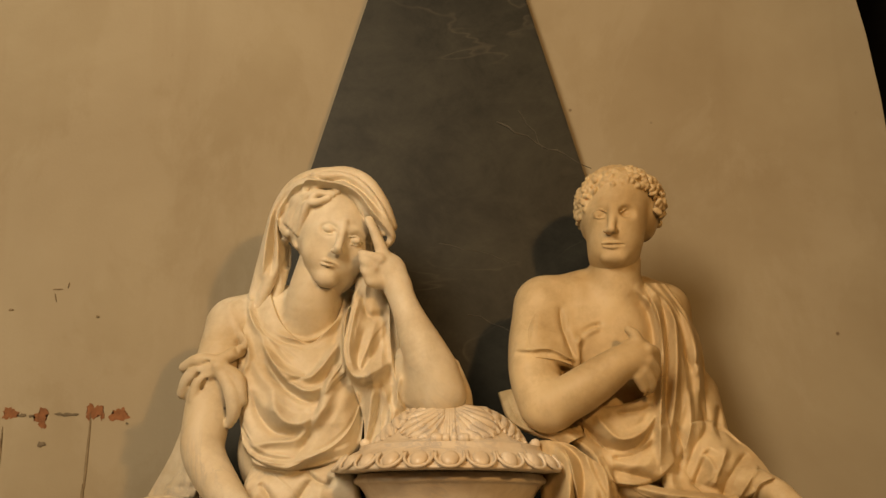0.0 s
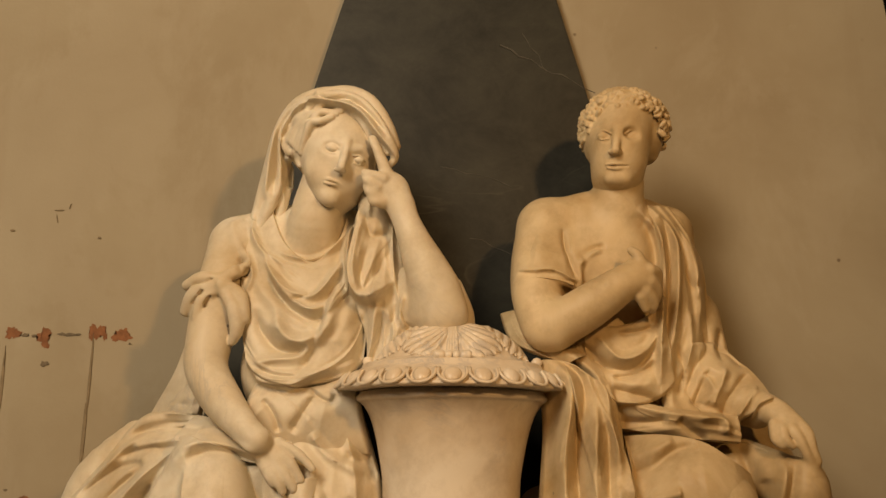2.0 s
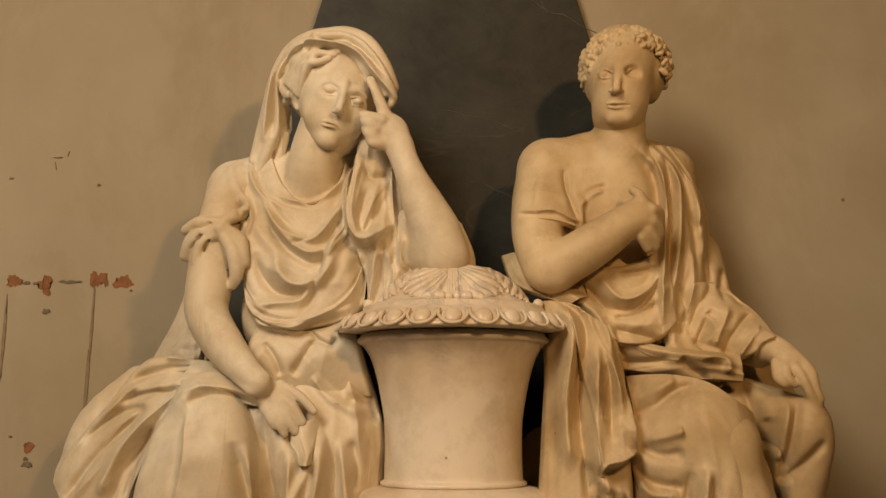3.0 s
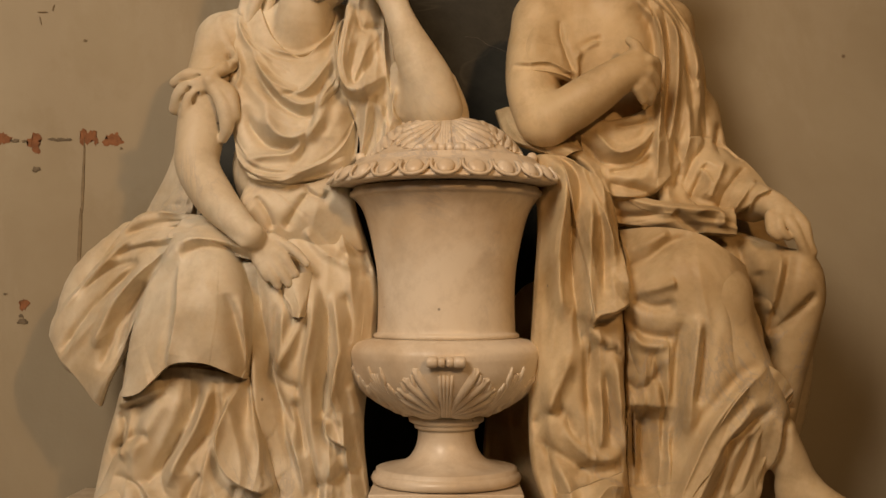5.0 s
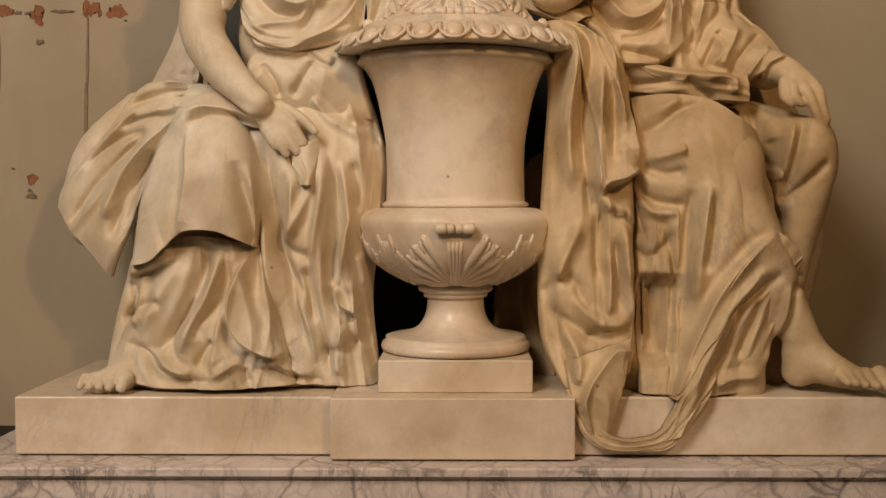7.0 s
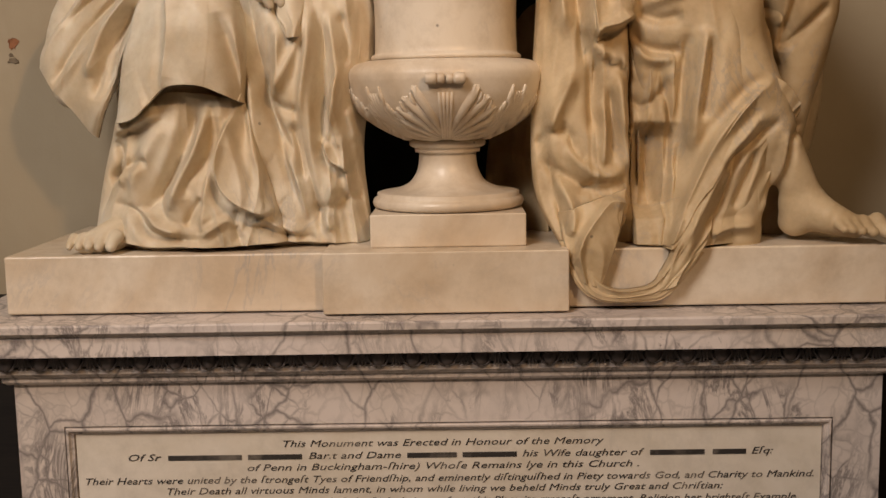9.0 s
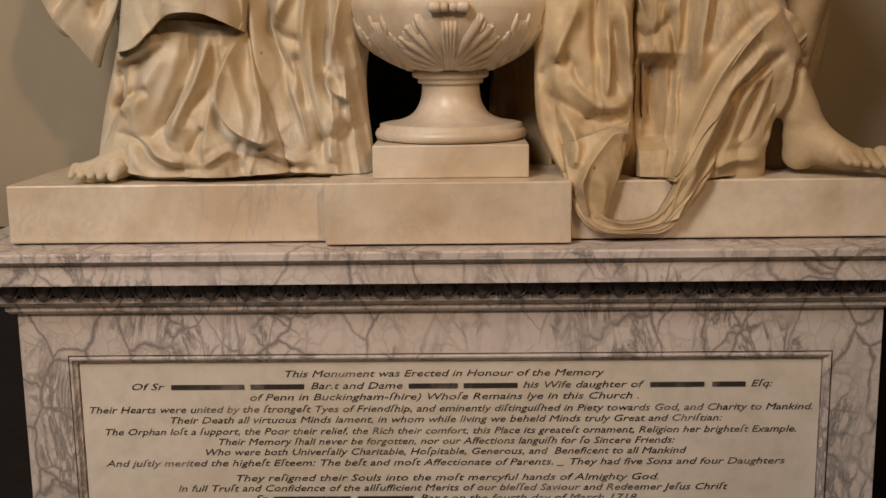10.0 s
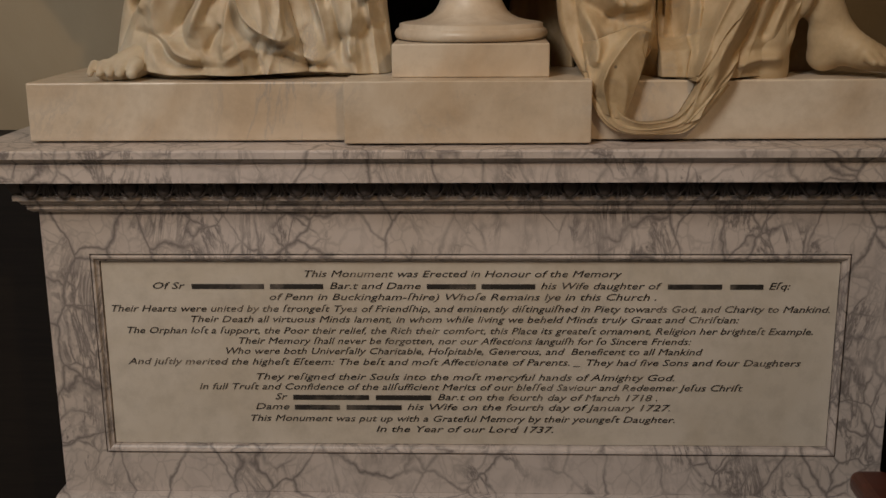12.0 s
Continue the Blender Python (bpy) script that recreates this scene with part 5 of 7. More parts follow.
    k.ridge(0.012, 0.008, (-0.535, 0.048, 1.231), (-0.499, 0.044, 1.254), (-0.476, 0.054, 1.265), (-0.459, 0.061, 1.249))
    k.valley(0.014, 0.007, (-0.459, 0.064, 1.288), (-0.464, 0.058, 1.252), (-0.453, 0.063, 1.213))
    k.ridge(0.012, 0.009, (-0.351, 0.096, 1.410), (-0.325, 0.090, 1.335), (-0.309, 0.117, 1.255))
    k.valley(0.020, 0.012, (-0.246, 0.185, 1.809), (-0.195, 0.209, 1.791), (-0.169, 0.218, 1.758))
    k.ridge(0.014, 0.010, (-0.322, 0.165, 1.861), (-0.278, 0.180, 1.809), (-0.194, 0.200, 1.771))
    k.ridge(0.009, 0.007, (-0.493, 0.254, 2.408), (-0.486, 0.236, 2.347), (-0.463, 0.218, 2.308), (-0.424, 0.194, 2.275), (-0.381, 0.183, 2.238), (-0.348, 0.176, 2.221))
    k.ridge(0.008, 0.006, (-0.412, 0.204, 2.295), (-0.370, 0.200, 2.280), (-0.331, 0.213, 2.279), (-0.288, 0.199, 2.304), (-0.258, 0.229, 2.352))
    k.valley(0.012, 0.006, (-0.472, 0.226, 2.328), (-0.440, 0.204, 2.288), (-0.395, 0.186, 2.250), (-0.349, 0.176, 2.219))
    k.ridge(0.010, 0.008, (-0.458, 0.214, 2.300), (-0.429, 0.186, 2.239), (-0.392, 0.174, 2.202), (-0.336, 0.167, 2.181), (-0.303, 0.165, 2.201), (-0.271, 0.174, 2.250), (-0.258, 0.201, 2.297))
    k.valley(0.020, 0.008, (-0.452, 0.201, 2.269), (-0.427, 0.182, 2.217), (-0.405, 0.178, 2.180), (-0.375, 0.163, 2.150), (-0.340, 0.153, 2.129), (-0.316, 0.153, 2.129), (-0.301, 0.152, 2.151))
    k.ridge(0.010, 0.009, (-0.433, 0.189, 2.246), (-0.402, 0.173, 2.198), (-0.363, 0.168, 2.165), (-0.321, 0.155, 2.149), (-0.289, 0.160, 2.170), (-0.258, 0.180, 2.224))
    k.valley(0.007, 0.004, (-0.380, 0.171, 2.172), (-0.350, 0.168, 2.181), (-0.332, 0.169, 2.189))
    k.ridge(0.013, 0.012, (-0.417, 0.168, 2.154), (-0.398, 0.158, 2.098), (-0.359, 0.156, 2.071), (-0.319, 0.151, 2.084), (-0.288, 0.163, 2.139), (-0.256, 0.167, 2.208))
    k.valley(0.015, 0.010, (-0.466, 0.181, 2.156), (-0.450, 0.175, 2.101), (-0.414, 0.169, 2.060), (-0.367, 0.165, 2.048), (-0.333, 0.158, 2.065))
    k.ridge(0.009, 0.010, (-0.468, 0.194, 2.022), (-0.413, 0.170, 2.030), (-0.346, 0.162, 2.043), (-0.293, 0.154, 2.098), (-0.269, 0.167, 2.154))
    k.hem(0.016, 0.020, (-0.486, 0.202, 2.036), (-0.463, 0.189, 2.005), (-0.448, 0.197, 1.982), (-0.400, 0.177, 1.972), (-0.372, 0.172, 1.969), (-0.332, 0.164, 1.986), (-0.266, 0.160, 2.019))
    k.valley(0.010, 0.008, (-0.271, 0.171, 2.236), (-0.290, 0.170, 2.181), (-0.308, 0.164, 2.113), (-0.326, 0.160, 2.045), (-0.358, 0.161, 1.992))
    k.valley(0.034, 0.009, (-0.202, 0.168, 2.154), (-0.210, 0.199, 2.104), (-0.215, 0.189, 2.048), (-0.227, 0.186, 1.968))
    k.hem(0.026, 0.024, (-0.207, 0.195, 2.423), (-0.244, 0.231, 2.346), (-0.244, 0.179, 2.238), (-0.230, 0.172, 2.195), (-0.208, 0.163, 2.177), (-0.174, 0.149, 2.185), (-0.135, 0.167, 2.222))
    k.valley(0.018, 0.008, (-0.197, 0.169, 2.305), (-0.214, 0.156, 2.233), (-0.205, 0.155, 2.199), (-0.181, 0.149, 2.232), (-0.150, 0.180, 2.293))
    k.ridge(0.012, 0.008, (-0.213, 0.188, 2.379), (-0.228, 0.179, 2.293), (-0.230, 0.174, 2.237), (-0.216, 0.164, 2.194))
    k.valley(0.014, 0.007, (-0.206, 0.186, 2.392), (-0.191, 0.177, 2.334), (-0.135, 0.132, 2.352))
    k.ridge(0.016, 0.009, (-0.174, 0.153, 2.165), (-0.182, 0.178, 2.101), (-0.194, 0.183, 2.021))
    k.valley(0.018, 0.007, (-0.160, 0.157, 2.152), (-0.168, 0.176, 2.087), (-0.188, 0.180, 2.021))
    k.ridge(0.016, 0.009, (-0.148, 0.164, 2.153), (-0.134, 0.166, 2.100), (-0.147, 0.169, 2.046))
    k.valley(0.018, 0.007, (-0.128, 0.168, 2.168), (-0.142, 0.170, 2.087), (-0.147, 0.167, 2.033))
    k.ridge(0.014, 0.008, (-0.111, 0.159, 2.193), (-0.118, 0.161, 2.139), (-0.101, 0.179, 2.108))
    k.valley(0.014, 0.006, (-0.324, 0.159, 1.966), (-0.310, 0.157, 1.946), (-0.277, 0.159, 1.933), (-0.266, 0.171, 1.953))
    k.valley(0.010, 0.008, (-0.316, 0.155, 1.946), (-0.341, 0.146, 1.906), (-0.368, 0.160, 1.861))
    k.valley(0.008, 0.006, (-0.437, 0.170, 1.940), (-0.408, 0.158, 1.900), (-0.395, 0.168, 1.861))
    k.valley(0.008, 0.004, (-0.516, 0.226, 2.288), (-0.505, 0.193, 2.240))
    k.valley(0.007, 0.004, (-0.486, 0.210, 2.257), (-0.505, 0.219, 2.236))
    k.ridge(0.007, 0.006, (-0.500, 0.233, 2.304), (-0.479, 0.204, 2.242), (-0.491, 0.202, 2.200))
    k.hem(0.012, 0.016, (-0.416, 0.253, 2.437), (-0.423, 0.227, 2.503), (-0.423, 0.204, 2.583), (-0.398, 0.187, 2.636), (-0.355, 0.170, 2.659), (-0.318, 0.150, 2.659), (-0.262, 0.145, 2.650), (-0.220, 0.142, 2.628), (-0.186, 0.146, 2.586), (-0.151, 0.154, 2.546), (-0.131, 0.163, 2.521))
    k.valley(0.008, 0.006, (-0.360, 0.207, 2.701), (-0.304, 0.151, 2.667), (-0.249, 0.149, 2.666), (-0.193, 0.147, 2.622), (-0.151, 0.149, 2.566))
    k.valley(0.012, 0.007, (-0.441, 0.229, 2.445), (-0.436, 0.224, 2.531), (-0.420, 0.197, 2.610), (-0.376, 0.175, 2.661))
    k.ridge(0.008, 0.008, (-0.461, 0.239, 2.433), (-0.450, 0.223, 2.530), (-0.432, 0.204, 2.612))
    k.valley(0.030, 0.010, (-0.406, 0.228, 2.539), (-0.402, 0.257, 2.467))
    k.ridge(0.014, 0.010, (-0.689, 0.279, 1.913), (-0.618, 0.333, 1.909))
    k.valley(0.018, 0.009, (-0.769, 0.279, 1.858), (-0.678, 0.243, 1.874), (-0.577, 0.153, 1.867))
    k.ridge(0.012, 0.010, (-0.762, 0.262, 1.824), (-0.673, 0.227, 1.843))
    k.valley(0.014, 0.008, (-0.801, 0.259, 1.803), (-0.733, 0.254, 1.824), (-0.623, 0.135, 1.828))
    k.valley(0.016, 0.010, (-0.229, 0.145, 1.716), (-0.213, 0.137, 1.652), (-0.218, 0.135, 1.600))
    k.hem(0.014, 0.016, (-0.233, 0.120, 1.581), (-0.246, 0.119, 1.524), (-0.254, 0.142, 1.458), (-0.265, 0.122, 1.431))
    k.valley(0.016, 0.009, (-0.339, 0.100, 1.474), (-0.322, 0.113, 1.409), (-0.314, 0.107, 1.346))
    k.ridge(0.012, 0.009, (-0.359, 0.105, 1.677), (-0.365, 0.105, 1.588), (-0.376, 0.111, 1.550))
    k.valley(0.012, 0.008, (-0.754, 0.187, 1.441), (-0.733, 0.162, 1.391), (-0.763, 0.174, 1.337))
    k.ridge(0.012, 0.012, (-0.716, 0.172, 1.455), (-0.715, 0.145, 1.392), (-0.740, 0.143, 1.341))
    k.valley(0.014, 0.008, (-0.610, 0.065, 1.263), (-0.637, 0.072, 1.312), (-0.612, 0.072, 1.362), (-0.589, 0.078, 1.412))
    k.valley(0.010, 0.007, (-0.570, 0.055, 1.252), (-0.553, 0.063, 1.288), (-0.533, 0.057, 1.314))
    k.ridge(0.010, 0.008, (-0.436, 0.072, 1.249), (-0.399, 0.079, 1.261), (-0.365, 0.102, 1.245), (-0.316, 0.118, 1.223))
    return statue("statue", [c, h, *cloth], "veiled seated woman in cream marble, head on raised arm", STATUE, k)


def draped_man():
    cloth, k = [], Chisel()
    c = Clay((0.10, -0.13, 1.03), (1.12, 0.64, 2.50), 0.0042)
    c.lump(0.03, (0.649, 0.46, 1.569), (0.2912, 0.15, 0.4367), (0, 0, 0))
    c.lump(0.03, (0.402, 0.46, 1.511), (0.131, 0.14, 0.4222), (0, 0, 0))
    c.lump(0.04, (0.385, 0.33, 2.243), (0.1766, 0.12, 0.2331), (0, 0, 0))
    c.lump(0.04, (0.406, 0.31, 2.028), (0.1753, 0.13, 0.1543), (0, 0, 0))
    c.limb(0.03, (0.25, 0.32, 2.385, 0.0704), (0.411, 0.34, 2.413, 0.0737), (0.555, 0.375, 2.389, 0.066))
    c.limb(0.02, (0.419, 0.3, 2.383, 0.0727), (0.422, 0.28, 2.451, 0.0652), (0.428, 0.27, 2.537, 0.0622))
    c.lump(0.03, (0.308, 0.27, 2.282), (0.0663, 0.055, 0.0719), (0, 0, 0))
    c.lump(0.03, (0.448, 0.275, 2.284), (0.0623, 0.055, 0.0692), (0, 0, 0))
    c.limb(0.03, (0.244, 0.31, 2.383, 0.0729), (0.221, 0.27, 2.288, 0.0691), (0.212, 0.22, 2.196, 0.0624), (0.227, 0.19, 2.123, 0.0563), (0.248, 0.175, 2.106, 0.048))
    c.limb(0.025, (0.231, 0.175, 2.115, 0.0507), (0.286, 0.15, 2.135, 0.0542), (0.344, 0.13, 2.17, 0.0511), (0.402, 0.12, 2.209, 0.0431), (0.436, 0.125, 2.224, 0.0419))
    c.lump(0.015, (0.448, 0.13, 2.225), (0.0446, 0.035, 0.0498), (0, -20, 0))
    c.limb(0.006, (0.446, 0.115, 2.26, 0.0156), (0.44, 0.12, 2.279, 0.0131), (0.428, 0.13, 2.292, 0.0105))
    c.limb(0.006, (0.466, 0.105, 2.241, 0.0156), (0.485, 0.12, 2.237, 0.0131), (0.491, 0.135, 2.212, 0.0105))
    c.limb(0.006, (0.466, 0.105, 2.214, 0.0156), (0.485, 0.12, 2.199, 0.0131), (0.487, 0.135, 2.179, 0.0105))
    c.limb(0.006, (0.456, 0.108, 2.192, 0.0156), (0.476, 0.12, 2.17, 0.0117), (0.476, 0.135, 2.152, 0.0092))
    c.limb(0.006, (0.444, 0.112, 2.179, 0.0143), (0.458, 0.125, 2.155, 0.0118))
    c.limb(0.011, (0.174, 0.203, 2.241, 0.0115), (0.217, 0.189, 2.246, 0.0147), (0.264, 0.184, 2.234, 0.0147), (0.302, 0.203, 2.221, 0.0115))
    c.limb(0.011, (0.178, 0.217, 2.271, 0.0099), (0.212, 0.207, 2.279, 0.0099), (0.259, 0.202, 2.265, 0.0099))
    c.limb(0.011, (0.272, 0.258, 2.372, 0.0117), (0.288, 0.218, 2.293, 0.0132), (0.3, 0.203, 2.228, 0.0132))
    c.limb(0.011, (0.293, 0.252, 2.357, 0.01), (0.308, 0.213, 2.279, 0.0116), (0.31, 0.202, 2.221, 0.0099))
    c.limb(0.011, (0.337, 0.272, 2.376, 0.0084), (0.359, 0.232, 2.311, 0.01), (0.426, 0.222, 2.282, 0.0099))
    c.limb(0.011, (0.493, 0.272, 2.392, 0.0084), (0.458, 0.242, 2.328, 0.0083), (0.42, 0.227, 2.296, 0.0083))
    c.limb(0.03, (0.564, 0.385, 2.38, 0.0634), (0.587, 0.375, 2.252, 0.0603), (0.584, 0.35, 2.104, 0.0711), (0.597, 0.33, 1.99, 0.0735))
    c.limb(0.03, (0.626, 0.37, 2.164, 0.063), (0.642, 0.335, 2.032, 0.0651), (0.688, 0.28, 1.96, 0.0555), (0.736, 0.235, 1.926, 0.0437))
    c.limb(0.015, (0.73, 0.21, 1.937, 0.0378), (0.765, 0.175, 1.916, 0.0333), (0.785, 0.15, 1.889, 0.0317))
    c.limb(0.006, (0.793, 0.14, 1.902, 0.0145), (0.818, 0.12, 1.87, 0.0131), (0.827, 0.115, 1.832, 0.0104), (0.838, 0.115, 1.807, 0.0078))
    c.limb(0.006, (0.783, 0.13, 1.882, 0.0144), (0.796, 0.115, 1.857, 0.013), (0.812, 0.11, 1.819, 0.0104), (0.828, 0.115, 1.803, 0.0078))
    c.limb(0.006, (0.764, 0.13, 1.882, 0.0144), (0.764, 0.115, 1.856, 0.0117), (0.78, 0.115, 1.84, 0.0091))
    c.limb(0.006, (0.748, 0.14, 1.889, 0.0132), (0.745, 0.125, 1.856, 0.0118), (0.759, 0.12, 1.84, 0.0091))
    c.limb(0.03, (0.45, 0.3, 1.74, 0.1044), (0.529, 0.15, 1.716, 0.0986), (0.597, 0.105, 1.699, 0.0892))
    c.limb(0.04, (0.706, 0.28, 1.783, 0.0764), (0.775, 0.2, 1.758, 0.0662), (0.803, 0.165, 1.725, 0.0601))
    c.limb(0.03, (0.612, 0.105, 1.696, 0.079), (0.638, 0.095, 1.595, 0.0736), (0.69, 0.08, 1.482, 0.0631), (0.742, 0.09, 1.387, 0.0482), (0.778, 0.095, 1.323, 0.0406), (0.797, 0.1, 1.266, 0.0433))
    c.limb(0.03, (0.811, 0.16, 1.749, 0.0599), (0.813, 0.19, 1.631, 0.0554), (0.788, 0.22, 1.498, 0.0507), (0.764, 0.26, 1.307, 0.0487), (0.76, 0.27, 1.198, 0.0489))
    c.limb(0.011, (0.826, 0.137, 1.751, 0.0284), (0.837, 0.149, 1.696, 0.0348), (0.809, 0.177, 1.579, 0.0288), (0.794, 0.196, 1.513, 0.0226))
    c.limb(0.02, (0.791, 0.11, 1.277, 0.0485), (0.835, 0.07, 1.252, 0.0377), (0.89, 0.05, 1.231, 0.0249))
    c.lump(0.015, (0.781, 0.12, 1.237), (0.0359, 0.045, 0.0333), (0, 0, 0))
    c.limb(0.005, (0.846, 0.05, 1.248, 0.0137), (0.85, 0.02, 1.236, 0.0099), (0.855, 0.008, 1.23, 0.0086))
    c.limb(0.005, (0.863, 0.05, 1.247, 0.015), (0.867, 0.02, 1.235, 0.0111), (0.872, 0.008, 1.229, 0.0098))
    c.limb(0.005, (0.883, 0.05, 1.244, 0.015), (0.886, 0.02, 1.233, 0.0111), (0.892, 0.008, 1.226, 0.0098))
    c.limb(0.005, (0.907, 0.05, 1.242, 0.0162), (0.911, 0.02, 1.23, 0.0123), (0.916, 0.008, 1.224, 0.011))
    c.limb(0.005, (0.937, 0.05, 1.242, 0.02), (0.94, 0.02, 1.23, 0.016), (0.945, 0.008, 1.224, 0.0147))
    c.limb(0.04, (0.49, 0.22, 1.658, 0.0933), (0.497, 0.19, 1.474, 0.1055), (0.479, 0.17, 1.268, 0.1177))
    c.limb(0.03, (0.675, 0.12, 1.415, 0.0641), (0.646, 0.11, 1.302, 0.0639), (0.632, 0.11, 1.214, 0.0703))
    c.limb(0.02, (0.339, 0.23, 1.926, 0.0643), (0.331, 0.22, 1.791, 0.0773), (0.326, 0.21, 1.578, 0.085), (0.317, 0.21, 1.42, 0.101), (0.332, 0.19, 1.265, 0.0923))
    cloth.append(Sheet(5, 0.014, 11, ((0.483, 0.29, 2.439), (0.513, 0.24, 2.328), (0.51, 0.21, 2.17), (0.498, 0.2, 2.033), (0.511, 0.18, 1.926)), ((0.519, 0.29, 2.44), (0.565, 0.255, 2.332), (0.57, 0.235, 2.174), (0.549, 0.22, 2.035), (0.561, 0.2, 1.921)), ((0.551, 0.31, 2.442), (0.61, 0.29, 2.324), (0.625, 0.27, 2.165), (0.613, 0.24, 2.024), (0.632, 0.22, 1.916)), ((0.566, 0.35, 2.447), (0.646, 0.35, 2.307), (0.654, 0.33, 2.131), (0.677, 0.28, 2.028), (0.704, 0.24, 1.918))))
    cloth.append(Sheet(4, 0.009, 12, ((0.325, 0.2, 2.139), (0.389, 0.175, 2.12), (0.47, 0.18, 2.145), (0.518, 0.21, 2.197)), ((0.323, 0.19, 2.07), (0.392, 0.165, 2.049), (0.474, 0.17, 2.083), (0.517, 0.2, 2.128)), ((0.342, 0.19, 2.004), (0.412, 0.17, 1.984), (0.478, 0.17, 2.017), (0.523, 0.2, 2.06)), ((0.359, 0.18, 1.944), (0.423, 0.17, 1.931), (0.49, 0.17, 1.945), (0.534, 0.19, 1.98))))
    cloth.append(Sheet(5, 0.02, 13, ((0.205, 0.22, 2.039), (0.22, 0.17, 1.894), (0.21, 0.16, 1.723), (0.197, 0.14, 1.504), (0.201, 0.11, 1.315), (0.252, 0.05, 1.198)), ((0.241, 0.17, 2.038), (0.259, 0.12, 1.902), (0.247, 0.11, 1.722), (0.242, 0.1, 1.506), (0.255, 0.08, 1.319), (0.281, 0.035, 1.201)), ((0.283, 0.14, 2.028), (0.297, 0.095, 1.9), (0.298, 0.08, 1.722), (0.3, 0.08, 1.507), (0.31, 0.06, 1.322), (0.318, 0.03, 1.202)), ((0.328, 0.14, 1.995), (0.348, 0.1, 1.875), (0.354, 0.08, 1.721), (0.361, 0.08, 1.507), (0.37, 0.05, 1.324), (0.355, 0.03, 1.222)), ((0.365, 0.17, 1.966), (0.391, 0.13, 1.851), (0.409, 0.11, 1.722), (0.409, 0.1, 1.506), (0.413, 0.07, 1.333), (0.393, 0.04, 1.251))))
    cloth.append(Sheet(4, 0.013, 15, ((0.704, 0.04, 1.559), (0.623, 0.015, 1.487), (0.562, 0.02, 1.389), (0.513, 0.02, 1.291), (0.468, 0.015, 1.195)), ((0.741, 0.04, 1.535), (0.667, 0.02, 1.456), (0.605, 0.02, 1.364), (0.562, 0.02, 1.267), (0.523, 0.015, 1.195)), ((0.772, 0.07, 1.495), (0.706, 0.05, 1.422), (0.653, 0.04, 1.325), (0.628, 0.04, 1.251), (0.6, 0.03, 1.201)), ((0.774, 0.09, 1.469), (0.739, 0.08, 1.394), (0.704, 0.07, 1.308), (0.691, 0.07, 1.246), (0.682, 0.06, 1.201))))
    cloth.append(Sheet(4, 0.003, 27, ((0.186, 0.29, 2.364), (0.165, 0.25, 2.298), (0.167, 0.215, 2.236)), ((0.231, 0.26, 2.415), (0.204, 0.198, 2.303), (0.208, 0.168, 2.233)), ((0.28, 0.258, 2.413), (0.266, 0.2, 2.304), (0.263, 0.168, 2.226)), ((0.311, 0.262, 2.395), (0.305, 0.215, 2.307), (0.302, 0.182, 2.215))))
    cloth.append(Sheet(3, 0.012, 16, ((0.38, 0.23, 1.986), (0.461, 0.2, 1.943), (0.551, 0.185, 1.924), (0.671, 0.19, 1.915)), ((0.39, 0.21, 1.937), (0.463, 0.17, 1.904), (0.55, 0.15, 1.894), (0.676, 0.16, 1.886)), ((0.403, 0.21, 1.877), (0.473, 0.19, 1.866), (0.554, 0.17, 1.854), (0.678, 0.17, 1.846))))
    cloth.append(Sheet(5, 0.009, 17, ((0.413, 0.18, 1.862), (0.407, 0.095, 1.696), (0.424, 0.085, 1.532), (0.43, 0.08, 1.357), (0.43, 0.04, 1.2)), ((0.486, 0.12, 1.863), (0.484, 0.045, 1.745), (0.496, 0.05, 1.584), (0.486, 0.055, 1.385), (0.466, 0.02, 1.199)), ((0.567, 0.08, 1.848), (0.564, 0.015, 1.757), (0.57, 0.02, 1.609), (0.55, 0.02, 1.413), (0.498, 0.01, 1.22)), ((0.633, 0.07, 1.806), (0.641, 0.03, 1.72), (0.65, 0.03, 1.597), (0.632, 0.02, 1.474), (0.556, 0.015, 1.316)), ((0.698, 0.14, 1.771), (0.711, 0.095, 1.683), (0.731, 0.08, 1.589), (0.726, 0.065, 1.508), (0.643, 0.05, 1.373))))
    cloth.append(Sheet(4, 0.013, 14, ((0.408, 0.14, 1.671), (0.411, 0.095, 1.481), (0.412, 0.075, 1.333), (0.413, 0.04, 1.2)), ((0.465, 0.08, 1.684), (0.454, 0.06, 1.496), (0.448, 0.055, 1.335), (0.449, 0.02, 1.201)), ((0.522, 0.055, 1.671), (0.506, 0.04, 1.498), (0.492, 0.035, 1.338), (0.477, 0.015, 1.2)), ((0.575, 0.04, 1.609), (0.551, 0.035, 1.461), (0.525, 0.03, 1.326), (0.501, 0.015, 1.2))))
    cloth.append(Sheet(3, 0.006, 19, ((0.688, 0.26, 1.858), (0.698, 0.25, 1.752), (0.719, 0.24, 1.631), (0.768, 0.22, 1.525)), ((0.728, 0.21, 1.841), (0.736, 0.17, 1.749), (0.748, 0.17, 1.632), (0.776, 0.18, 1.527)), ((0.775, 0.18, 1.812), (0.784, 0.135, 1.735), (0.786, 0.145, 1.632), (0.792, 0.175, 1.523)), ((0.851, 0.19, 1.771), (0.857, 0.155, 1.716), (0.842, 0.165, 1.625), (0.807, 0.19, 1.518))))
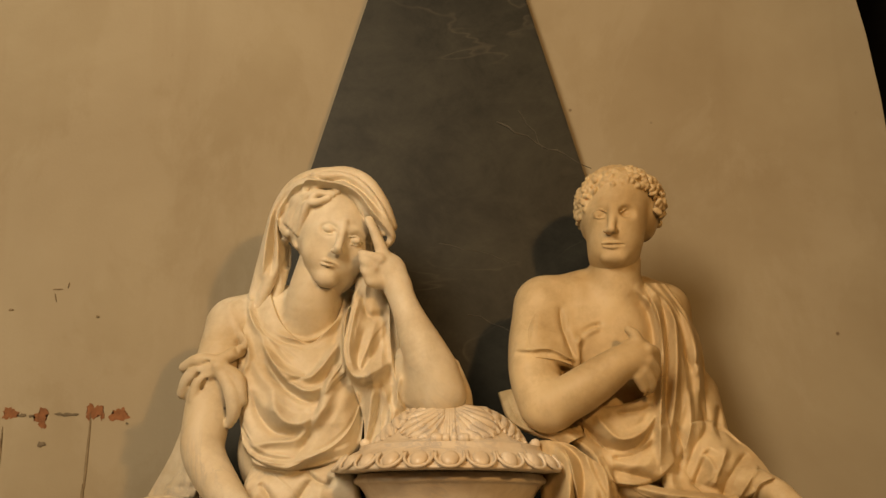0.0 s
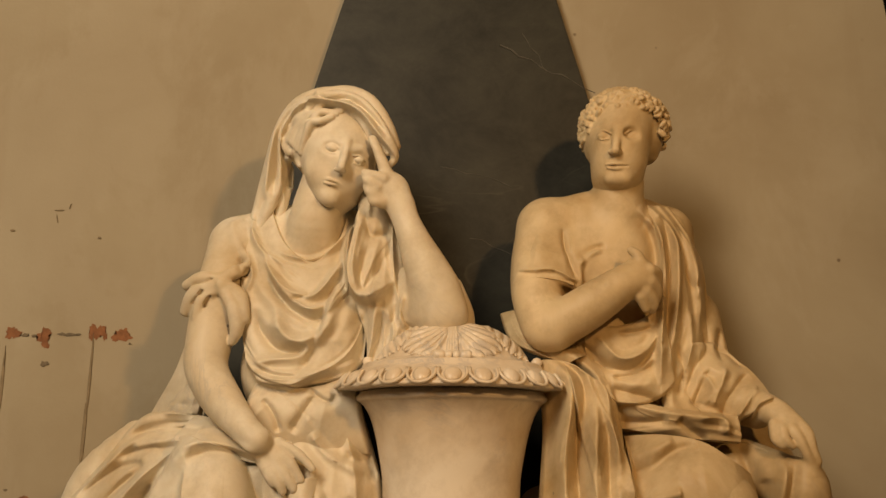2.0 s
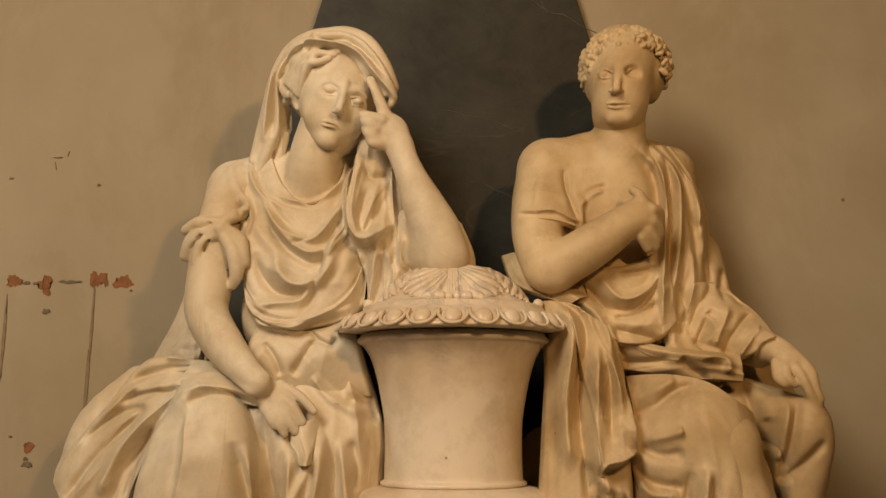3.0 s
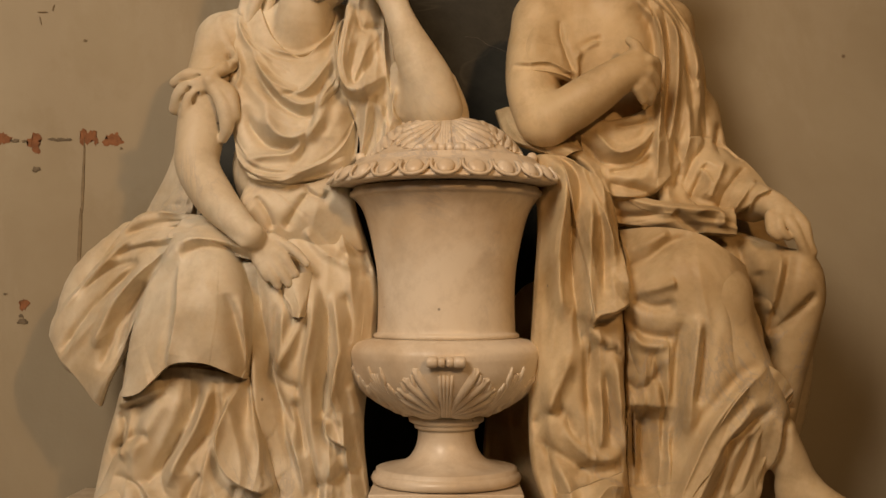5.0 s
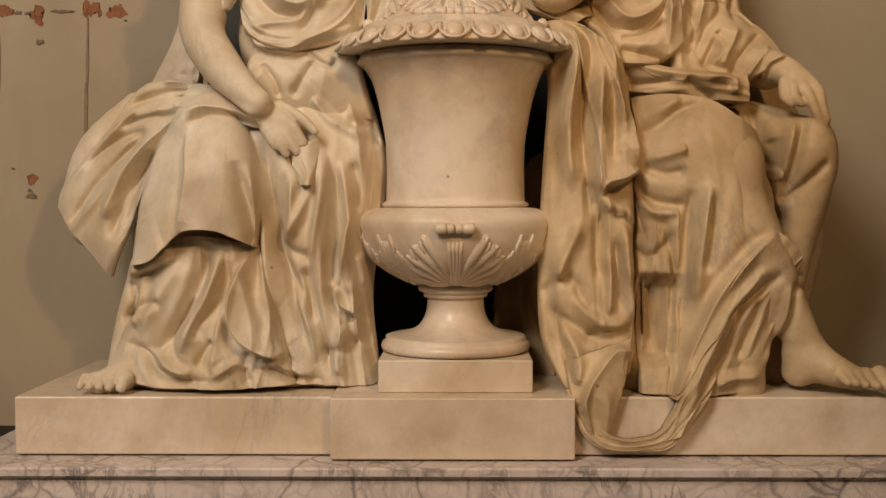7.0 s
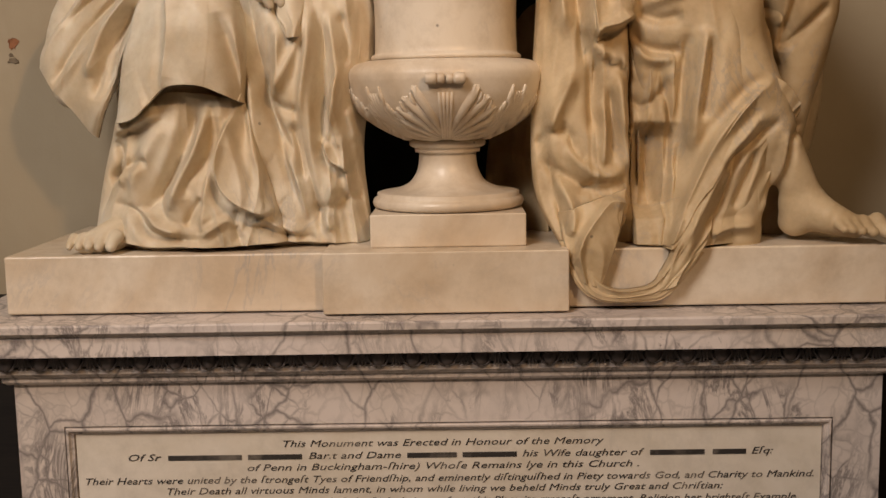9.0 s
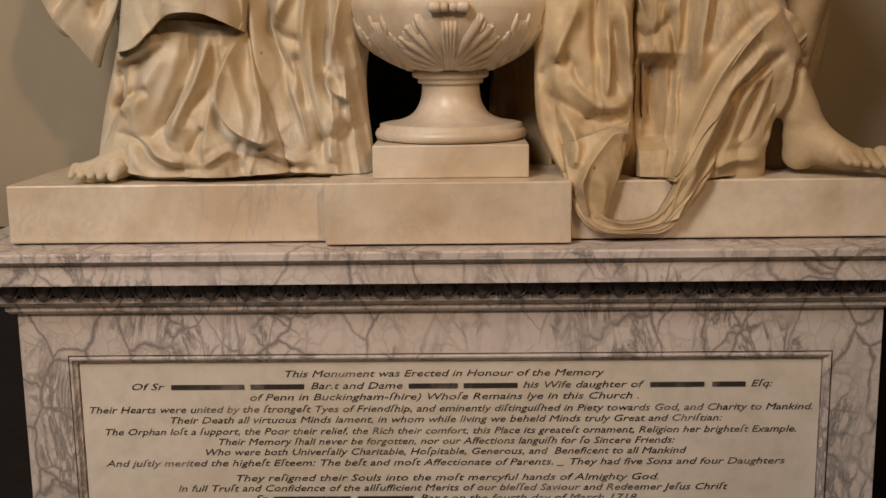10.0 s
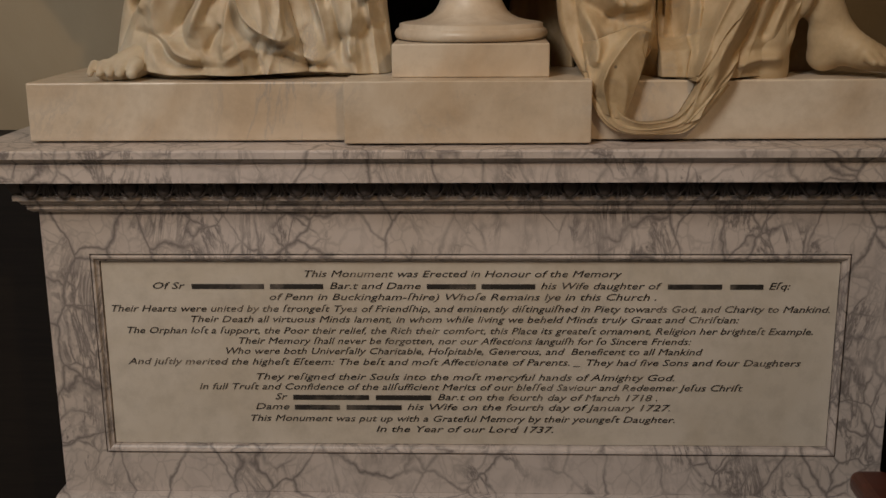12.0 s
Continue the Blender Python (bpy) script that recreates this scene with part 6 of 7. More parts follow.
    cloth.append(Sheet(4, 0.011, 20, ((0.556, 0.25, 2.079), (0.594, 0.235, 2.092), (0.658, 0.29, 2.098)), ((0.56, 0.22, 1.989), (0.619, 0.205, 2.021), (0.708, 0.26, 2.047)), ((0.594, 0.2, 1.922), (0.665, 0.185, 1.965), (0.742, 0.23, 2.001)), ((0.663, 0.19, 1.883), (0.713, 0.175, 1.915), (0.762, 0.2, 1.959))))
    cloth.append(Sheet(3, 0.006, 21, ((0.247, 0.03, 1.21), (0.279, 0, 1.123), (0.329, -0.005, 1.085), (0.421, -0.005, 1.081), (0.482, -0.004, 1.096), (0.556, 0.005, 1.184)), ((0.288, 0.01, 1.214), (0.314, -0.012, 1.146), (0.354, -0.018, 1.113), (0.406, -0.018, 1.11), (0.455, -0.015, 1.13), (0.515, 0, 1.216))))
    cloth.append(Sheet(3, 0.01, 22, ((0.249, 0.05, 1.27), (0.258, 0.015, 1.2), (0.287, -0.005, 1.13)), ((0.321, 0.03, 1.297), (0.304, -0.005, 1.216), (0.313, -0.015, 1.12)), ((0.402, 0.04, 1.321), (0.377, 0.01, 1.226), (0.335, -0.008, 1.116))))
    cloth.append(Sheet(3, 0.008, 23, ((0.509, 0.05, 1.32), (0.496, 0.01, 1.214), (0.444, -0.01, 1.107)), ((0.554, 0.03, 1.322), (0.521, -0.005, 1.216), (0.474, -0.014, 1.11)), ((0.606, 0.04, 1.333), (0.564, 0.005, 1.215), (0.512, -0.004, 1.13))))
    cloth.append(Sheet(3, 0.01, 24, ((0.265, 0.15, 2.029), (0.289, 0.08, 1.911), (0.312, 0.065, 1.784), (0.33, 0.06, 1.636)), ((0.321, 0.13, 2), (0.346, 0.08, 1.886), (0.362, 0.065, 1.784), (0.373, 0.055, 1.662)), ((0.362, 0.15, 1.967), (0.388, 0.11, 1.863), (0.407, 0.09, 1.772), (0.417, 0.08, 1.686))))
    cloth.append(Sheet(3, 0.01, 25, ((0.129, 0.36, 2.172), (0.152, 0.26, 2.09), (0.216, 0.19, 2.049), (0.279, 0.16, 2.027)), ((0.163, 0.33, 2.176), (0.187, 0.26, 2.125), (0.25, 0.2, 2.077), (0.308, 0.18, 2.043)), ((0.207, 0.34, 2.177), (0.236, 0.27, 2.119), (0.293, 0.22, 2.087), (0.337, 0.2, 2.052))))
    # the mantle goes on behind the urn
    cloth.append(Sheet(3, 0.012, 52, ((0.13, 0.46, 1.6), (0.105, 0.45, 1.38), (0.09, 0.44, 1.2)), ((0.19, 0.41, 1.72), (0.17, 0.4, 1.45), (0.15, 0.39, 1.2)), ((0.24, 0.3, 1.75), (0.24, 0.3, 1.5), (0.25, 0.28, 1.2))))
    c.floor(1.03)
    h = Clay((0.30, 0.06, 2.32), (0.62, 0.46, 2.74), 0.0022)
    h.lump(0.02, (0.435, 0.28, 2.641), (0.086, 0.11, 0.0971), (0, 0, 0))
    h.lump(0.02, (0.422, 0.245, 2.58), (0.0753, 0.09, 0.0931), (0, 0, 0))
    h.lump(0.02, (0.42, 0.245, 2.53), (0.0644, 0.078, 0.0507), (0, 0, 0))
    h.lump(0.02, (0.445, 0.3, 2.658), (0.1034, 0.095, 0.0894), (0, 0, 0))
    h.lump(0.02, (0.504, 0.3, 2.613), (0.0363, 0.07, 0.0615), (0, 0, 0))
    h.lump(0.02, (0.365, 0.29, 2.609), (0.0251, 0.07, 0.0557), (0, 0, 0))
    h.limb(0.02, (0.419, 0.3, 2.383, 0.0671), (0.423, 0.285, 2.452, 0.0611), (0.431, 0.29, 2.542, 0.0585))
    h.lump(0.02, (0.415, 0.25, 2.503), (0.059, 0.07, 0.048), (0, 0, 0))
    h.lump(0.018, (0.409, 0.192, 2.482), (0.03, 0.018, 0.0148), (0, 0, 0))
    h.hollow(0.013, (0.374, 0.166, 2.59), (0.021, 0.014, 0.0145), (0, 0, 0))
    h.hollow(0.013, (0.442, 0.163, 2.591), (0.021, 0.014, 0.0145), (0, 0, 0))
    h.lump(0.003, (0.376, 0.187, 2.59), (0.0154, 0.011, 0.01), (0, 0, 0))
    h.lump(0.003, (0.445, 0.184, 2.591), (0.0147, 0.011, 0.01), (0, 0, 0))
    h.limb(0.003, (0.359, 0.197, 2.597, 0.0016), (0.375, 0.179, 2.602, 0.0021), (0.393, 0.168, 2.59, 0.0016))
    h.limb(0.003, (0.424, 0.167, 2.59, 0.0016), (0.444, 0.175, 2.603, 0.0021), (0.465, 0.191, 2.598, 0.0016))
    h.limb(0.003, (0.361, 0.190, 2.586, 0.0013), (0.374, 0.174, 2.577, 0.0014), (0.39, 0.167, 2.579, 0.0012))
    h.limb(0.003, (0.427, 0.166, 2.581, 0.0013), (0.443, 0.170, 2.578, 0.0014), (0.461, 0.186, 2.587, 0.0012))
    h.limb(0.01, (0.354, 0.224, 2.612, 0.005), (0.376, 0.192, 2.618, 0.006), (0.397, 0.176, 2.617, 0.005))
    h.limb(0.01, (0.42, 0.175, 2.617, 0.005), (0.447, 0.182, 2.62, 0.006), (0.474, 0.202, 2.611, 0.005))
    h.limb(0.012, (0.407, 0.169, 2.603, 0.0075), (0.402, 0.155, 2.57, 0.0085), (0.398, 0.147, 2.543, 0.0102))
    h.lump(0.004, (0.398, 0.158, 2.542), (0.0185, 0.012, 0.0079), (0, 0, 0))
    h.limb(0.004, (0.379, 0.181, 2.516, 0.0020), (0.393, 0.169, 2.515, 0.0031), (0.402, 0.168, 2.514, 0.0027), (0.412, 0.167, 2.515, 0.0031), (0.428, 0.175, 2.514, 0.0020))
    h.limb(0.004, (0.383, 0.181, 2.508, 0.0023), (0.402, 0.171, 2.503, 0.0037), (0.424, 0.176, 2.507, 0.0023))
    h.groove(0.0025, (0.377, 0.18, 2.513, 0.0015), (0.402, 0.165, 2.508, 0.002), (0.431, 0.173, 2.511, 0.0015))
    h.lump(0.006, (0.351, 0.28, 2.576), (0.0069, 0.016, 0.0194), (0, 0, 0))
    h.lump(0.006, (0.517, 0.285, 2.579), (0.0083, 0.018, 0.0222), (0, 0, 0))
    # short curls all over the scalp, clear of the face
    rnd = random.Random(7)
    for n in range(900):
        a, b = rnd.uniform(0, 2 * math.pi), rnd.uniform(-0.5, 1.0)
        d = Vector((math.cos(a) * math.sqrt(max(0, 1 - b * b)), math.sin(a) * math.sqrt(max(0, 1 - b * b)), b))
        if d.y < 0.02 and d.z < 0.30 - 0.2 * abs(d.x) and abs(d.x) < 0.82 + 0.1 * d.y:
            continue
        if d.y < 0.0 and d.z < -0.35:
            continue
        p = Vector((0.443, 0.29, 2.639)) + Vector((d.x * 0.104, d.y * 0.112, d.z * 0.094)) * rnd.uniform(0.97, 1.05)
        s = Vector((rnd.uniform(-1, 1), rnd.uniform(-1, 1), rnd.uniform(-1, 1))).cross(d).normalized() * 0.008
        q = d.cross(s)
        h.limb(0.002, (*(p - s), 0.005), (*(p + q * 0.9 + d * 0.007), 0.0062), (*(p + s), 0.0045))
    # folds of his tunic and mantle
    k.hem(0.006, 0.012, (0.161, 0.209, 2.257), (0.196, 0.177, 2.251), (0.249, 0.174, 2.251), (0.290, 0.181, 2.231), (0.309, 0.189, 2.230))
    k.valley(0.009, 0.006, (0.278, 0.234, 2.368), (0.281, 0.207, 2.313), (0.299, 0.194, 2.254), (0.307, 0.189, 2.230))
    k.ridge(0.006, 0.006, (0.313, 0.198, 2.266), (0.336, 0.212, 2.297), (0.371, 0.215, 2.312))
    k.valley(0.006, 0.005, (0.322, 0.208, 2.282), (0.343, 0.214, 2.307), (0.379, 0.217, 2.322))
    k.hem(0.016, 0.026, (0.460, 0.232, 2.418), (0.507, 0.269, 2.369), (0.518, 0.236, 2.276), (0.507, 0.197, 2.159), (0.497, 0.180, 2.075), (0.497, 0.175, 1.981))
    k.ridge(0.013, 0.011, (0.496, 0.280, 2.429), (0.549, 0.271, 2.369), (0.556, 0.240, 2.249), (0.542, 0.225, 2.135), (0.522, 0.195, 2.023))
    k.valley(0.014, 0.009, (0.524, 0.282, 2.408), (0.540, 0.251, 2.350), (0.536, 0.229, 2.233), (0.516, 0.193, 2.077))
    k.ridge(0.010, 0.009, (0.590, 0.297, 2.375), (0.609, 0.271, 2.283), (0.609, 0.254, 2.195))
    k.valley(0.010, 0.006, (0.577, 0.249, 2.279), (0.592, 0.262, 2.242), (0.606, 0.258, 2.224), (0.630, 0.297, 2.259))
    k.valley(0.018, 0.009, (0.614, 0.249, 2.166), (0.629, 0.242, 2.082), (0.592, 0.205, 2.024), (0.564, 0.212, 1.957))
    k.ridge(0.012, 0.010, (0.584, 0.241, 2.165), (0.580, 0.236, 2.082), (0.553, 0.217, 1.998))
    k.valley(0.016, 0.008, (0.648, 0.264, 2.085), (0.682, 0.266, 2.065), (0.717, 0.247, 2.028))
    k.valley(0.014, 0.008, (0.625, 0.205, 2.024), (0.598, 0.204, 1.970), (0.583, 0.209, 1.931))
    k.ridge(0.012, 0.009, (0.661, 0.214, 2.025), (0.633, 0.191, 1.969), (0.619, 0.196, 1.930))
    k.valley(0.016, 0.008, (0.719, 0.233, 2.013), (0.663, 0.180, 1.955), (0.644, 0.166, 1.902))
    k.valley(0.014, 0.008, (0.678, 0.320, 2.134), (0.659, 0.233, 2.040))
    k.hem(0.008, 0.012, (0.709, 0.213, 1.898), (0.719, 0.171, 1.935), (0.760, 0.173, 1.955))
    k.ridge(0.010, 0.008, (0.731, 0.208, 1.984), (0.696, 0.181, 1.942), (0.671, 0.169, 1.902))
    k.valley(0.013, 0.008, (0.323, 0.200, 2.064), (0.373, 0.178, 2.021), (0.436, 0.163, 2.020), (0.487, 0.175, 2.074))
    k.ridge(0.012, 0.009, (0.349, 0.187, 2.096), (0.398, 0.165, 2.040), (0.464, 0.164, 2.060), (0.496, 0.180, 2.116))
    k.valley(0.010, 0.006, (0.311, 0.210, 2.081), (0.347, 0.180, 2.052), (0.385, 0.174, 2.011))
    k.valley(0.012, 0.007, (0.385, 0.175, 1.997), (0.437, 0.168, 2.004), (0.491, 0.170, 2.034))
    k.valley(0.009, 0.006, (0.400, 0.171, 2.101), (0.453, 0.169, 2.107), (0.488, 0.174, 2.121))
    k.ridge(0.016, 0.012, (0.384, 0.180, 1.946), (0.464, 0.185, 1.924), (0.539, 0.167, 1.912), (0.624, 0.167, 1.906))
    k.valley(0.016, 0.008, (0.384, 0.173, 1.972), (0.462, 0.171, 1.952), (0.518, 0.191, 1.933))
    k.valley(0.016, 0.008, (0.400, 0.203, 1.898), (0.460, 0.171, 1.893), (0.509, 0.152, 1.898))
    k.valley(0.014, 0.008, (0.529, 0.152, 1.901), (0.562, 0.156, 1.875), (0.601, 0.191, 1.850))
    k.ridge(0.012, 0.009, (0.575, 0.154, 1.901), (0.637, 0.165, 1.902), (0.642, 0.165, 1.863))
    k.ridge(0.022, 0.013, (0.244, 0.161, 2.019), (0.279, 0.118, 1.976), (0.262, 0.107, 1.860), (0.243, 0.128, 1.759))
    k.valley(0.024, 0.009, (0.214, 0.183, 2.059), (0.288, 0.140, 2.015), (0.312, 0.108, 1.963), (0.307, 0.073, 1.884), (0.302, 0.078, 1.772))
    k.ridge(0.020, 0.013, (0.264, 0.153, 2.062), (0.347, 0.189, 1.995), (0.366, 0.085, 1.885), (0.382, 0.069, 1.772))
    k.ridge(0.022, 0.014, (0.276, 0.113, 1.946), (0.254, 0.124, 1.844), (0.257, 0.087, 1.740), (0.270, 0.090, 1.652))
    k.valley(0.026, 0.010, (0.298, 0.086, 1.917), (0.291, 0.093, 1.817), (0.298, 0.077, 1.690), (0.307, 0.085, 1.589))
    k.ridge(0.020, 0.013, (0.335, 0.101, 1.944), (0.324, 0.059, 1.814), (0.322, 0.071, 1.715), (0.326, 0.075, 1.652))
    k.hem(0.022, 0.024, (0.325, 0.075, 1.643), (0.342, 0.061, 1.664), (0.379, 0.057, 1.674), (0.416, 0.094, 1.696))
    k.hem(0.022, 0.028, (0.410, 0.077, 1.696), (0.412, 0.145, 1.781), (0.400, 0.199, 1.876), (0.371, 0.178, 1.979))
    k.valley(0.016, 0.008, (0.357, 0.079, 1.891), (0.362, 0.071, 1.802), (0.355, 0.062, 1.714))
    k.hem(0.012, 0.018, (0.322, 0.080, 1.637), (0.343, 0.070, 1.612), (0.376, 0.080, 1.599), (0.396, 0.087, 1.586), (0.412, 0.123, 1.549))
    k.ridge(0.020, 0.015, (0.380, 0.080, 1.583), (0.388, 0.075, 1.488), (0.399, 0.067, 1.414), (0.401, 0.055, 1.353))
    k.valley(0.022, 0.011, (0.332, 0.078, 1.602), (0.326, 0.080, 1.513), (0.333, 0.072, 1.438))
    k.ridge(0.018, 0.014, (0.282, 0.079, 1.576), (0.251, 0.087, 1.500), (0.230, 0.090, 1.449))
    k.valley(0.018, 0.008, (0.198, 0.138, 1.411), (0.237, 0.078, 1.442), (0.275, 0.077, 1.454))
    k.valley(0.014, 0.008, (0.275, 0.077, 1.451), (0.287, 0.074, 1.401), (0.311, 0.066, 1.380))
    k.valley(0.016, 0.008, (0.209, 0.122, 1.383), (0.268, 0.073, 1.348), (0.329, 0.054, 1.315), (0.378, 0.049, 1.326))
    k.ridge(0.014, 0.012, (0.269, 0.076, 1.413), (0.329, 0.058, 1.352), (0.391, 0.054, 1.353))
    k.valley(0.014, 0.008, (0.293, 0.067, 1.311), (0.341, 0.053, 1.338), (0.397, 0.053, 1.338))
    k.ridge(0.014, 0.012, (0.250, 0.074, 1.338), (0.277, 0.041, 1.274), (0.269, 0.020, 1.222))
    k.hem(0.014, 0.024, (0.407, 0.079, 1.287), (0.363, 0.032, 1.300), (0.330, 0.018, 1.271), (0.297, -0.002, 1.226), (0.274, 0.010, 1.163))
    k.valley(0.040, 0.034, (0.454, 0.060, 1.465), (0.451, 0.058, 1.352), (0.457, 0.040, 1.256))
    k.valley(0.022, 0.010, (0.413, 0.098, 1.665), (0.434, 0.075, 1.630), (0.479, 0.056, 1.612), (0.512, 0.039, 1.618))
    k.ridge(0.012, 0.010, (0.413, 0.116, 1.626), (0.444, 0.072, 1.599), (0.501, 0.045, 1.602))
    k.valley(0.014, 0.008, (0.411, 0.140, 1.523), (0.432, 0.077, 1.498), (0.466, 0.054, 1.519), (0.491, 0.045, 1.553))
    k.valley(0.016, 0.010, (0.402, 0.083, 1.763), (0.459, 0.087, 1.788), (0.508, 0.076, 1.825), (0.558, 0.077, 1.838))
    k.ridge(0.010, 0.014, (0.418, 0.147, 1.807), (0.464, 0.112, 1.830), (0.507, 0.105, 1.855))
    k.ridge(0.016, 0.014, (0.558, 0.021, 1.664), (0.544, 0.032, 1.566), (0.532, 0.033, 1.467), (0.526, 0.028, 1.405))
    k.valley(0.020, 0.013, (0.525, 0.030, 1.652), (0.517, 0.042, 1.540), (0.516, 0.038, 1.417), (0.507, 0.028, 1.344))
    k.hem(0.016, 0.022, (0.702, 0.031, 1.552), (0.644, 0.022, 1.509), (0.580, 0.013, 1.432), (0.538, 0.017, 1.345), (0.500, 0.011, 1.248), (0.464, 0.014, 1.144))
    k.ridge(0.012, 0.012, (0.680, 0.018, 1.478), (0.620, 0.025, 1.412), (0.585, 0.021, 1.357), (0.544, 0.014, 1.278), (0.498, 0.000, 1.189))
    k.valley(0.018, 0.008, (0.718, 0.023, 1.465), (0.669, 0.023, 1.428), (0.617, 0.014, 1.380), (0.601, 0.012, 1.356))
    k.valley(0.016, 0.008, (0.817, 0.193, 1.450), (0.751, 0.040, 1.429), (0.736, 0.052, 1.353), (0.697, 0.082, 1.224))
    k.ridge(0.012, 0.009, (0.739, 0.033, 1.442), (0.725, 0.068, 1.339), (0.695, 0.075, 1.256))
    k.valley(0.016, 0.008, (0.631, 0.022, 1.412), (0.613, 0.011, 1.346), (0.591, 0.021, 1.283), (0.555, 0.008, 1.237))
    k.valley(0.010, 0.007, (0.669, 0.024, 1.406), (0.653, 0.033, 1.343), (0.623, 0.038, 1.275))
    k.ridge(0.010, 0.010, (0.571, 0.025, 1.221), (0.610, 0.035, 1.236), (0.677, 0.056, 1.238))
    k.valley(0.016, 0.010, (0.732, 0.150, 1.768), (0.733, 0.178, 1.691))
    k.valley(0.016, 0.008, (0.788, 0.124, 1.799), (0.771, 0.110, 1.715), (0.759, 0.155, 1.652), (0.755, 0.167, 1.613))
    k.ridge(0.010, 0.010, (0.768, 0.163, 1.814), (0.747, 0.136, 1.716), (0.748, 0.161, 1.665))
    k.valley(0.012, 0.007, (0.841, 0.107, 1.713), (0.798, 0.122, 1.665), (0.760, 0.159, 1.623))
    k.valley(0.030, 0.012, (0.688, 0.241, 1.846), (0.712, 0.174, 1.743), (0.709, 0.078, 1.639), (0.763, 0.169, 1.560))
    k.valley(0.014, 0.009, (0.467, 0.064, 1.589), (0.483, 0.047, 1.515), (0.494, 0.039, 1.441), (0.487, 0.035, 1.343))
    k.valley(0.012, 0.008, (0.569, 0.018, 1.640), (0.564, 0.022, 1.541), (0.552, 0.023, 1.467))
    k.ridge(0.010, 0.010, (0.433, 0.079, 1.715), (0.477, 0.048, 1.727), (0.509, 0.025, 1.738))
    k.valley(0.014, 0.009, (0.421, 0.087, 1.702), (0.466, 0.058, 1.683), (0.510, 0.028, 1.689))
    k.valley(0.012, 0.007, (0.232, 0.088, 1.399), (0.238, 0.082, 1.337), (0.253, 0.049, 1.266), (0.263, 0.024, 1.221))
    k.ridge(0.012, 0.010, (0.344, 0.076, 1.514), (0.349, 0.069, 1.439), (0.342, 0.059, 1.365))
    k.valley(0.012, 0.008, (0.363, 0.080, 1.539), (0.369, 0.075, 1.463), (0.369, 0.060, 1.390))
    k.valley(0.010, 0.007, (0.543, 0.222, 2.080), (0.562, 0.224, 2.026), (0.543, 0.210, 1.957))
    k.ridge(0.010, 0.008, (0.610, 0.199, 2.010), (0.621, 0.195, 1.970), (0.600, 0.201, 1.937))
    return statue("statue", [c, h, *cloth], "curly-haired seated man in honey-stained marble, arm across his breast", AGED, k)


veiled_woman()
draped_man()


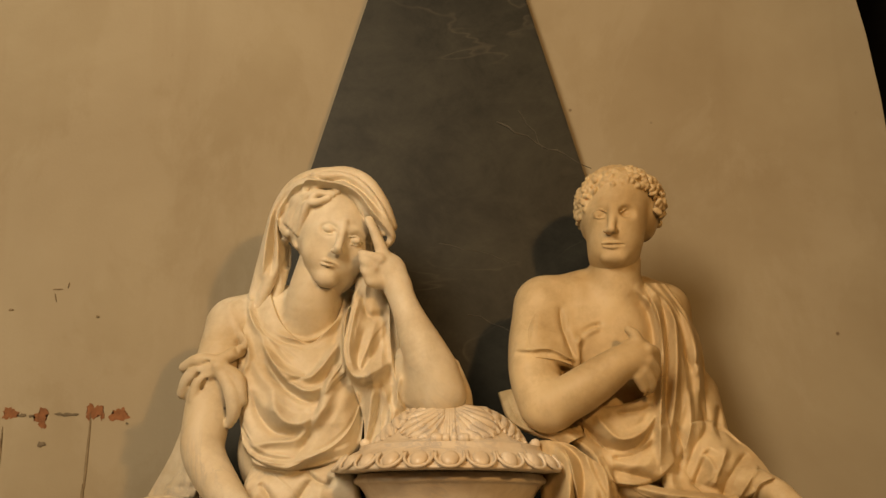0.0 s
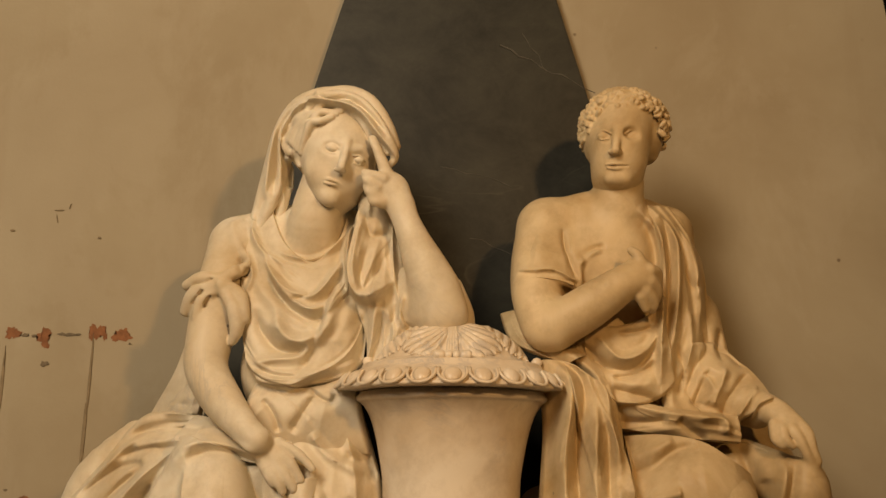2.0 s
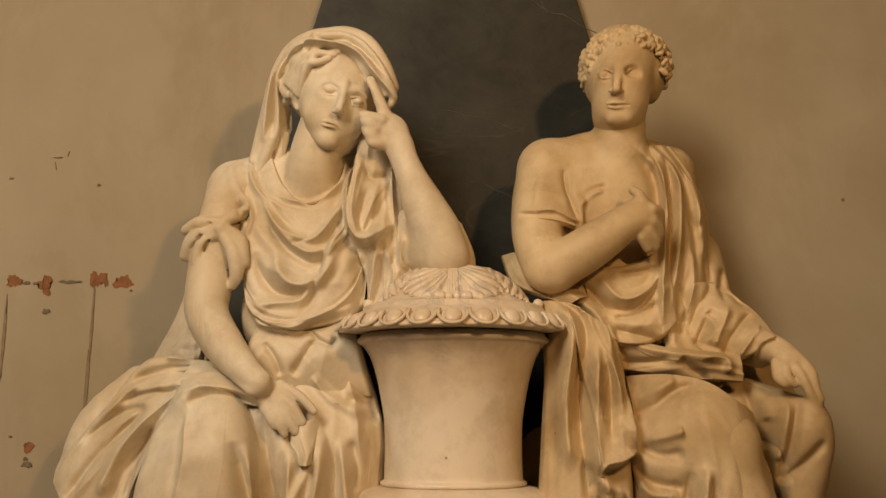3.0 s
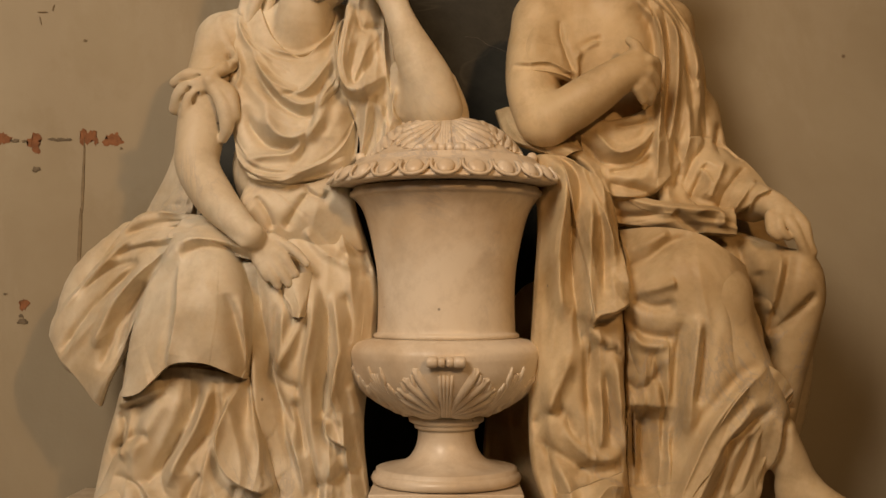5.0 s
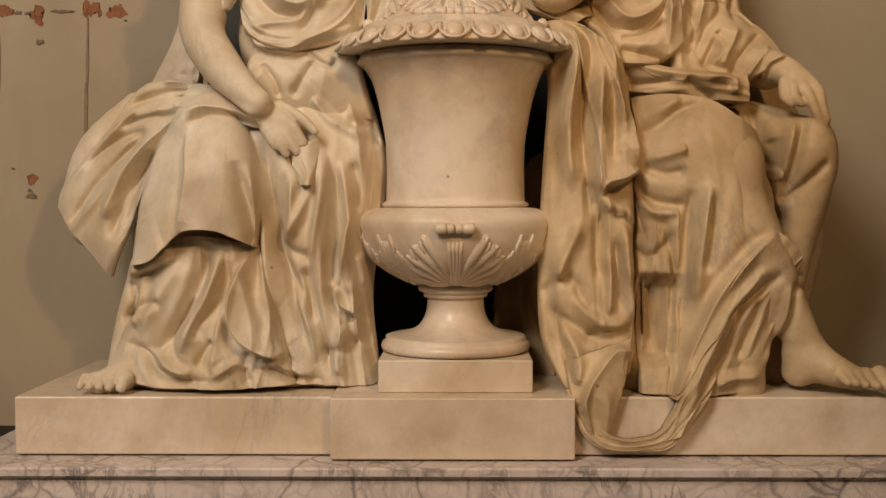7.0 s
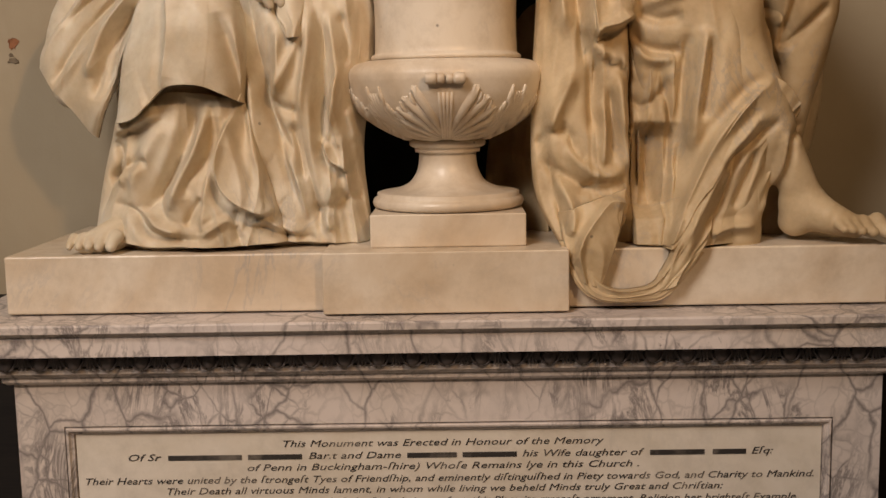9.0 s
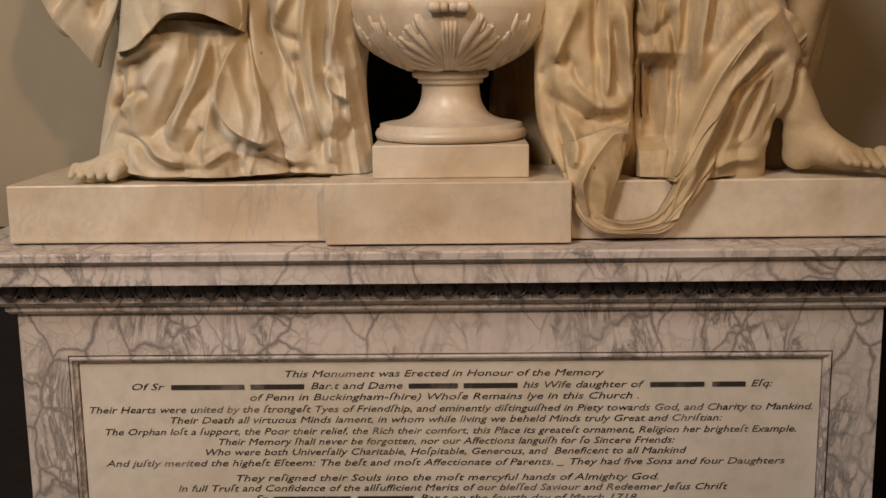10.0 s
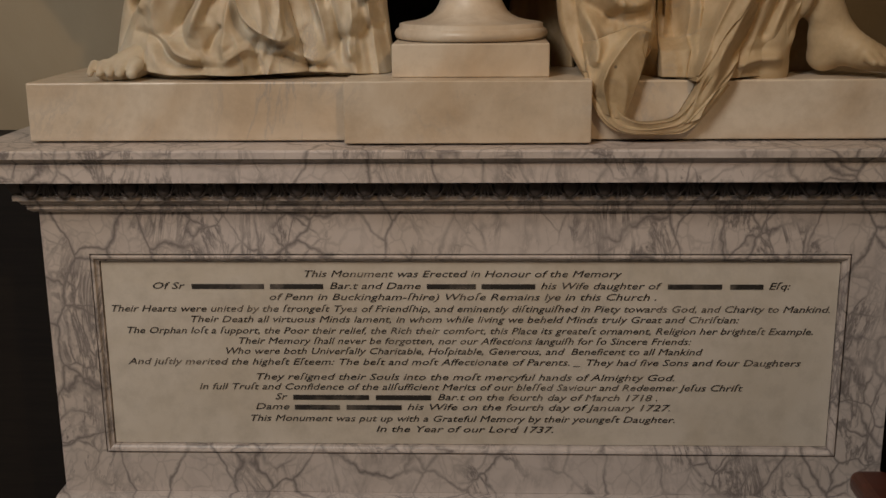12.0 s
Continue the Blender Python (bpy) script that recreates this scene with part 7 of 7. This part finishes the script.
# ---- small things ----
def wall_marks():
    """Patches of red brick dust, mortar smears, drips and bared plaster on the plaster."""
    rnd = random.Random(3)
    layer = [0]

    def patch(name, x, z, w, h, mat, label, proud=0.0016, rough=0.5, n=44, lean=0.0):
        layer[0] += 1
        proud = 0.0006 + 0.00012 * layer[0]
        bm = bmesh.new()
        ph = [rnd.uniform(0, 6.3) for _ in range(5)]
        ring = []
        for a in np.linspace(0, 2 * math.pi, n, endpoint=False):
            r = 1 + rough * (0.35 * math.sin(2 * a + ph[0]) + 0.3 * math.sin(3 * a + ph[1]) + 0.25 * math.sin(5 * a + ph[2]) + 0.22 * math.sin(9 * a + ph[3]) + 0.3 * rnd.uniform(-1, 1))
            ring.append(bm.verts.new((x + w * r * math.cos(a) + lean * h * r * math.sin(a), 0.655 - proud, z + h * r * math.sin(a))))
        back = [bm.verts.new((v.co.x, 0.6555, v.co.z)) for v in ring]
        bm.faces.new(ring)
        for k in range(n):
            bm.faces.new((ring[k - 1], ring[k], back[k], back[k - 1]))
        bmesh.ops.triangulate(bm, faces=[f for f in bm.faces if len(f.verts) > 4])
        bmesh.ops.recalc_face_normals(bm, faces=bm.faces[:])
        tagged(part(name, bm, mat), label, "wall stain", "stains on the plaster wall")

    for x, z, w, h in ((-0.918, 2.141, 0.022, 0.02), (-1.137, 2.139, 0.019, 0.018), (-1.132, 2.116, 0.010, 0.014), (-0.99, 2.15, 0.02, 0.02), (-1.225, 2.145, 0.018, 0.018), (-1.158, 1.686, 0.012, 0.016)):
        patch("brick_stain", x, z, w, h, RUST, "reddish brick-coloured patch where plaster is lost")
    for x, z, w, h in ((-0.97, 2.163, 0.008, 0.004), (-1.005, 2.135, 0.005, 0.008), (-0.965, 2.138, 0.006, 0.009), (-1.0, 2.168, 0.007, 0.004)):
        patch("brick_fleck", x, z, w, h, RUST, "small flake of brick red on the plaster")
    for x, w in ((-1.062, 0.018), (-1.085, 0.012), (-1.04, 0.006), (-1.165, 0.006), (-1.19, 0.012)):
        patch("mortar_mark", x, 2.142 + rnd.uniform(-0.004, 0.004), w, 0.004, GREYED, "short grey mortar smear on the plaster wall")
    for x, z, w, h in ((-1.16, 1.64, 0.012, 0.008), (-1.165, 1.655, 0.005, 0.005), (-1.21, 1.715, 0.004, 0.003), (-0.895, 2.118, 0.003, 0.003), (-1.13, 2.06, 0.010, 0.007)):
        patch("dark_fleck", x, z, w, h, GREYED, "small dark chip in the plaster")
    # drips that ran down from the band
    for x, z, h, w in ((-1.0, 2.03, 0.1, 0.0035), (-1.007, 1.86, 0.1, 0.0045), (-1.245, 1.98, 0.12, 0.004)):
        patch("drip_mark", x, z, w, h, DRIP, "thin brown drip line on the plaster wall", 0.0008, 0.25, 40, 0.03)
    # hair cracks
    for x, z, w, h, l in ((-1.12, 2.50, 0.013, 0.0014, 0), (-1.09, 2.512, 0.0012, 0.008, 0.3), (-1.125, 2.475, 0.0012, 0.012, -0.2), (-1.25, 2.44, 0.006, 0.0025, 0), (-1.0, 2.42, 0.005, 0.003, 0)):
        patch("crack_mark", x, z, w, h, DRIP, "hair crack in the old plaster", 0.0006, 0.4, 24, l)


wall_marks()


def pew():
    p = empty("pew_end", Matrix.Translation((0.735, -0.40, 0)))
    tagged(p, "dark red polished wooden pew end beside the pedestal", "pew")
    part("panel", box(bmesh.new(), (0.012, -0.6, 0.0), (0.05, -0.02, 0.46), 0.004), PEW, p)
    part("cap_rail", box(bmesh.new(), (-0.005, -0.62, 0.455), (0.07, 0.0, 0.50), 0.018, 4), PEW, p, "rounded wooden cap rail")


pew()
